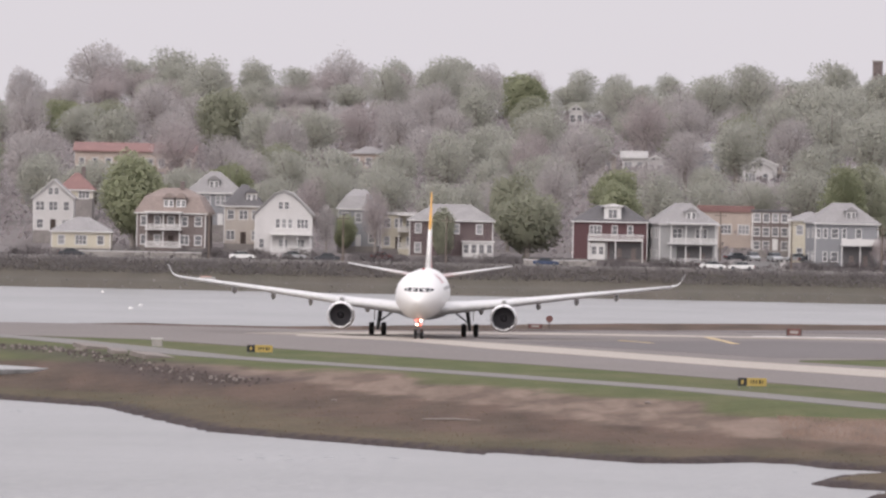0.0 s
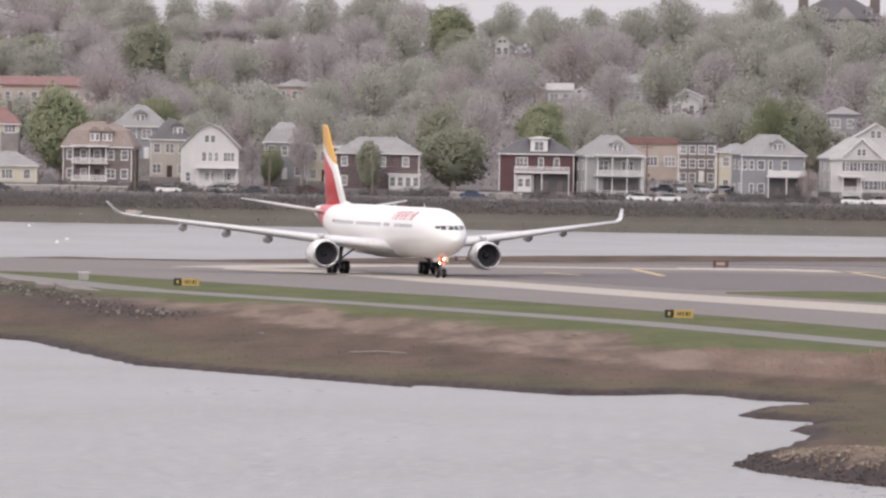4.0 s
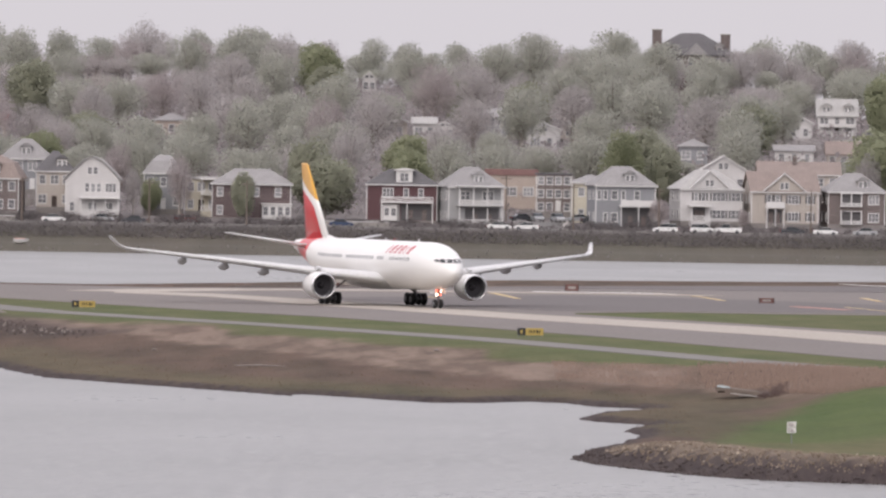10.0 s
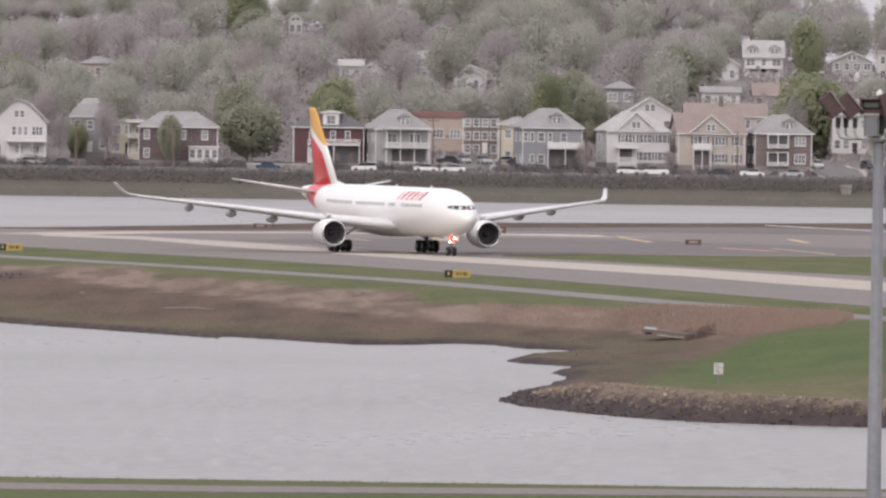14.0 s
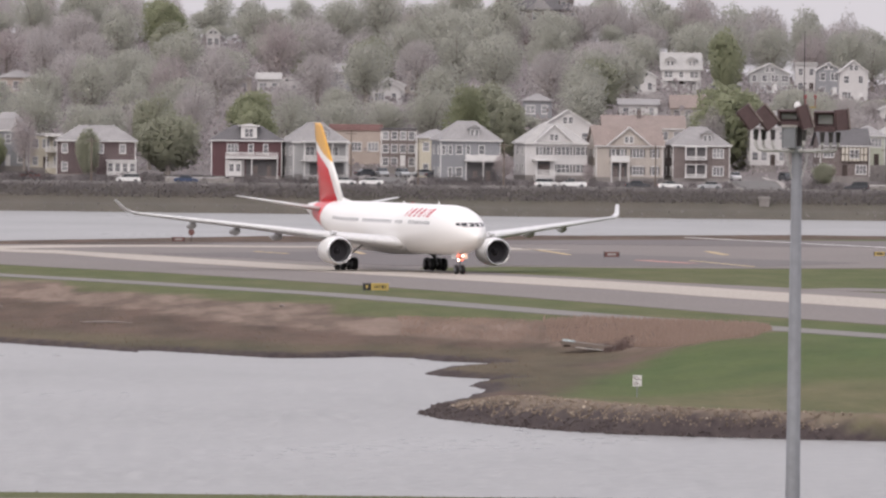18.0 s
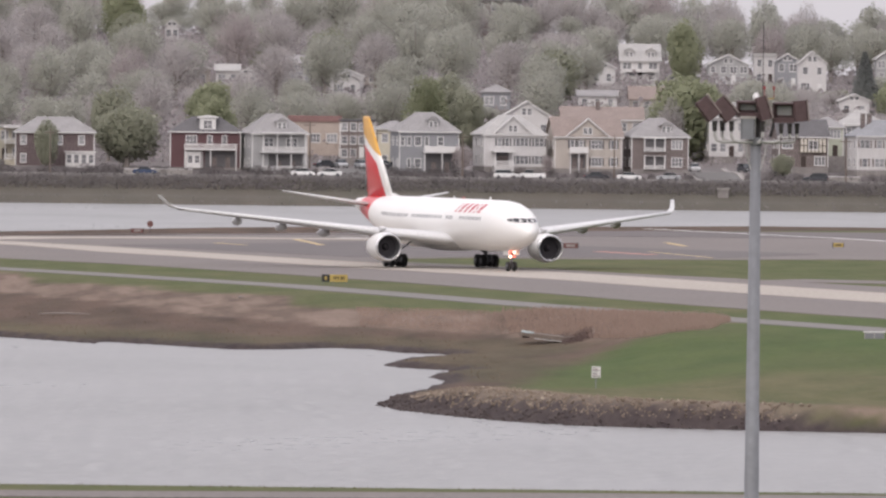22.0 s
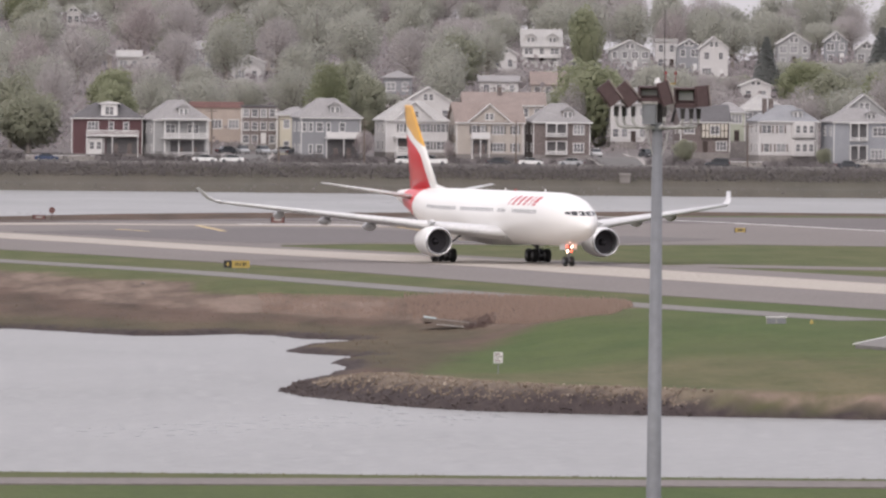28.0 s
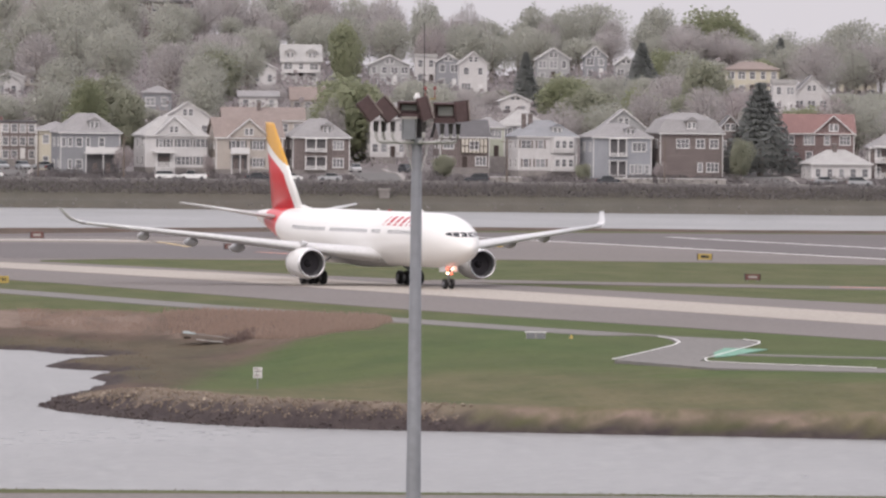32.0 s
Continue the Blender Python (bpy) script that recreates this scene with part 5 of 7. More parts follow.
house("bungalow", 185.3, 2280.0, 2.2, 12.7, 4.0, 6.7, 'hip', WHITE_SIDING, ROOF_PALE, floors=1, cols=5, chimney=(0.45,), rz=8, label="small white bungalow with pale roof and chimney")
house("house", 196.7, 2288.0, 2.9, 9.3, 6.5, 9.4, 'hip', BRICK_BROWN, ROOF_GREY, floors=2, cols=3, porch=(0.1, 0.5, 2, "TRIM"), label="brown brick house with white porch at the bend")

hill_house("long_building", -96.5, 2522.0, 16.5, 24.1, 4.8, 6.4, 'gableside', PALE_BRICK, ROOF_RED, floors=1, cols=9)
hill_house("house", -106.5, 2542.0, 17.5, 5.7, 2.0, 3.5, 'gableside', WHITE_SIDING, ROOF_GREY)
hill_house("house", -88.5, 2546.0, 17.7, 4.4, 1.8, 2.8, 'gable', WHITE_SIDING, ROOF_PALE)
hill_house("house", -68.7, 2502.0, 15.4, 4.5, 2.8, 4.5, 'gable', GREY_SIDING, ROOF_GREY)
hill_house("house", -50.2, 2556.0, 18.2, 7.5, 3.7, 5.1, 'hip', PALE_BRICK, ROOF_GREY)
hill_house("house", -57.3, 2556.0, 18.2, 2.9, 3.3, 4.6, 'gable', WHITE_SIDING, ROOF_PALE)
hill_house("house", -3.0, 2556.0, 18.2, 6.3, 4.2, 5.5, 'gable', BEIGE_SIDING, ROOF_BROWN)
hill_house("house", 3.9, 2566.0, 18.8, 4.9, 3.3, 4.6, 'gableside', WHITE_SIDING, ROOF_PALE)
hill_house("house", 8.3, 2560.0, 18.4, 3.5, 3.1, 4.2, 'gable', WHITE_SIDING, ROOF_GREY)
hill_house("house", 28.8, 2524.0, 16.6, 6.1, 3.9, 5.6, 'gable', WHITE_SIDING, ROOF_PALE)
hill_house("house", 26.2, 2624.0, 21.7, 6.3, 3.4, 5.1, 'hip', GREY_SIDING, ROOF_GREY)
hill_house("house", 36.6, 2572.0, 19.1, 6.6, 3.3, 4.9, 'hip', BEIGE_SIDING, ROOF_GREY)
hill_house("house", -39.5, 2780.0, 29.5, 3.3, 3.3, 4.8, 'gable', WHITE_SIDING, ROOF_PALE)
hill_house("house", -8.8, 2768.0, 29.0, 3.1, 3.3, 4.8, 'gable', WHITE_SIDING, ROOF_GREY)
hill_house("house", -118.2, 2860.0, 31.6, 7.9, 3.1, 4.5, 'hip', WHITE_SIDING, ROOF_PALE)
hill_house("house", -73.9, 2860.0, 31.7, 14.8, 3.7, 5.4, 'hip', BEIGE_SIDING, ROOF_BROWN)
hill_house("house", -60.5, 2860.0, 32.5, 5.2, 2.9, 4.2, 'gable', WHITE_SIDING, ROOF_PALE)
hill_house("house", 1.8, 2860.0, 32.0, 7.9, 3.9, 5.7, 'gableside', GREY_SIDING, ROOF_GREY)
hill_house("house", 76.7, 2860.0, 31.0, 7.6, 4.9, 6.5, 'gable', BEIGE_SIDING, ROOF_GREY)
hill_house("house", 90.8, 2860.0, 32.6, 3.8, 3.8, 5.1, 'gable', WHITE_SIDING, ROOF_PALE)
hill_house("house", 95.3, 2642.0, 20.7, 8.6, 4.6, 8.3, 'gableside', WHITE_SIDING, ROOF_PALE, dormers=(0.22, 0.78), porch=(0.1, 0.9, 1, "TRIM"))
hill_house("house", 85.1, 2586.0, 19.3, 5.6, 4.2, 5.9, 'gable', WHITE_SIDING, ROOF_PALE)
hill_house("house", 105.4, 2644.0, 19.1, 6.3, 3.0, 5.0, 'hip', GREY_SIDING, ROOF_PALE)
hill_house("house", 81.0, 2490.0, 14.6, 8.0, 3.1, 4.2, 'gableside', WHITE_SIDING, ROOF_GREY)
hill_house("house", 91.6, 2498.0, 14.3, 6.9, 2.8, 5.4, 'gableside', BEIGE_SIDING, ROOF_BROWN)
hill_house("house", 59.7, 2482.0, 14.3, 5.9, 4.0, 5.4, 'hip', GREY_SIDING, ROOF_GREY)
hill_house("house", 49.9, 2420.0, 10.9, 6.4, 3.2, 5.0, 'gable', YELLOW_SIDING, ROOF_BROWN)
hill_house("house", 21.0, 2578.0, 19.4, 10.3, 4.4, 6.1, 'gableside', GREY_SIDING, ROOF_GREY)
hill_house("house", 29.1, 2532.0, 16.9, 7.2, 4.3, 5.8, 'gable', WHITE_SIDING, ROOF_BROWN)
hill_house("house", 118.6, 2728.0, 20.1, 9.3, 4.7, 7.0, 'gable', PALE_GREY_SIDING, ROOF_PALE)
hill_house("house", 128.6, 2764.0, 20.5, 5.0, 6.3, 7.1, 'flat', WHITE_SIDING, ROOF_PALE)
hill_house("house", 132.5, 2736.0, 19.5, 5.5, 6.2, 8.0, 'gable', GREY_SIDING, ROOF_GREY)
hill_house("house", 136.4, 2700.0, 18.3, 6.4, 6.9, 9.7, 'gable', WHITE_SIDING, ROOF_PALE)
hill_house("house", 138.1, 2554.0, 13.3, 6.5, 3.9, 5.3, 'gable', WHITE_SIDING, ROOF_PALE)
hill_house("house", 158.1, 2762.0, 21.4, 7.6, 5.2, 7.8, 'gable', PALE_GREY_SIDING, ROOF_PALE)
hill_house("house", 166.8, 2744.0, 22.3, 5.2, 4.9, 7.3, 'gable', GREY_SIDING, ROOF_GREY)
hill_house("house", 172.4, 2722.0, 21.5, 4.9, 3.9, 5.9, 'gable', PALE_GREY_SIDING, ROOF_PALE)
hill_house("house", 196.2, 2652.0, 18.8, 11.9, 5.8, 7.5, 'hip', YELLOW_SIDING, ROOF_BROWN)
hill_house("house", 196.2, 2558.0, 15.1, 4.9, 6.3, 7.3, 'flat', WHITE_SIDING, ROOF_PALE)
hill_house("house", 203.0, 2570.0, 14.9, 7.8, 4.1, 8.3, 'gable', WHITE_SIDING, ROOF_DARK)
hill_house("house", 237.3, 2860.0, 18.4, 8.7, 6.2, 8.7, 'hip', YELLOW_SIDING, ROOF_GREY)
hill_house("house", 195.5, 2860.0, 27.9, 9.5, 3.2, 5.1, 'hip', GREY_SIDING, ROOF_GREY)
hill_house("house", 207.4, 2860.0, 26.2, 6.8, 3.2, 4.6, 'hip', WHITE_SIDING, ROOF_GREY)


def mansion():
    """The big house on the crest, with two tall chimneys."""
    x, y = 66.3, 2790.0
    g = height_at(x, y)
    h = thing("mansion", "large dark brick mansion with slate roof and tall chimneys", "house", pose(x, y, g), "houses on the hillside")
    e = 39.4 - g
    part("wall", Shape().box(-10.2, 10.2, 0, 13, -1, e), BRICK_BROWN, h)
    base = [(-10.6, -0.6), (10.6, -0.6), (10.6, 13.6), (-10.6, 13.6)]
    part("roof", Shape().loft([[Vector((a * k, 6.5 + (b - 6.5) * k, z)) for a, b in base] for k, z in ((1.0, e - 0.3), (1.0, e), (0.55, e + 3.0), (0.26, e + 4.8), (0.18, e + 5.0))]), ROOF_DARK, h, "steep slate roof with a flat top")
    part("front_gable", Shape().loft([[Vector((1.2 + a, yy, b)) for a, b in ((-3.0, e - 0.2), (3.0, e - 0.2), (0, e + 2.6))] for yy in (6.0, -0.9)]), ROOF_GREY, h, "broad front gable")
    for cx, top in ((-8.0, 44.9), (8.0, 44.0)):
        ch = part("chimney", Shape().box(cx - 1.1, cx + 1.1, 2.0, 4.4, e - 1, top - g, 0.1), CHIMNEY_BRICK, h, "tall brick chimney")
        part("chimney_cap", Shape().box(cx - 1.25, cx + 1.25, 1.85, 4.55, top - g, top - g + 0.3, 0.1), CONCRETE, ch, "stone chimney cap")
    for dx in (-5.6, 6.6):
        dm = part("dormer", Shape().box(dx - 1.0, dx + 1.0, 0.6, 5, e, e + 2.0), BRICK_BROWN, h, "roof dormer")
        part("dormer_roof", Shape().loft([[Vector((dx + a, yy, b)) for a, b in ((-1.3, e + 1.9), (1.3, e + 1.9), (0, e + 3.0))] for yy in (5.2, 0.3)]), ROOF_GREY, dm)
        window(dm, dx, 0.59, e + 1.0, 1.0, 1.4)
    for fl in range(2):
        for c in range(7):
            window(h, -9.0 + 3.0 * c, -0.01, e - 1.8 - 3.2 * fl, 1.1, 1.7)


mansion()


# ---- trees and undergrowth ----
# Colours down to HEDGE are lightened to stand in for distance haze.
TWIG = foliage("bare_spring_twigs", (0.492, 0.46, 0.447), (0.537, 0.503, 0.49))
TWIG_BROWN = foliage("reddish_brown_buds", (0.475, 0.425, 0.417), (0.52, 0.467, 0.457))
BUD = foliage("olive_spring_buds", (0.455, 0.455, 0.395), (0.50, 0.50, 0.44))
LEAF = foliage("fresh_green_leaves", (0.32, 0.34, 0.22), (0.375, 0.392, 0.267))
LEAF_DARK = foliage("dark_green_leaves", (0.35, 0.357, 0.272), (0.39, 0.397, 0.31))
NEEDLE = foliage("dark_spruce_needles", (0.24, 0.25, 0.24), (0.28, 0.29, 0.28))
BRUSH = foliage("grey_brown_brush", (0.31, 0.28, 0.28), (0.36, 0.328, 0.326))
HEDGE = foliage("dark_shore_hedge", (0.172, 0.157, 0.155), (0.2, 0.184, 0.181))
REED = foliage("dry_tan_reeds", (0.30, 0.225, 0.185), (0.37, 0.28, 0.23))
TWIG_DARK = foliage("dark_reddish_bramble", (0.12, 0.085, 0.08), (0.16, 0.115, 0.105))
TUFT = foliage("marsh_grass_tufts", (0.15, 0.118, 0.085), (0.18, 0.145, 0.105))


def scatter_mesh(name, points, sizes, seed, material, tall=1.0, ways=None, swell=None):
    """Many small quads, one for each point, turned at random: leaf clumps, twigs, reeds."""
    r = np.random.RandomState(seed)
    n = len(points)
    a = r.normal(size=(n, 3)) if ways is None else ways
    a = a / (np.linalg.norm(a, axis=1, keepdims=True) + 1e-9)
    b = np.cross(a, r.normal(size=(n, 3)))
    b = b / (np.linalg.norm(b, axis=1, keepdims=True) + 1e-9)
    s = np.asarray(sizes)[:, None]
    u, v = a * s * tall, b * s
    if swell is not None:
        v = np.where((np.cross(u, v) * swell).sum(1, keepdims=True) > 0, -v, v)
    quad = np.stack([points - u - v * 0.6, points - u * 0.3 + v, points + u + v * 0.4, points + u * 0.4 - v], 1).reshape(-1, 3)
    me = bpy.data.meshes.new(name)
    me.vertices.add(4 * n)
    me.vertices.foreach_set("co", quad.astype(np.float32).ravel())
    me.loops.add(4 * n)
    me.loops.foreach_set("vertex_index", np.arange(4 * n, dtype=np.int32))
    me.polygons.add(n)
    me.polygons.foreach_set("loop_start", np.arange(0, 4 * n, 4, dtype=np.int32))
    me.materials.append(material)
    me.update(calc_edges=True)
    if swell is not None:
        me.polygons.foreach_set("use_smooth", [True] * n)
        k = swell / (np.linalg.norm(swell, axis=1, keepdims=True) + 1e-9)
        me.normals_split_custom_set_from_vertices(np.repeat(k, 4, axis=0).tolist())
    return me


def crown_points(r, kind, n):
    """Points of a broad uneven crown, thicker towards its outside, and the way each twig grows."""
    middle, tall, wide = (4.4, 5.2, 3.9) if kind == "leafy" else (5.5, 4.8, 4.0)
    q = r.normal(size=(n, 3))
    q /= np.linalg.norm(q, axis=1, keepdims=True)
    reach = np.full(n, 0.62)
    for _ in range(9):
        b = r.normal(size=3)
        b /= np.linalg.norm(b)
        reach = np.maximum(reach, 0.62 + r.uniform(0.12, 0.42) * np.exp(-(1 - q @ b) / r.uniform(0.08, 0.2)))
    rad = r.uniform(0.0, 1.0, n) ** 0.45 * reach * (1 + 0.055 * r.normal(size=n))
    pts = q * rad[:, None] * np.array([wide, wide, tall])
    low = np.clip(-pts[:, 2] / tall, 0, 1)
    pts[:, :2] *= (1 - 0.35 * low ** 2)[:, None]
    pts[:, 2] += middle
    return pts, q + np.array([0, 0, 0.6]) + 0.45 * r.normal(size=(n, 3))


def spruce_points(r, kind, n):
    """Points of a tall cone in tiers."""
    tier = r.randint(0, 15, n)
    f = r.uniform(0, 1, n) ** 0.5
    ang = r.uniform(0, 2 * math.pi, n)
    rad = f * (3.7 - 0.235 * tier) * (1 + 0.12 * np.sin(ang * 5 + tier))
    pts = np.stack([rad * np.cos(ang), rad * np.sin(ang), 1.0 + 0.62 * tier - 0.35 * rad * 0.5 + r.uniform(0, 0.45, n)], 1)
    return pts, np.stack([np.cos(ang), np.sin(ang), -0.2 + 0.3 * r.normal(size=n)], 1)


def build_tree(seed, kind, leaf, quads, label):
    """A tree 10 m high and about 8 m wide: trunk with limbs, and a crown of loose clumps."""
    r = np.random.RandomState(seed)
    t = thing({"bare": "bare_tree", "bud": "budding_tree", "spruce": "spruce"}.get(kind, "leafy_tree"), label, "tree", group="trees of the far shore")
    s = Shape()
    lean = Vector((r.uniform(-0.3, 0.3), r.uniform(-0.3, 0.3), 0))
    s.tube([(0, 0, -1.2), (0, 0, 0.6), lean * 0.5 + Vector((0, 0, 3.0)), lean + Vector((0, 0, 6.0))], [0.34, 0.26, 0.2, 0.08], 8)
    pts, ways = (spruce_points if kind == "spruce" else crown_points)(r, kind, quads)
    if kind != "spruce":
        for k in range(12):
            tip = Vector(pts[r.randint(len(pts))])
            s.tube([lean * 0.5 + Vector((0, 0, r.uniform(1.6, 4.0))), Vector((tip.x * 0.45, tip.y * 0.45, tip.z * 0.5 + 1.6)), tip], [0.13, 0.075, 0.02], 5)
    part("trunk", s, BARK, t, "grey-brown trunk with limbs")
    swell = (pts - np.array([0, 0, 4.0])) / 4.0 + np.array([0, 0, 0.5])
    if kind == "bare":
        me = scatter_mesh("crown", pts, r.uniform(0.035, 0.06, len(pts)), seed, leaf, 4.2, ways, swell)
    elif kind == "bud":
        me = scatter_mesh("crown", pts, r.uniform(0.07, 0.12, len(pts)), seed, leaf, 1.5, ways, swell)
    else:
        me = scatter_mesh("crown", pts, r.uniform(0.085, 0.15, len(pts)), seed, leaf, 1.25, None, swell)
    part("crown", me, None, t)
    t["top"] = float(np.percentile(pts[:, 2], 99))
    return t


SAY = {"bare": "tall bare tree with fine grey-brown twigs", "bud": "tree with olive spring buds and thin foliage", "green": "round tree in fresh green leaf",
       "dark": "dense dark green tree in leaf", "brown": "tree with reddish-brown spring buds", "spruce": "tall dark green spruce"}
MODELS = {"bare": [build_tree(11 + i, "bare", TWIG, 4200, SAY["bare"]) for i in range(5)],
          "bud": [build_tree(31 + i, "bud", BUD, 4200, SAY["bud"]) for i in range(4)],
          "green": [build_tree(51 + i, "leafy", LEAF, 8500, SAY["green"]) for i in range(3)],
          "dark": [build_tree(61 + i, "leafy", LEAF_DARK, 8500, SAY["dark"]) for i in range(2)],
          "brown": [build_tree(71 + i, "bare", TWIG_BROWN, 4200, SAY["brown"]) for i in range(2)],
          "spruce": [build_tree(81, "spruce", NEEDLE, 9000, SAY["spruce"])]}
USED = set()


def plant(kind, x, y, top, wide, rnd):
    """Sets a tree on the ground so that it reaches the height top."""
    g = height_at(x, y)
    model = rnd.choice(MODELS[kind])
    high = max(3.0, top - g)
    m = Matrix.LocRotScale((x, y, g), Euler((0, 0, rnd.uniform(0, 6.28))), (wide / 7.0, wide / 7.0, high / model["top"]))
    if model.name in USED:
        ob = copy_thing(model, Matrix())
    else:
        ob = model
        USED.add(model.name)
    ob.matrix_basis = m
    return ob


rnd = random.Random(5)
TREES = [("green", -87.7, 2302, 19.9, 15.5), ("brown", -43.2, 2286, 14.9, 6.0), ("green", -48.9, 2292, 10.1, 5.4), ("dark", -15.6, 2287, 14.6, 14.5),
         ("dark", -19.4, 2315, 17.9, 10), ("green", 1.0, 2318, 16.5, 10.5), ("bud", 10.5, 2322, 15.6, 6.5), ("green", 42.9, 2338, 20.3, 10.0), ("bud", -109.5, 2400, 20.4, 9.3),
         ("bud", -50.6, 2330, 17.4, 7.0), ("bud", -27.0, 2330, 16.0, 8.0), ("dark", 50.5, 2342, 18.2, 8.5), ("green", 94.2, 2338, 21.1, 19.0), ("brown", 48.6, 2278, 8.2, 5.2),
         ("brown", 64.6, 2277, 6.6, 3.0), ("spruce", 171.7, 2298, 21.3, 16.5), ("dark", 166.7, 2281, 10.4, 5.6), ("brown", 190.5, 2342, 18.5, 10.5), ("bare", 90.4, 2330, 17.1, 7.0),
         ("brown", -56.1, 2330, 16.8, 8.0), ("bare", -52.0, 2284, 12.0, 4.0), ("bare", 104.5, 2296, 12.5, 5.0), ("bud", 173.0, 2330, 16.5, 8), ("dark", -31.0, 2277.5, 11.6, 6.0), ("brown", 150.5, 2274, 6.0, 3.2), ("dark", 109.5, 2277, 7.0, 5.0), ("dark", 136.0, 2275, 5.6, 3.6), ("green", 104.5, 2632, 33.3, 9.0), ("dark", 72.0, 2500, 26.5, 14.0), ("bud", 80.0, 2540, 28.5, 12.0),
         ("spruce", 168.2, 2600, 29.9, 10.5), ("spruce", 142.8, 2600, 27.6, 8.0), ("spruce", 213.0, 2790, 32.0, 8.0), ("dark", 171.0, 2450, 25.5, 12.0), ("dark", -66.0, 2480, 23.0, 12.0), ("bud", -20.0, 2500, 25.0, 13.0), ("dark", 12.0, 2620, 31.0, 12.0)]
TREES += [("bud", 55.0, 2768, 39.0, 10), ("bare", 62.0, 2772, 37.6, 9), ("bud", 69.0, 2770, 38.0, 9), ("bare", 77.5, 2768, 40.0, 11), ("bare", 58.5, 2776, 38.6, 8), ("bud", 73.5, 2764, 37.6, 9)]
for kind, x, y, top, wide in TREES:
    plant(kind, x, y, top, wide, rnd)
CREST = [(-118, 44.7, 15.9), (-101, 43.9, 13.5), (-82, 41.9, 9.0), (-62, 44.2, 13.5), (-50, 42.6, 8.5), (-36, 43.3, 12.3), (-28, 41.8, 8.4), (-8, 41.1, 8.0), (12, 40.4, 8.0),
         (31, 42.0, 13.5), (50, 43.9, 12.3), (85, 42.6, 10.8), (106, 42.3, 13.5), (96, 41.8, 12.0), (115, 40.0, 10.8), (122, 39.5, 12.1), (157, 38.2, 9.6), (171, 38.9, 16.0),
         (201, 37.6, 17.0), (217, 32.8, 9.0), (232, 35.4, 16.0), (-131, 34.5, 10), (187, 38.4, 11), (73, 38.5, 8.5), (-20, 40.5, 9), (40, 40.0, 9), (22, 40.5, 9), (142, 38.2, 10),
         (132, 39.2, 10), (-72, 40.5, 9), (-92, 40.5, 10), (0, 40.3, 9), (-42, 41.0, 9), (62, 38.0, 8), (-110, 41.5, 10), (246, 34.6, 14), (-146, 31.0, 10), (164, 37.5, 9), (209, 34.0, 9)]
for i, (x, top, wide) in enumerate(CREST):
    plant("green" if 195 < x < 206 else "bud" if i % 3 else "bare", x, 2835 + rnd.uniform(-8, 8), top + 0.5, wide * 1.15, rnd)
ridge_x = sorted((x, top) for x, top, _ in CREST)
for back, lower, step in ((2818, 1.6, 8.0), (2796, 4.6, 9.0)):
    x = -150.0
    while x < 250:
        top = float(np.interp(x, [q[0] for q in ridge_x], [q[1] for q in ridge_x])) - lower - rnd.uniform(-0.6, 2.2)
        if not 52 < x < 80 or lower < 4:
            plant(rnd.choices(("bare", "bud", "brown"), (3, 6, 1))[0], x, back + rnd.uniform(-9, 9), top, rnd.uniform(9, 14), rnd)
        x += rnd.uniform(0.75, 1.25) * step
HOMES = [(o.location.x, o.location.y, o["sill"], o["half"]) for o in scene.objects if o.get("sill") is not None]


def clear_top(px, py, wide, top):
    """Trees in front of the hillside houses stay low enough to leave them in view."""
    for hx, hy, sill, half in HOMES:
        if py < hy and abs(px * hy / py - hx) < half + wide * 0.33 * hy / py:
            top = min(top, 21.2 + (sill + 0.8 - 21.2) * py / hy)
    return top


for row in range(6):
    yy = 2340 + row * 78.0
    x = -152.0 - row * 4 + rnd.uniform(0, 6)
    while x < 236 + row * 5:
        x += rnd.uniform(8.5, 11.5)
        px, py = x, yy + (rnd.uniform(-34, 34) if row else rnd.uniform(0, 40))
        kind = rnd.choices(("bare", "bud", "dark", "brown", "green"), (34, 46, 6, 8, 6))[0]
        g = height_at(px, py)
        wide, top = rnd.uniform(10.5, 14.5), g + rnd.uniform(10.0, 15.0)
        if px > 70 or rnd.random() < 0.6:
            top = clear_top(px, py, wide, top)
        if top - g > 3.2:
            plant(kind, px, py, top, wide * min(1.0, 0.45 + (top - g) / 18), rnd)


bush_model = build_tree(91, "leafy", HEDGE, 1500, "clipped dark green garden bush")
bush_model.name = "bush"
bush_model["category"], bush_model["group"] = "bush", "garden bushes"
first = True
bx = -108.0
while bx < 200:
    for lo, hi in ((91.5, 103.0), (166.0, 180.5), (21.5, 31.0)):
        if lo < bx < hi:
            bx = hi
    size = rnd.uniform(1.5, 3.9)
    by = rnd.uniform(2270.5, 2275.5)
    m = Matrix.LocRotScale((bx, by, height_at(bx, by) - size * 0.35), Euler((0, 0, rnd.uniform(0, 6))), (size / 5.5, size / 5.5, size * 0.9 / 8.0))
    ob = bush_model if first else copy_thing(bush_model, Matrix())
    ob.matrix_basis = m
    first = False
    bx += rnd.uniform(1.2, 3.6)


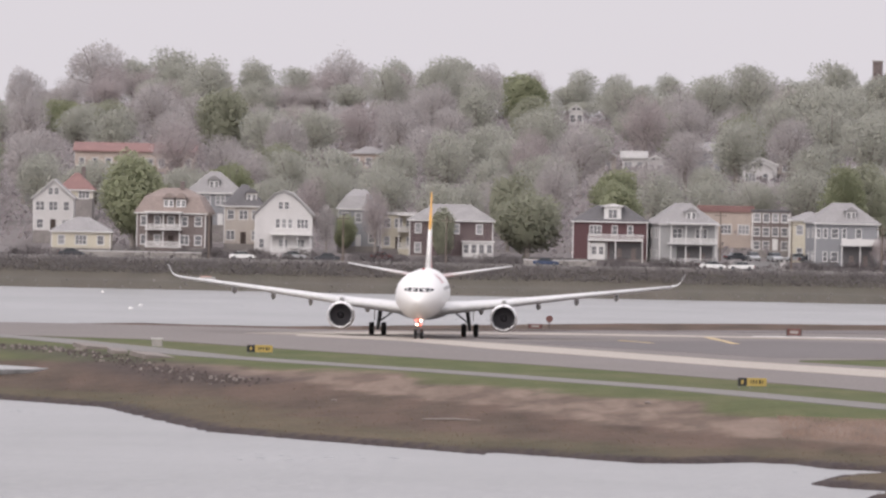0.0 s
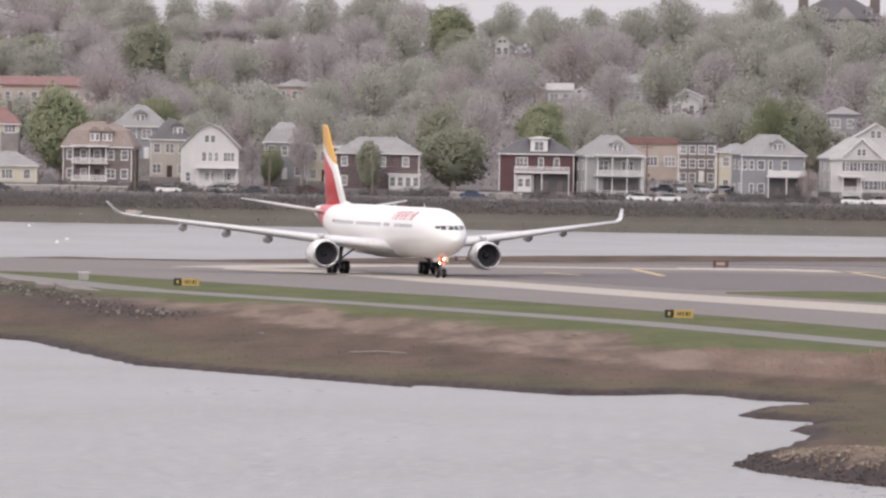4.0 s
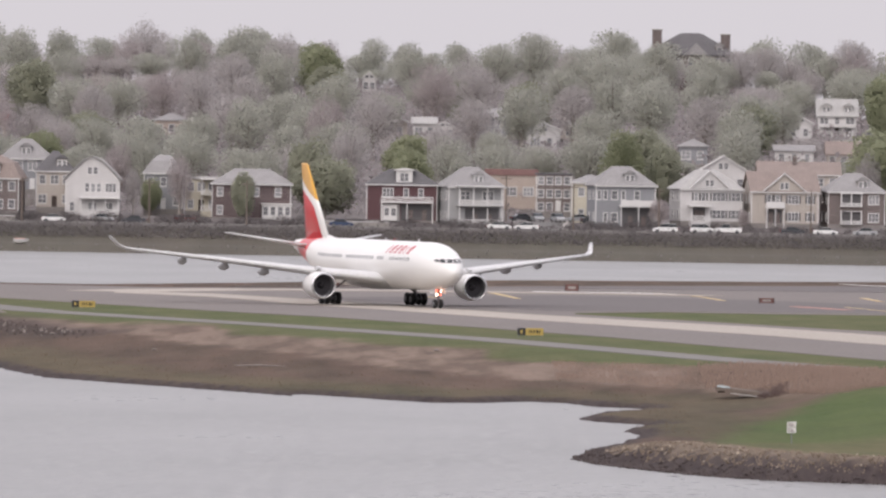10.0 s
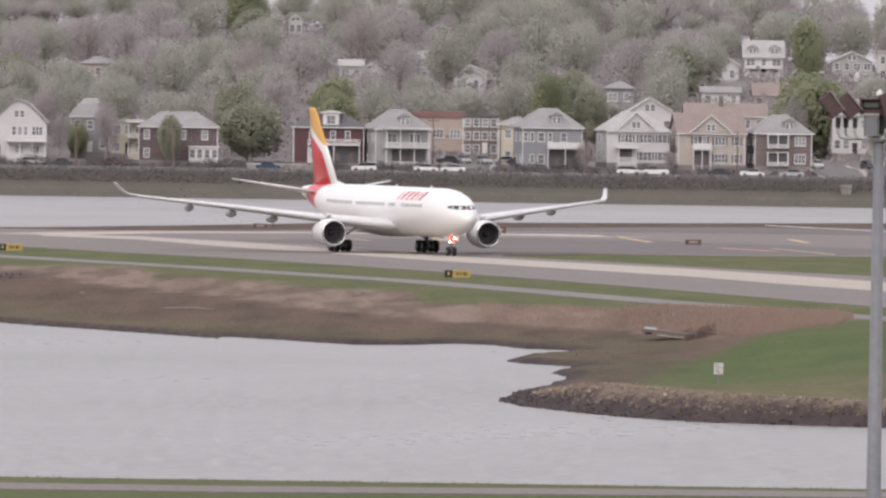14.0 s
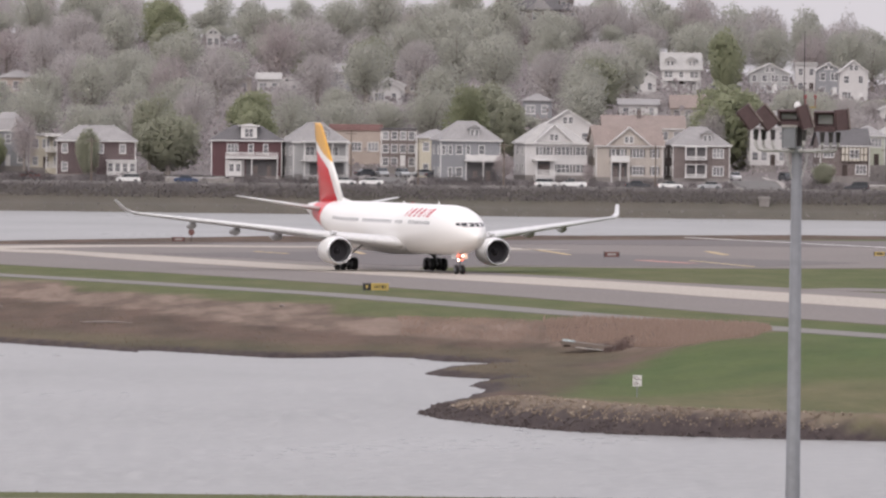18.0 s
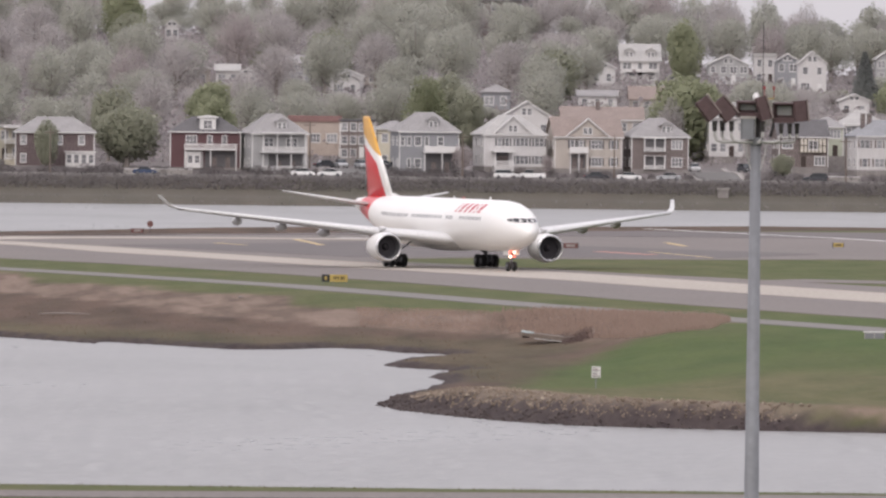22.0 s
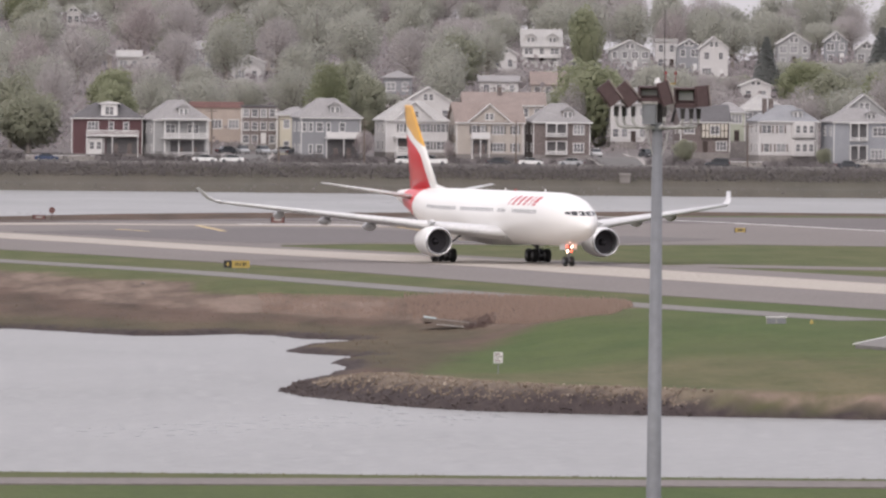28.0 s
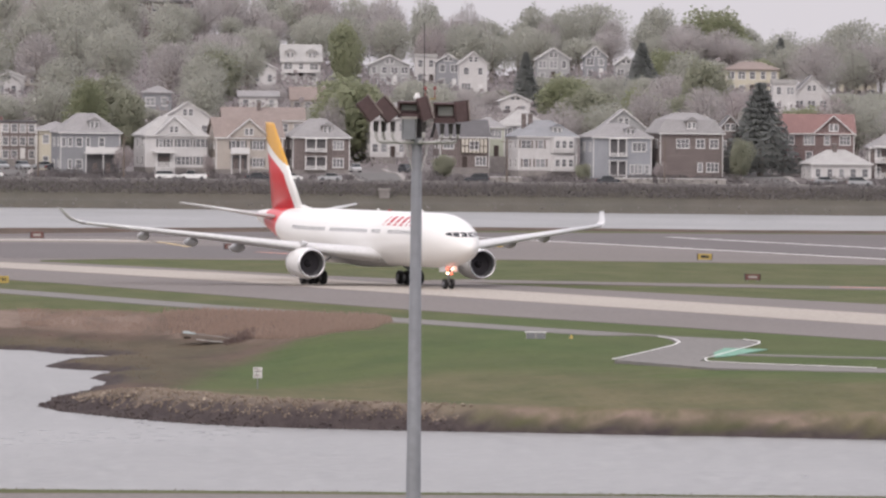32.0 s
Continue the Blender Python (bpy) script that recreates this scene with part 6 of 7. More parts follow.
def brush(name, boxes, density, size, material, label, seed, high=1.0, tall=1.0):
    """Low growth over patches of ground, as one mass."""
    r = np.random.RandomState(seed)
    pts = []
    for x0, x1, y0, y1 in boxes:
        n = int((x1 - x0) * (y1 - y0) * density)
        px, py = r.uniform(x0, x1, n), r.uniform(y0, y1, n)
        clump = 0.5 + 0.5 * wave(px, py, 3.1, seed)
        pz = height(px, py) + r.uniform(0, 1, n) * high * (0.25 + np.clip(clump, 0, 1.2))
        pts.append(np.stack([px, py, pz], 1))
    pts = np.concatenate(pts)
    me = scatter_mesh(name, pts, r.uniform(0.5, 1.3, len(pts)) * size, seed, material, tall, None, np.array([0, -0.35, 1.0]) + 0.25 * r.normal(size=(len(pts), 3)))
    return tagged(new(name, me), label, "undergrowth", kind="stuff")


brush("shore_hedge", [(-170, 250, 2236.5, 2246)], 14.0, 0.15, HEDGE, "dense dark scrub on the far bank", 3, 1.35)
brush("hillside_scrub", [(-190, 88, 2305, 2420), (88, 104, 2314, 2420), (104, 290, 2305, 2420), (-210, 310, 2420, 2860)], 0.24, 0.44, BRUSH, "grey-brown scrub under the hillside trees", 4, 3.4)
brush("garden_shrubs", [(-150, 92.5, 2266, 2273), (102, 230, 2266, 2273)], 3.0, 0.2, HEDGE, "low dark garden shrubs", 6, 1.3)


def reeds():
    r = np.random.RandomState(9)
    n = 260000
    px, py = r.uniform(10, 50, n), r.uniform(1000, 1180, n)
    keep = inside(px, py, REEDS) & (px > 14) & (0.45 + 0.55 * wave(px, py, 3.3, 7.0) > r.uniform(-0.2, 1.0, n))
    px, py = px[keep], py[keep]
    high = np.where(px > 27, 0.6, 0.3) * r.uniform(0.4, 1.1, len(px))
    pts = np.stack([px, py, height(px, py) + high * 0.5], 1)
    ways = np.stack([r.normal(0, 0.16, len(px)), r.normal(0, 0.16, len(px)), np.ones(len(px))], 1)
    me = scatter_mesh("reed_bed", pts, high * 0.5 * 0.12, 9, REED, 8.0, ways)
    tagged(new("reed_bed", me), "dry tan reeds standing in the marsh", "reeds", kind="stuff")
    n = 45000
    px, py = r.uniform(-80, 24, n), r.uniform(940, 1320, n)
    near = away(px, py, NEAR_SHORE)
    keep = inside(px, py, AIRFIELD) & (near > 0.8) & (near < 30) & ~inside(px, py, REEDS) & (wave(px, py, 2.2, 3.0) > r.uniform(-0.6, 0.8, n))
    px, py = px[keep], py[keep]
    high = r.uniform(0.05, 0.12, len(px))
    ways = np.stack([r.normal(0, 0.3, len(px)), r.normal(0, 0.3, len(px)), np.ones(len(px))], 1)
    me = scatter_mesh("marsh_grass", np.stack([px, py, height(px, py) + high * 0.4], 1), high * 0.5, 12, TUFT, 1.6, ways)
    tagged(new("marsh_grass", me), "brown and olive marsh grass tufts", "grass", kind="stuff")
    px = np.linspace(-40, 90, 2600) + r.normal(0, 0.4, 2600)
    py = 642.6 + r.normal(0, 0.8, 2600)
    keep = wave(px, py * 0, 3.0, 1.0) > r.uniform(-0.8, 0.7, 2600)
    px, py = px[keep], py[keep]
    ways = np.stack([r.normal(0, 0.3, len(px)), r.normal(0, 0.3, len(px)), np.ones(len(px))], 1)
    me = scatter_mesh("bank_grass", np.stack([px, py, height(px, py) + 0.1], 1), r.uniform(0.012, 0.03, len(px)), 13, TUFT, 1.6, ways)
    tagged(new("bank_grass", me), "rough grass along the near bank", "grass", kind="stuff")


reeds()
brush("bramble", [(31.2, 33.9, 1044, 1051)], 90.0, 0.045, TWIG_DARK, "dark reddish bramble beside the wreck", 17, 0.9)


# ---- the floodlight mast ----
LAMP_BROWN = worn("brown_floodlight_casing", (0.09, 0.056, 0.058), 0.6, amount=0.3)
# The glass has a pale base colour in place of its reflection.
LAMP_GLASS = glossy("floodlight_glass", (0.30, 0.30, 0.30), 0.25)
LAMP_RIM = worn("pale_floodlight_rim", (0.24, 0.20, 0.19), 0.6)
PIPE_PALE = worn("pale_galvanised_pipe", (0.42, 0.41, 0.40), 0.6, amount=0.2)
RED_LENS = glossy("red_obstruction_lens", (0.25, 0.05, 0.05), 0.2)
YELLOW_PAINT = worn("yellow_sign_paint", (0.45, 0.335, 0.1), 0.5)
BLACK_PAINT = worn("black_sign_paint", (0.03, 0.03, 0.03), 0.6)
RED_PAINT = worn("dark_red_sign_paint", (0.15, 0.07, 0.062), 0.6)


def side_lamp(parent, x, z, lean, w, thick, dep):
    """A deep floodlight turned away: its slanted ribbed casing, rim and neck."""
    case = part("floodlight", Shape().box(-thick / 2, thick / 2, -dep / 2, dep / 2, -w / 2, w / 2, 0.03), LAMP_BROWN, parent, "brown floodlight casing", m=pose(x, 0, z, 0, lean, 0))
    part("rim", Shape().box(thick / 2, thick / 2 + 0.03, -dep / 2 - 0.015, dep / 2 + 0.015, -w / 2 - 0.01, w / 2 + 0.01), LAMP_RIM, case, "paler glass rim")
    for k in range(4):
        zz = -w / 2 + w * (k + 0.5) / 4
        part("fin", Shape().box(-thick / 2 - 0.035, -thick / 2, -dep * 0.42, dep * 0.42, zz - 0.012, zz + 0.012), LAMP_BROWN, case, "cooling fin")
    return case


def open_lamp(parent, x, z, turn, w, h):
    """A floodlight seen from its glass: four visor boards round a recessed pane."""
    dep = 0.34
    case = part("floodlight", Shape().loft([[Vector((a * w / 2 * k, yy, b * h / 2 * k)) for a, b in ((-1, -1), (1, -1), (1, 1), (-1, 1))] for yy, k in ((dep, 0.55), (0.16, 0.95), (0.1, 1.0))]), LAMP_BROWN, parent, "brown floodlight casing", m=pose(x, 0, z, 6, 0, turn))
    part("glass", Shape().box(-w / 2 + 0.09, w / 2 - 0.07, 0.08, 0.098, -h / 2 + 0.14, h / 2 - 0.09), LAMP_GLASS, case, "floodlight glass coloured pale like a reflection")
    part("visor", Shape().box(-w / 2, w / 2, -0.12, 0.1, h / 2 - 0.03, h / 2).box(-w / 2, -w / 2 + 0.03, -0.12, 0.1, -h / 2, h / 2 - 0.03)
         .box(w / 2 - 0.03, w / 2, -0.12, 0.1, -h / 2, h / 2 - 0.03).box(-w / 2 + 0.03, w / 2 - 0.03, -0.12, 0.1, -h / 2, -h / 2 + 0.1), LAMP_BROWN, case, "brown visor")
    return case


def mast():
    t = thing("floodlight_mast", "tall grey steel mast with brown floodlights", "light mast", pose(11.46, 250, 0.06))
    z0 = height_at(11.46, 250) - 0.06
    part("pole", Shape().tube([(0, 0, z0 - 0.3), (0, 0, 8.0), (0, 0, 19.85)], [0.24, 0.185, 0.105], 20), STEEL, t, "tapered grey steel pole", True)
    part("base_plate", Shape().box(-0.45, 0.45, -0.45, 0.45, z0 - 0.05, z0 + 0.06, 0.05), STEEL, t, "steel base plate")
    part("control_box", Shape().box(-0.32, -0.03, -0.22, 0.02, 19.90, 20.33, 0.03), STEEL, t, "grey junction box")
    part("box_lid", Shape().box(-0.345, -0.01, -0.24, 0.04, 20.33, 20.38, 0.02), CONCRETE, t, "pale box lid")
    part("collar", Shape().tube([(0, 0, 19.78), (0, 0, 19.94)], [0.13, 0.15], 16), STEEL, t, "collar")
    part("pole_top", Shape().tube([(0.06, 0.1, 19.85), (0.06, 0.1, 20.62)], [0.07, 0.06], 10), DARK_METAL, t, "dark upper spigot")
    # curved pipe arms, each ending in the stirrup of one lamp
    for x, y, zt in ((-0.86, -0.05, 20.12), (-0.52, -0.2, 20.12), (-0.7, 0.15, 20.12), (0.13, -0.25, 20.12), (0.52, -0.2, 20.08), (0.71, 0.0, 20.08), (0.87, 0.15, 20.08)):
        side = 1 if x > 0 else -1
        reach = abs(x)
        part("bracket_arm", Shape().tube([(0.05 * side, y * 0.4, 19.84), (side * max(0.06, reach - 0.16), y, 19.84), (side * (reach - 0.05), y, 19.87), (x, y, 19.97), (x, y, zt)], 0.034, 8), PIPE_PALE, t, "curved pale pipe arm")
        part("stirrup", Shape().tube([(x, y, zt - 0.06), (x, y, zt + 0.1), (x, y, zt + 0.16)], [0.04, 0.05, 0.06], 8), DARK_METAL, t, "dark lamp stirrup")
    for side in (-1, 1):
        part("stay", Shape().tube([(side * 0.22, -0.1, 19.84), (side * 0.19, -0.12, 19.6), (side * 0.1, -0.08, 19.25)], 0.016, 6), PIPE_PALE, t, "pale stay pipe")
    # floodlights aimed apart; the head sits on the pole's top
    side_lamp(t, -1.02, 20.53, -38, 0.48, 0.31, 0.42)
    side_lamp(t, -0.66, 20.52, -41, 0.48, 0.33, 0.42)
    open_lamp(t, -0.17, 20.53, 4, 0.48, 0.34)
    side_lamp(t, 0.15, 20.55, -17, 0.50, 0.24, 0.36)
    open_lamp(t, 0.58, 20.47, -6, 0.46, 0.42)
    side_lamp(t, 0.93, 20.50, -6, 0.44, 0.28, 0.40)
    part("photocell", Shape().loft([[Vector((r * math.cos(a), r * math.sin(a), 20.72 + z)) for a in [2 * math.pi * k / 12 for k in range(12)]] for z, r in ((0, 0.075), (0.06, 0.08), (0.13, 0.05), (0.155, 0.015))]), WHITE_TRIM, t, "white photocell dome", True)
    part("crossbar", Shape().box(0.16, 0.38, -0.012, 0.012, 20.745, 20.77), YELLOW_PAINT, t, "yellow lamp crossbar")
    for x in (0.17, 0.37):
        part("obstruction_lamp", Shape().tube([(x, 0, 20.77), (x, 0, 20.94), (x, 0, 20.95), (x, 0, 21.02)], [0.01, 0.01, 0.032, 0.026], 8), RED_LENS, t, "red obstruction lamp")
    part("lightning_rod", Shape().tube([(0.14, 0.05, 20.5), (0.14, 0.05, 22.35)], [0.014, 0.008], 6), DARK_METAL, t, "thin lightning rod")


mast()


# ---- airfield signs and boxes ----
def guide_sign(x, y, label):
    """A yellow taxiway sign with a black end panel; its letters are plain bars."""
    t = thing("taxiway_sign", label, "sign", pose(x, y, height_at(x, y), 0, 0, 6), "taxiway signs")
    part("body", Shape().box(-1.32, -0.5, -0.12, 0.12, 0.22, 0.95, 0.03), BLACK_PAINT, t, "black location panel")
    part("body", Shape().box(-0.49, 1.32, -0.12, 0.12, 0.22, 0.95, 0.03), YELLOW_PAINT, t, "yellow direction panel")
    for px in (-1.2, -0.2, 1.2):
        part("leg", Shape().tube([(px, 0, -0.4), (px, 0, 0.22)], 0.05, 6), STEEL, t, "leg")
    for px, w, mat in ((-0.92, 0.22, YELLOW_PAINT), (-0.12, 0.1, BLACK_PAINT), (0.1, 0.14, BLACK_PAINT), (0.36, 0.12, BLACK_PAINT), (0.7, 0.2, BLACK_PAINT), (0.95, 0.1, BLACK_PAINT)):
        part("letter_bar", Shape().box(px - w / 2, px + w / 2, -0.135, -0.12, 0.42, 0.76), mat, t, "letter bar")


guide_sign(-36.2, 1352, "yellow and black taxiway guide sign on grass")
guide_sign(13.0, 1217, "yellow and black taxiway guide sign on grass")


def field_box(name, x, y, w, h, mat, label, turn=0.0, z=None):
    g = height_at(x, y) if z is None else z
    t = thing(name, label, "sign", pose(x, y, g, 0, 0, turn), "runway signs")
    part("panel", Shape().box(-w / 2, w / 2, -0.15, 0.15, 0.2, 0.2 + h, 0.04), mat, t)
    for px in (-w / 2 - 0.06, w / 2):
        part("end_frame", Shape().box(px, px + 0.06, -0.18, 0.18, 0.1, 0.26 + h), DARK_METAL, t, "dark end frame")
    part("letter_bar", Shape().box(-w * 0.3, w * 0.3, -0.165, -0.15, 0.2 + h * 0.3, 0.2 + h * 0.7), CONCRETE if mat is not YELLOW_PAINT else BLACK_PAINT, t, "letter bar")
    for px in (-w * 0.35, w * 0.35):
        part("leg", Shape().tube([(px, 0, -0.3), (px, 0, 0.2)], 0.05, 6), STEEL, t, "leg")


field_box("runway_sign", 22.0, 1562, 1.7, 0.8, RED_PAINT, "dark red runway sign on short legs", 4)
field_box("runway_sign", 45.0, 1480, 1.8, 0.6, RED_PAINT, "dark red runway sign on short legs", 8)
field_box("runway_sign", 95.0, 1281, 1.6, 0.62, RED_PAINT, "dark red runway sign on short legs", 5)
field_box("runway_sign", -9.3, 1577, 1.6, 0.55, RED_PAINT, "low dark red runway sign beside a marker", 5)
field_box("distance_sign", 100.0, 1426, 1.7, 0.7, YELLOW_PAINT, "yellow runway guide sign on short legs", 5)
field_box("distance_sign", 80.2, 1517, 1.3, 0.5, YELLOW_PAINT, "low yellow runway guide sign", 5)
marker = thing("runway_marker", "round dark red marker on a thin post", "sign", pose(-7.6, 1580, height_at(-7.6, 1580)))
part("post", Shape().tube([(0, 0, -0.3), (0, 0, 1.0)], 0.05, 6), DARK_METAL, marker, "thin post")
part("disc", Shape().tube([(0, -0.08, 1.35), (0, 0.08, 1.35)], [0.42, 0.42], 14), RED_PAINT, marker, "dark red disc")

notice = thing("notice_board", "white two-panel notice board on a thin post", "sign", pose(28.5, 872, height_at(28.5, 872)))
NZ = max(0.12, -0.63 - height_at(28.5, 872))
part("post", Shape().tube([(0, 0.05, -0.4), (0, 0.05, NZ + 0.8)], 0.045, 6), STEEL, notice, "thin steel post")
for z in (NZ, NZ + 0.42):
    pn = part("panel", Shape().box(-0.33, 0.33, -0.03, 0.01, z, z + 0.39, 0.02), WHITE_TRIM, notice, "white notice panel")
    for k in range(3):
        part("letter_bar", Shape().box(-0.26, 0.26 - 0.1 * k, -0.04, -0.03, z + 0.07 + 0.1 * k, z + 0.11 + 0.1 * k), RED_PAINT if k == 1 else BLACK_PAINT, pn, "letter bar")

cabinet = thing("electrical_cabinet", "pale grey low electrical cabinet beside the road", "cabinet", pose(55.2, 986, height_at(55.2, 986)))
part("body", Shape().box(-0.8, 0.8, -0.3, 0.3, -0.2, 0.5, 0.04), CONCRETE, cabinet, "pale grey housing")
part("lid", Shape().box(-0.88, 0.88, -0.36, 0.36, 0.5, 0.58, 0.04), WHITE_TRIM, cabinet, "pale lid")
for dx in (-0.4, 0.4):
    part("door", Shape().box(dx - 0.36, dx + 0.36, -0.32, -0.3, -0.1, 0.45), STEEL, cabinet, "steel door")
lampbox = thing("edge_light", "small yellow road edge light", "light", pose(58.2, 987, height_at(58.2, 987)))
part("base", Shape().tube([(0, 0, -0.2), (0, 0, 0.15)], [0.2, 0.16], 10), YELLOW_PAINT, lampbox, "yellow base")
part("lens", Shape().tube([(0, 0, 0.15), (0, 0, 0.32)], [0.12, 0.06], 10), YELLOW_PAINT, lampbox, "amber lens")


# ---- wreckage, slabs and stones on the marsh ----
FADED_BLUE = worn("faded_pale_blue_paint", (0.42, 0.48, 0.48), 0.7, amount=0.4)
float_ = thing("wrecked_float", "broken grey wooden float with pale drums", "wreck", pose(30.2, 1050, height_at(30.2, 1050) + 0.17, 0, 5, -20))
part("deck", Shape().box(-2.6, 2.2, -0.9, 0.9, 0.2, 0.5, 0.05), WOOD, float_, "weathered plank deck")
for px in (-2.3, -0.2, 1.3):
    part("beam", Shape().box(px - 0.1, px + 0.1, -1.0, 1.0, 0.0, 0.2), WOOD, float_, "timber beam")
part("drum", Shape().tube([(-2.4, -0.7, 0.5), (-1.3, -0.7, 0.46)], [0.19, 0.19], 12), FADED_BLUE, float_, "pale blue drum", True)
part("drum", Shape().tube([(1.7, -0.4, 0.25), (3.0, -0.5, 0.2)], [0.18, 0.18], 12), FADED_BLUE, float_, "pale blue drum", True)
part("plank", Shape().box(-1.0, 2.6, -1.3, -1.05, 0.05, 0.14), CONCRETE, float_, "pale loose plank")
SLAB = worn("stained_broken_concrete", (0.25, 0.22, 0.20), 0.95, amount=0.4)
for x, y, w, tilt, turn in ((-54.0, 1366, 3.4, 5, 24), (-46.2, 1324, 3.6, 6, 30), (-50.5, 1344, 1.8, 4, 10)):
    slab = Shape().box(-w / 2, w / 2, -1.8, 1.8, -0.25, 0.2, 0.3)
    solid("concrete_slab", slab, SLAB, "broken pale concrete slab tipped on the bank", "rubble", "broken slabs", m=pose(x, y, height_at(x, y) + 0.2, tilt, 4, turn))
hut = thing("utility_box", "small pale utility box on the grass edge", "cabinet", pose(-48.2, 1389, 0.05))
part("body", Shape().box(-0.55, 0.55, -0.4, 0.4, -0.2, 0.75, 0.05), CONCRETE, hut, "pale housing")
part("lid", Shape().box(-0.62, 0.62, -0.46, 0.46, 0.75, 0.84, 0.05), WHITE_TRIM, hut, "pale lid")
for x, y, w in ((-25.0, 1204, 0.5), (-13.5, 1140, 5.0), (3.3, 1160, 0.5)):
    solid("driftwood", Shape().tube([(-w / 2, 0, 0.12), (0, 0.15, 0.18), (w / 2, -0.1, 0.1)], [0.08, 0.11, 0.06], 8), SLAB, "bleached driftwood log on the marsh", "driftwood", "driftwood", m=pose(x, y, height_at(x, y)))

STONE_MAT = worn("brown_riprap_stone", (0.25, 0.20, 0.155), 0.95, grain=3.0, amount=0.3, tint=0.35)
SHORE_RUBBLE = worn("grey_brown_shore_rubble", (0.10, 0.082, 0.076), 0.95, grain=3.0, amount=0.4)
STONE_PALE = worn("pale_riprap_stone", (0.40, 0.34, 0.27), 0.95, grain=3.0, amount=0.4)
STONE_WET = worn("dark_weedy_wet_stone", (0.075, 0.058, 0.055), 0.7, grain=3.0, amount=0.4)
SEAWALL_STONE = worn("grey_sea_wall_stone", (0.22, 0.205, 0.195), 0.95, grain=2.0, amount=0.4, tint=0.5)


def stone_mesh(seed, material):
    bm = bmesh.new()
    bmesh.ops.create_icosphere(bm, subdivisions=1, radius=0.5)
    r = random.Random(seed)
    for vtx in bm.verts:
        vtx.co = Vector((vtx.co.x * 1.25, vtx.co.y, vtx.co.z * 0.8)) * r.uniform(0.72, 1.15)
    me = bpy.data.meshes.new("stone")
    bm.to_mesh(me)
    bm.free()
    me.materials.append(material)
    return me


STONES = [stone_mesh(k, STONE_MAT) for k in range(6)] + [stone_mesh(9, STONE_PALE)] + [stone_mesh(k, STONE_WET) for k in (12, 13, 14)]
riprap = thing("riprap_bank", "bank of tumbled brown boulders along the spit", "rocks")
r = random.Random(21)
made = 0
while made < 290:
    x, y = r.uniform(13.5, 42), r.uniform(822, 905)
    d = float(away(np.array([x]), np.array([y]), NEAR_SHORE)[0])
    if not inside(np.array([x]), np.array([y]), AIRFIELD)[0] or d > 6.5 or y > 900:
        continue
    k = r.uniform(0.2, 0.38)
    ob = part("stone", STONES[7 + r.randrange(3)] if d < 2.6 else (STONES[6] if r.random() < 0.22 else STONES[r.randrange(6)]), None, riprap)
    ob.matrix_basis = Matrix.LocRotScale((x, y, height_at(x, y) + 0.08 * k), Euler((r.uniform(0, 6), r.uniform(-0.4, 0.4), r.uniform(0, 6))), (k, k, k * r.uniform(0.7, 1.0)))
    made += 1


def rubble(name, label, n, pick, size, material, seed):
    """Stones past counting, joined."""
    r = random.Random(seed)
    base = [v.co.copy() for v in STONES[seed % 6].vertices]
    tri = [tuple(p.vertices) for p in STONES[seed % 6].polygons]
    s = Shape()
    for _ in range(n):
        x, y = pick(r)
        k = r.uniform(0.5, 1.0) * size
        m = Matrix.LocRotScale((x, y, height_at(x, y) + 0.05), Euler((r.uniform(0, 6), r.uniform(0, 6), r.uniform(0, 6))), (k, k, k * 0.8))
        s.add([m @ c for c in base], tri)
    solid(name, s, material, label, "rocks", kind="stuff")


spots = np.random.RandomState(8)
spot_x, spot_y = spots.uniform(12.5, 41, 60000), spots.uniform(818, 895, 60000)
keep = inside(spot_x, spot_y, AIRFIELD)
spot_x, spot_y = spot_x[keep], spot_y[keep]
spot_d = away(spot_x, spot_y, NEAR_SHORE[20:])
keep = spot_d < 8.0
BANK = list(zip(spot_x[keep].tolist(), spot_y[keep].tolist(), spot_d[keep].tolist()))


def bank_spot(r, near=2.2, far_off=8.0):
    """A spot on the stony bank of the spit, so far from the water."""
    while True:
        x, y, d = r.choice(BANK)
        if near < d < r.uniform(near + 0.5, far_off):
            return x, y


rubble("shore_stones", "small brown stones along the bank", 1300, bank_spot, 0.24, STONE_MAT, 3)
rubble("pale_shore_stones", "small pale stones along the bank", 60, bank_spot, 0.22, STONE_PALE, 4)
rubble("wet_shore_stones", "dark wet stones at the water's edge", 700, lambda r: bank_spot(r, 0.1, 3.0), 0.26, STONE_WET, 2)


def rubble_spot(r):
    u = r.random() * (len(RUBBLE_LINE) - 1)
    k = int(u)
    (x0, y0), (x1, y1) = RUBBLE_LINE[k], RUBBLE_LINE[k + 1]
    return x0 + (x1 - x0) * (u - k) + r.gauss(0, 0.9), y0 + (y1 - y0) * (u - k) + r.gauss(0, 3.0)


rubble("shore_rubble", "dark tumbled rubble along the edge of the marsh", 620, rubble_spot, 0.36, SHORE_RUBBLE, 6)
rubble("broken_concrete", "pale broken concrete among the shore rubble", 120, rubble_spot, 0.5, SLAB, 7)
pool = Shape()
pz = height_at(-57, 1310) + 0.04
pool.prism([(-75, 1352), (-63, 1340), (-57, 1322), (-55.4, 1311), (-57, 1300), (-61, 1295), (-78, 1312)], pz - 0.6, pz)
solid("tidal_pool", pool, WATER_MAT, "still tidal pool left on the marsh", "water", kind="structure")
rubble("far_beach_stones", "grey stones along the far waterline", 300, lambda r: (r.uniform(-125, 205), 2215 + 10 * r.random()), 0.5, SEAWALL_STONE, 5)


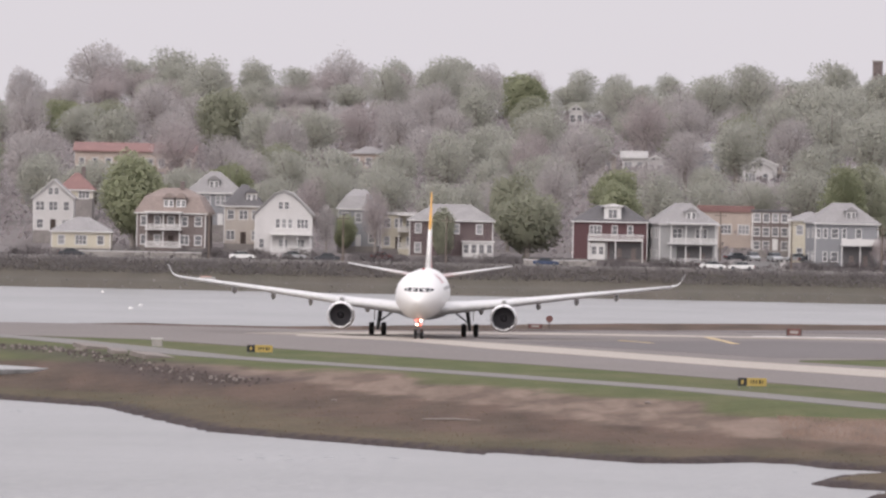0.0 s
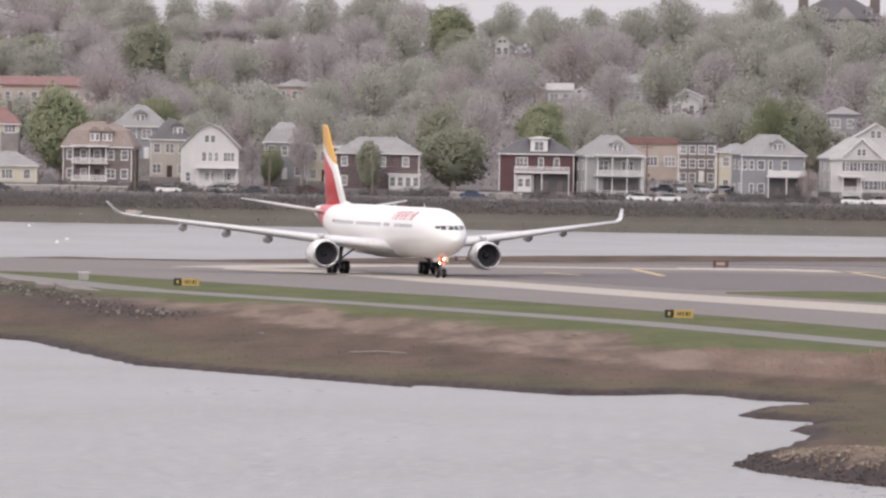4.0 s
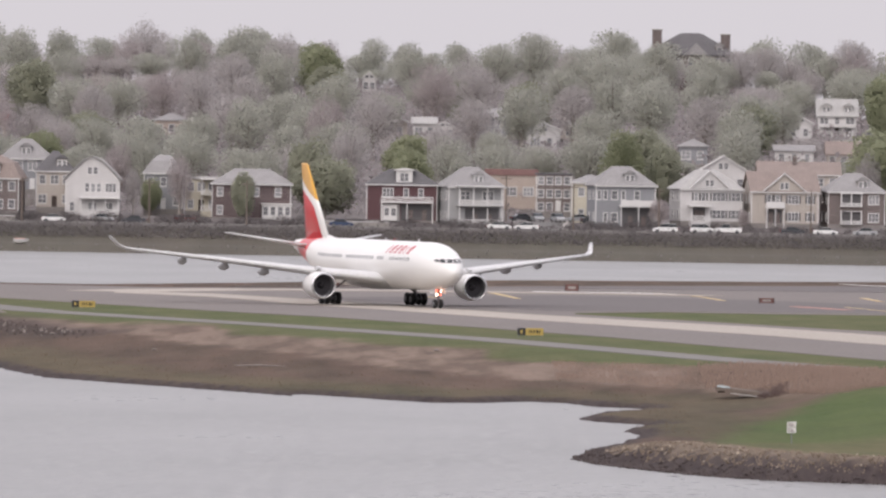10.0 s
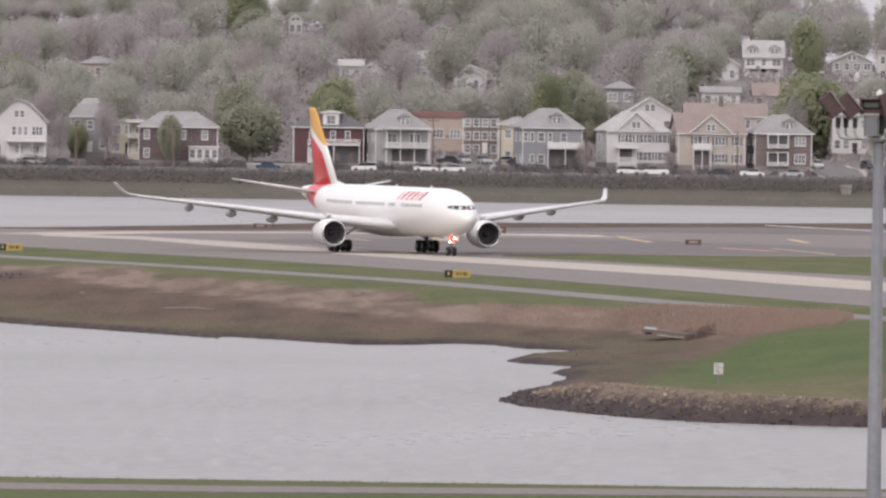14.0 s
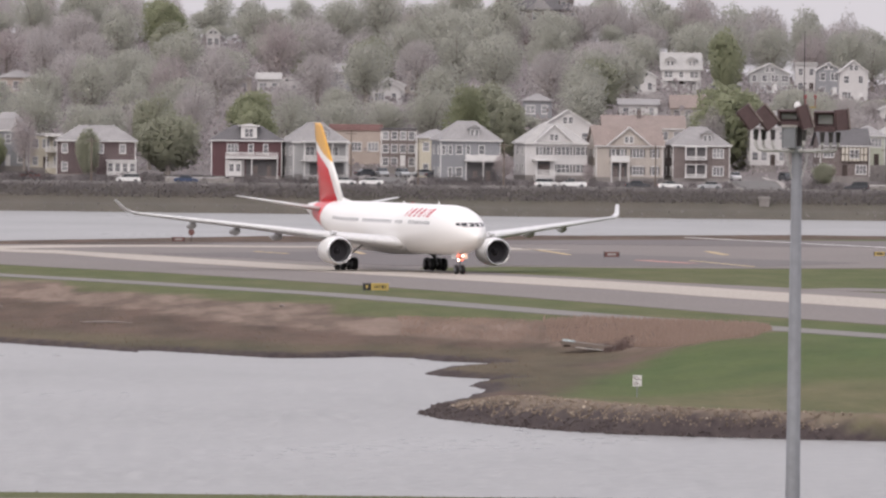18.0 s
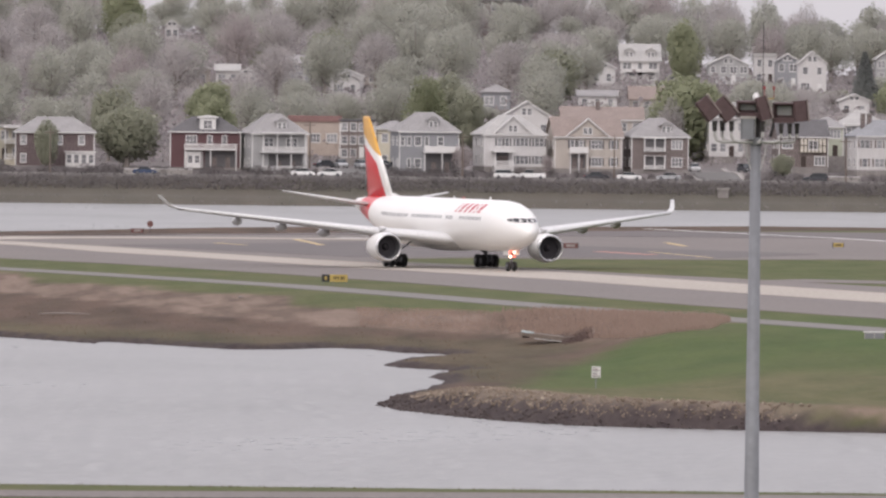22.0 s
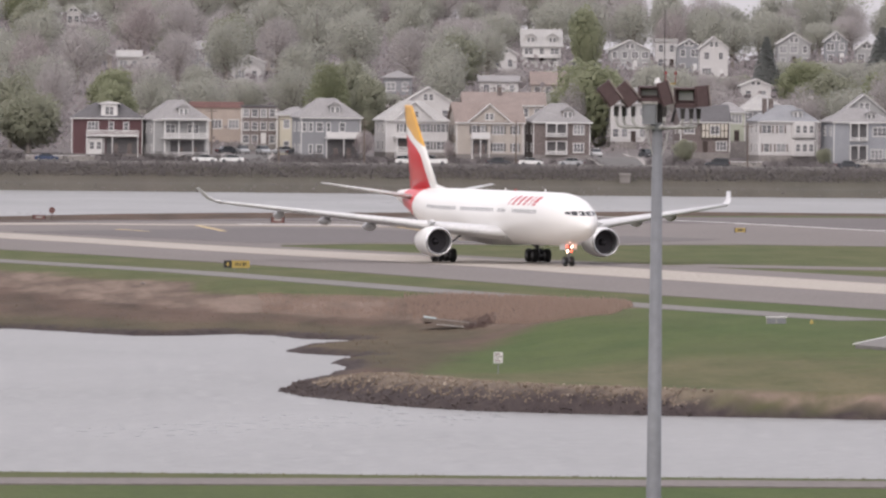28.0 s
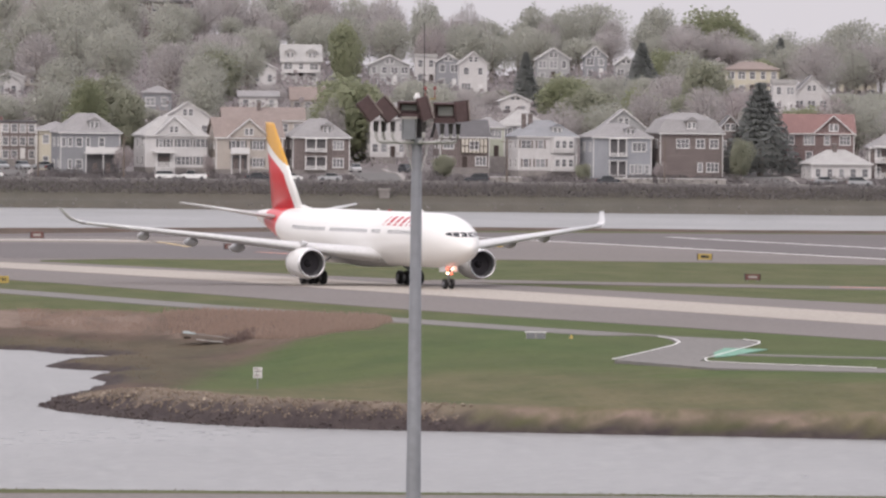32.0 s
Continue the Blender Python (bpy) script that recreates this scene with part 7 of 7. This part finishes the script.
# ---- street, cars and poles of the far shore ----
TAR = asphalt("street_asphalt", (0.15, 0.145, 0.14))
strip("shore_street", [(-4000, 2258), (-170, 2258), (280, 2258), (4000, 2258)], 9.0, 2.16, TAR, "asphalt street along the far shore", "road", drop=0.5)
strip("pavement", [(-900, 2264), (900, 2264)], 2.0, 2.26, CONCRETE, "pale concrete pavement beside the street", "pavement", drop=0.5)
for name, x0, x1, y1 in (("side_street", 98, 95, 2312), ("side_street", 25.5, 27, 2320), ("side_street", 172.5, 170, 2320)):
    s = Shape()
    ys = np.linspace(2262.4, y1, 12)
    rows = [(x0 + (x1 - x0) * i / 11, y, height_at(x0, y) + 0.12) for i, y in enumerate(ys)]
    s.loft([[Vector((x - 4.2, y, z)), Vector((x + 4.2, y, z)), Vector((x + 4.2, y, z - 1.0)), Vector((x - 4.2, y, z - 1.0))] for x, y, z in rows])
    solid(name, s, TAR, "steep asphalt side street between houses", "road", kind="structure")
    for out in (-5.3, 4.25):
        k = Shape().loft([[Vector((x + out, y, z + 0.12)), Vector((x + out + 1.05, y, z + 0.12)), Vector((x + out + 1.05, y, z - 0.8)), Vector((x + out, y, z - 0.8))] for x, y, z in rows])
        solid("pavement", k, CONCRETE, "pale concrete pavement beside the side street", "pavement", kind="structure")
for x0, x1 in ((-98, -74), (-16, -3), (118, 124), (140, 149), (150, 163)):
    wl_ = thing("garden_wall", "low pale concrete garden wall by the street", "wall", pose(0, 0, 0))
    part("wall", Shape().box(x0, x1, 2268, 2268.4, 1.2, 3.1, 0.05), CONCRETE, wl_)
    part("coping", Shape().box(x0 - 0.1, x1 + 0.1, 2267.9, 2268.5, 3.1, 3.22, 0.05), WHITE_TRIM, wl_, "pale coping")

CAR_GLASS = glossy("dark_car_glass", (0.03, 0.035, 0.04), 0.08, 0.8)
CAR_PAINT = {"white": glossy("white_car_paint", (0.72, 0.72, 0.71), 0.25), "silver": glossy("silver_car_paint", (0.42, 0.43, 0.44), 0.3, 0.5, 0.4), "dark": glossy("dark_grey_car_paint", (0.05, 0.052, 0.06), 0.25),
             "red": glossy("dark_red_car_paint", (0.28, 0.03, 0.03), 0.25), "blue": glossy("dark_blue_car_paint", (0.04, 0.06, 0.12), 0.25)}
TAIL_RED = glossy("red_tail_lens", (0.4, 0.02, 0.02), 0.2)
HEAD_LENS = glossy("clear_headlight_lens", (0.6, 0.6, 0.6), 0.15)


def car(x, y, z, colour, kind="saloon", turn=0.0, say="parked on the street"):
    """A car, its length along x, standing on z."""
    kinds = {"saloon": (4.7, 1.45, 0.93, ((-1.55, 0.93), (-0.95, 1.42), (0.55, 1.45), (1.25, 0.95))), "estate": (4.8, 1.7, 1.0, ((-2.25, 1.0), (-2.0, 1.62), (0.5, 1.68), (1.2, 1.02))),
             "pickup": (5.4, 1.75, 1.05, ((-0.35, 1.05), (-0.3, 1.72), (0.9, 1.75), (1.5, 1.07)))}
    ln, top, waist, cab = kinds[kind]
    word = {"saloon": "saloon car", "estate": "sport utility car", "pickup": "pickup truck"}[kind]
    c = thing("car", f"{colour} {word} {say}", "car", pose(x, y, z, 0, 0, turn), "cars along the far shore")
    hw = 0.9
    prof = [(-ln / 2, 0.45), (-ln / 2 + 0.05, waist - 0.1), (-ln / 2 + 0.25, waist), (ln / 2 - 0.9, waist - 0.05), (ln / 2 - 0.12, waist - 0.25), (ln / 2, 0.55), (ln / 2 - 0.1, 0.28), (-ln / 2 + 0.1, 0.28)]
    part("body", Shape().loft([[Vector((a, yy * hw, b + (0.04 if k else 0))) for a, b in prof] for yy, k in ((1.0, 0), (0.93, 1), (-0.93, 1), (-1.0, 0))]), CAR_PAINT[colour], c)
    part("glasshouse", Shape().loft([[Vector((a, yy * hw, b)) for a, b in cab] for yy in (0.86, -0.86)]), CAR_GLASS, c, "dark car windows")
    rf = [cab[1], cab[2]]
    part("roof", Shape().box(rf[0][0] - 0.05, rf[1][0] + 0.05, -hw * 0.8, hw * 0.8, top - 0.06, top + 0.02, 0.1), CAR_PAINT[colour], c)
    for wx in (-ln * 0.31, ln * 0.31):
        for wy in (-0.84, 0.84):
            wh = part("wheel", Shape().tube([(wx, wy - 0.11, 0.33), (wx, wy + 0.11, 0.33)], [0.33, 0.33], 14), RUBBER, c, "black tyre")
            part("rim", Shape().tube([(wx, wy - 0.125, 0.33), (wx, wy + 0.125, 0.33)], [0.19, 0.19], 10), STEEL, wh, "steel rim")
    for wy in (-0.65, 0.65):
        part("tail_light", Shape().box(-ln / 2 - 0.02, -ln / 2 + 0.06, wy - 0.16, wy + 0.16, waist - 0.32, waist - 0.14), TAIL_RED, c, "red tail light")
        part("headlight", Shape().box(ln / 2 - 0.16, ln / 2 + 0.0, wy - 0.18, wy + 0.18, 0.58, 0.72), HEAD_LENS, c, "clear headlight")
    return c


for x, y, colour, kind, turn in ((-66.5, 2264, "white", "saloon", 0), (-51.4, 2266, "dark", "saloon", 180), (17.9, 2260, "white", "saloon", 0), (23.0, 2260, "white", "saloon", 180),
                                 (56.4, 2260, "white", "estate", 0), (61.2, 2260, "white", "pickup", 180), (73.5, 2260, "dark", "saloon", 0), (79.7, 2260, "white", "saloon", 0), (87.2, 2260, "silver", "saloon", 180),
                                 (140.0, 2260, "dark", "saloon", 0), (115.0, 2260, "dark", "estate", 180), (-12.0, 2260, "blue", "saloon", 0), (-97.0, 2260, "dark", "saloon", 0), (188.0, 2262, "silver", "estate", 0)):
    car(x, y, 2.16, colour, kind, turn)
for x, y, colour, kind, turn in ((-41.7, 2274, "red", "saloon", 10), (29.4, 2288, "silver", "estate", -75), (33.4, 2297, "silver", "saloon", 200), (22.6, 2296, "dark", "saloon", 20), (25.5, 2293, "silver", "estate", -80),
                                 (93.6, 2299, "white", "estate", -85), (182.2, 2272, "silver", "saloon", 10), (103.2, 2292, "dark", "estate", -70), (36.0, 2286, "dark", "saloon", 15), (-57.5, 2272, "silver", "saloon", 0)):
    car(x, y, height_at(x, y) + 0.15, colour, kind, turn, "parked beside a house")
moving_car = car(30.0, 2255.5, 2.16, "white", "estate", 180, "driving along the shore street")


def utility_pole(x, y, top):
    g = height_at(x, y)
    t = thing("utility_pole", "weathered wooden utility pole with crossarm", "pole", pose(x, y, g), "utility poles")
    part("pole", Shape().tube([(0, 0, -0.5), (0, 0, top)], [0.17, 0.11], 8), WOOD, t)
    part("crossarm", Shape().box(-1.1, 1.1, -0.06, 0.06, top - 0.8, top - 0.65), WOOD, t)
    for px in (-0.9, -0.4, 0.4, 0.9):
        part("insulator", Shape().tube([(px, 0, top - 0.65), (px, 0, top - 0.45)], [0.05, 0.03], 6), CONCRETE, t, "grey insulator")


for x, y, h in ((-72.6, 2264.5, 8.5), (-48.5, 2264.5, 8.5), (-30.0, 2264.5, 8.5), (19.5, 2300, 9), (32.0, 2266, 9.0), (48.2, 2264.5, 8.5), (77.0, 2264.5, 8.5), (121.0, 2264.5, 8.5), (151.0, 2264.5, 8.5)):
    utility_pole(x, y, h)

skiff = thing("moored_skiff", "small pale pink and white skiff drawn up on the far beach", "boat", pose(-71.4, 2224, height_at(-71.4, 2224), 0, 0, 10))
rings = []
for u, wd, zb in ((-1.35, 0.5, 0.15), (-0.7, 0.62, 0.05), (0.3, 0.6, 0.05), (1.0, 0.38, 0.2), (1.45, 0.05, 0.55)):
    rings.append([Vector((u, -wd, 0.85)), Vector((u, -wd * 0.7, zb + 0.2)), Vector((u, 0, zb)), Vector((u, wd * 0.7, zb + 0.2)), Vector((u, wd, 0.85))])
part("hull", Shape().loft(rings), WHITE_TRIM, skiff, "white hull")
part("cover", Shape().box(-1.2, 0.7, -0.5, 0.5, 0.8, 1.02, 0.2), worn("faded_pink_canvas", (0.55, 0.34, 0.3), 0.9), skiff, "faded pink canvas cover")
for x, y in ((-73.2, 1975), (-73.1, 1935), (-86.6, 2150)):
    b = thing("mooring_buoy", "small white mooring buoy on the water", "buoy", pose(x, y, WATER_Z), "mooring buoys")
    part("float", Shape().loft([[Vector((rr * math.cos(a), rr * math.sin(a), z)) for a in [2 * math.pi * k / 12 for k in range(12)]] for z, rr in ((-0.3, 0.1), (-0.1, 0.34), (0.12, 0.36), (0.32, 0.22), (0.38, 0.06))]), WHITE_TRIM, b, "white round float", True)
    part("ring", Shape().tube([(-0.07, 0, 0.38), (0, 0, 0.52), (0.07, 0, 0.38)], 0.02, 6), STEEL, b, "steel ring")

# a small dark bird that crosses close to the camera
BIRD_DARK = worn("dark_bird_feathers", (0.025, 0.022, 0.02), 0.8)
bird = thing("bird", "small dark bird flying low over the water", "bird", pose(3.4, 115, 18.3))
part("body", Shape().loft([[Vector((u, w * math.cos(a), w * math.sin(a))) for a in [2 * math.pi * k / 8 for k in range(8)]] for u, w in ((-0.09, 0.004), (-0.05, 0.018), (0.0, 0.024), (0.05, 0.02), (0.075, 0.014), (0.095, 0.003))]), BIRD_DARK, bird, "dark slim body", True)
for side in (-1, 1):
    part("wing", Shape().loft([[Vector((0.03 - c * s - abs(s) * 0.2, side * s, 0.012 + h + 0.1 * s)) for c, h in ((0.0, 0.0), (0.4, 0.004), (1.0, 0.0), (0.4, -0.004))] for s in (0.012, 0.08, 0.15)]), BIRD_DARK, bird, "dark pointed wing")
part("tail", Shape().prism([(-0.06, -0.012), (-0.06, 0.012), (-0.14, 0.03), (-0.14, -0.03)], -0.002, 0.004), BIRD_DARK, bird, "dark tail")



# ---- gate pillar on the far bank ----
pillar = thing("stone_pillar", "square grey stone pillar with pale cap on the bank", "pillar", pose(96.5, 2236, height_at(96.5, 2236)))
ph = 0.75 - height_at(96.5, 2236)
part("shaft", Shape().box(-0.95, 0.95, -0.9, 0.9, -0.6, ph, 0.08), STONE, pillar, "grey stone shaft")
part("cap", Shape().box(-1.15, 1.15, -1.1, 1.1, ph, ph + 0.28, 0.12), CONCRETE, pillar, "pale stone cap")


# ---- what moves ----
def taxi(x, y, heading):
    """The aeroplane's pose: its nose wheels' place and its heading off the line towards the camera."""
    return pose(x, y, 0.09, 0, 0, 180 + heading)


def motions():
    way = [
        (0.0, taxi(-21.90, 1478.8, -0.37)),
        (1.0, taxi(-19.58, 1469.7, 4.54)),
        (2.0, taxi(-16.82, 1460.9, 8.81)),
        (3.0, taxi(-13.66, 1452.2, 12.71)),
        (6.0, taxi(-5.86, 1427.3, 16.63)),
        (7.0, taxi(-3.58, 1419.2, 17.01)),
        (8.0, taxi(-1.00, 1411.4, 17.29)),
        (9.0, taxi(1.58, 1403.6, 17.48)),
        (10.0, taxi(4.04, 1395.9, 17.58)),
        (11.0, taxi(6.47, 1388.2, 17.63)),
        (12.0, taxi(9.09, 1380.7, 17.62)),
        (13.0, taxi(11.49, 1373.1, 17.56)),
        (14.0, taxi(13.83, 1365.6, 17.48)),
        (17.0, taxi(21.14, 1342.9, 17.10)),
        (18.0, taxi(23.61, 1335.3, 16.97)),
        (19.0, taxi(26.10, 1327.6, 16.85)),
        (20.0, taxi(28.41, 1319.8, 16.74)),
        (21.0, taxi(30.82, 1311.9, 16.65)),
        (22.0, taxi(33.22, 1303.8, 16.58)),
        (23.0, taxi(35.65, 1295.7, 16.54)),
        (24.0, taxi(38.05, 1287.3, 16.54)),
        (25.0, taxi(40.59, 1278.8, 16.58)),
        (28.0, taxi(48.20, 1252.1, 16.92)),
        (29.0, taxi(50.85, 1242.7, 17.12)),
        (30.0, taxi(53.51, 1233.0, 17.37)),
        (31.0, taxi(56.28, 1223.1, 17.66)),
        (32.0, taxi(58.96, 1212.8, 17.99)),
    ]
    walk(airliner, way)
    # the wheels roll as far as the aeroplane goes
    far_gone, spots = [0.0], [(t, m.translation.copy()) for t, m in way]
    for (t0, a), (t1, b) in zip(spots, spots[1:]):
        far_gone.append(far_gone[-1] + (b - a).length)
    ticks = [i / 15 for i in range(0, 481)]
    gone = np.interp(ticks, [t for t, _ in spots], far_gone)
    for ob in WHEELS:
        here, radius = ob.matrix_basis.translation.copy(), ob["radius"]
        walk(ob, [(t, pose(*here, -math.degrees(g / radius))) for t, g in zip(ticks, gone)])
    walk(moving_car, [(t, pose(x, 2255.5, 2.16, 0, 0, 180)) for t, x in
                      ((0.0, 134.0), (5.0, 94.0), (9.0, 62.0), (13.0, 12.6), (14.0, 6.1), (16.5, -11.5), (17.0, -14.7), (18.0, -23.0), (19.0, -31.5), (24.0, -72.0), (32.0, -136.0))])
    walk(bird, [(t, pose(x, 115, z, 0, 8, 180)) for t, x, z in
                ((0.0, 300.0, 24.0), (20.0, 39.0, 24.0), (22.2, 8.3, 20.0), (22.4, 5.67, 18.65), (22.5, 4.23, 18.34), (22.6, 2.78, 17.95), (22.8, -0.5, 17.6), (25.0, -33.0, 17.0), (32.0, -135.0, 20.0))])


motions()
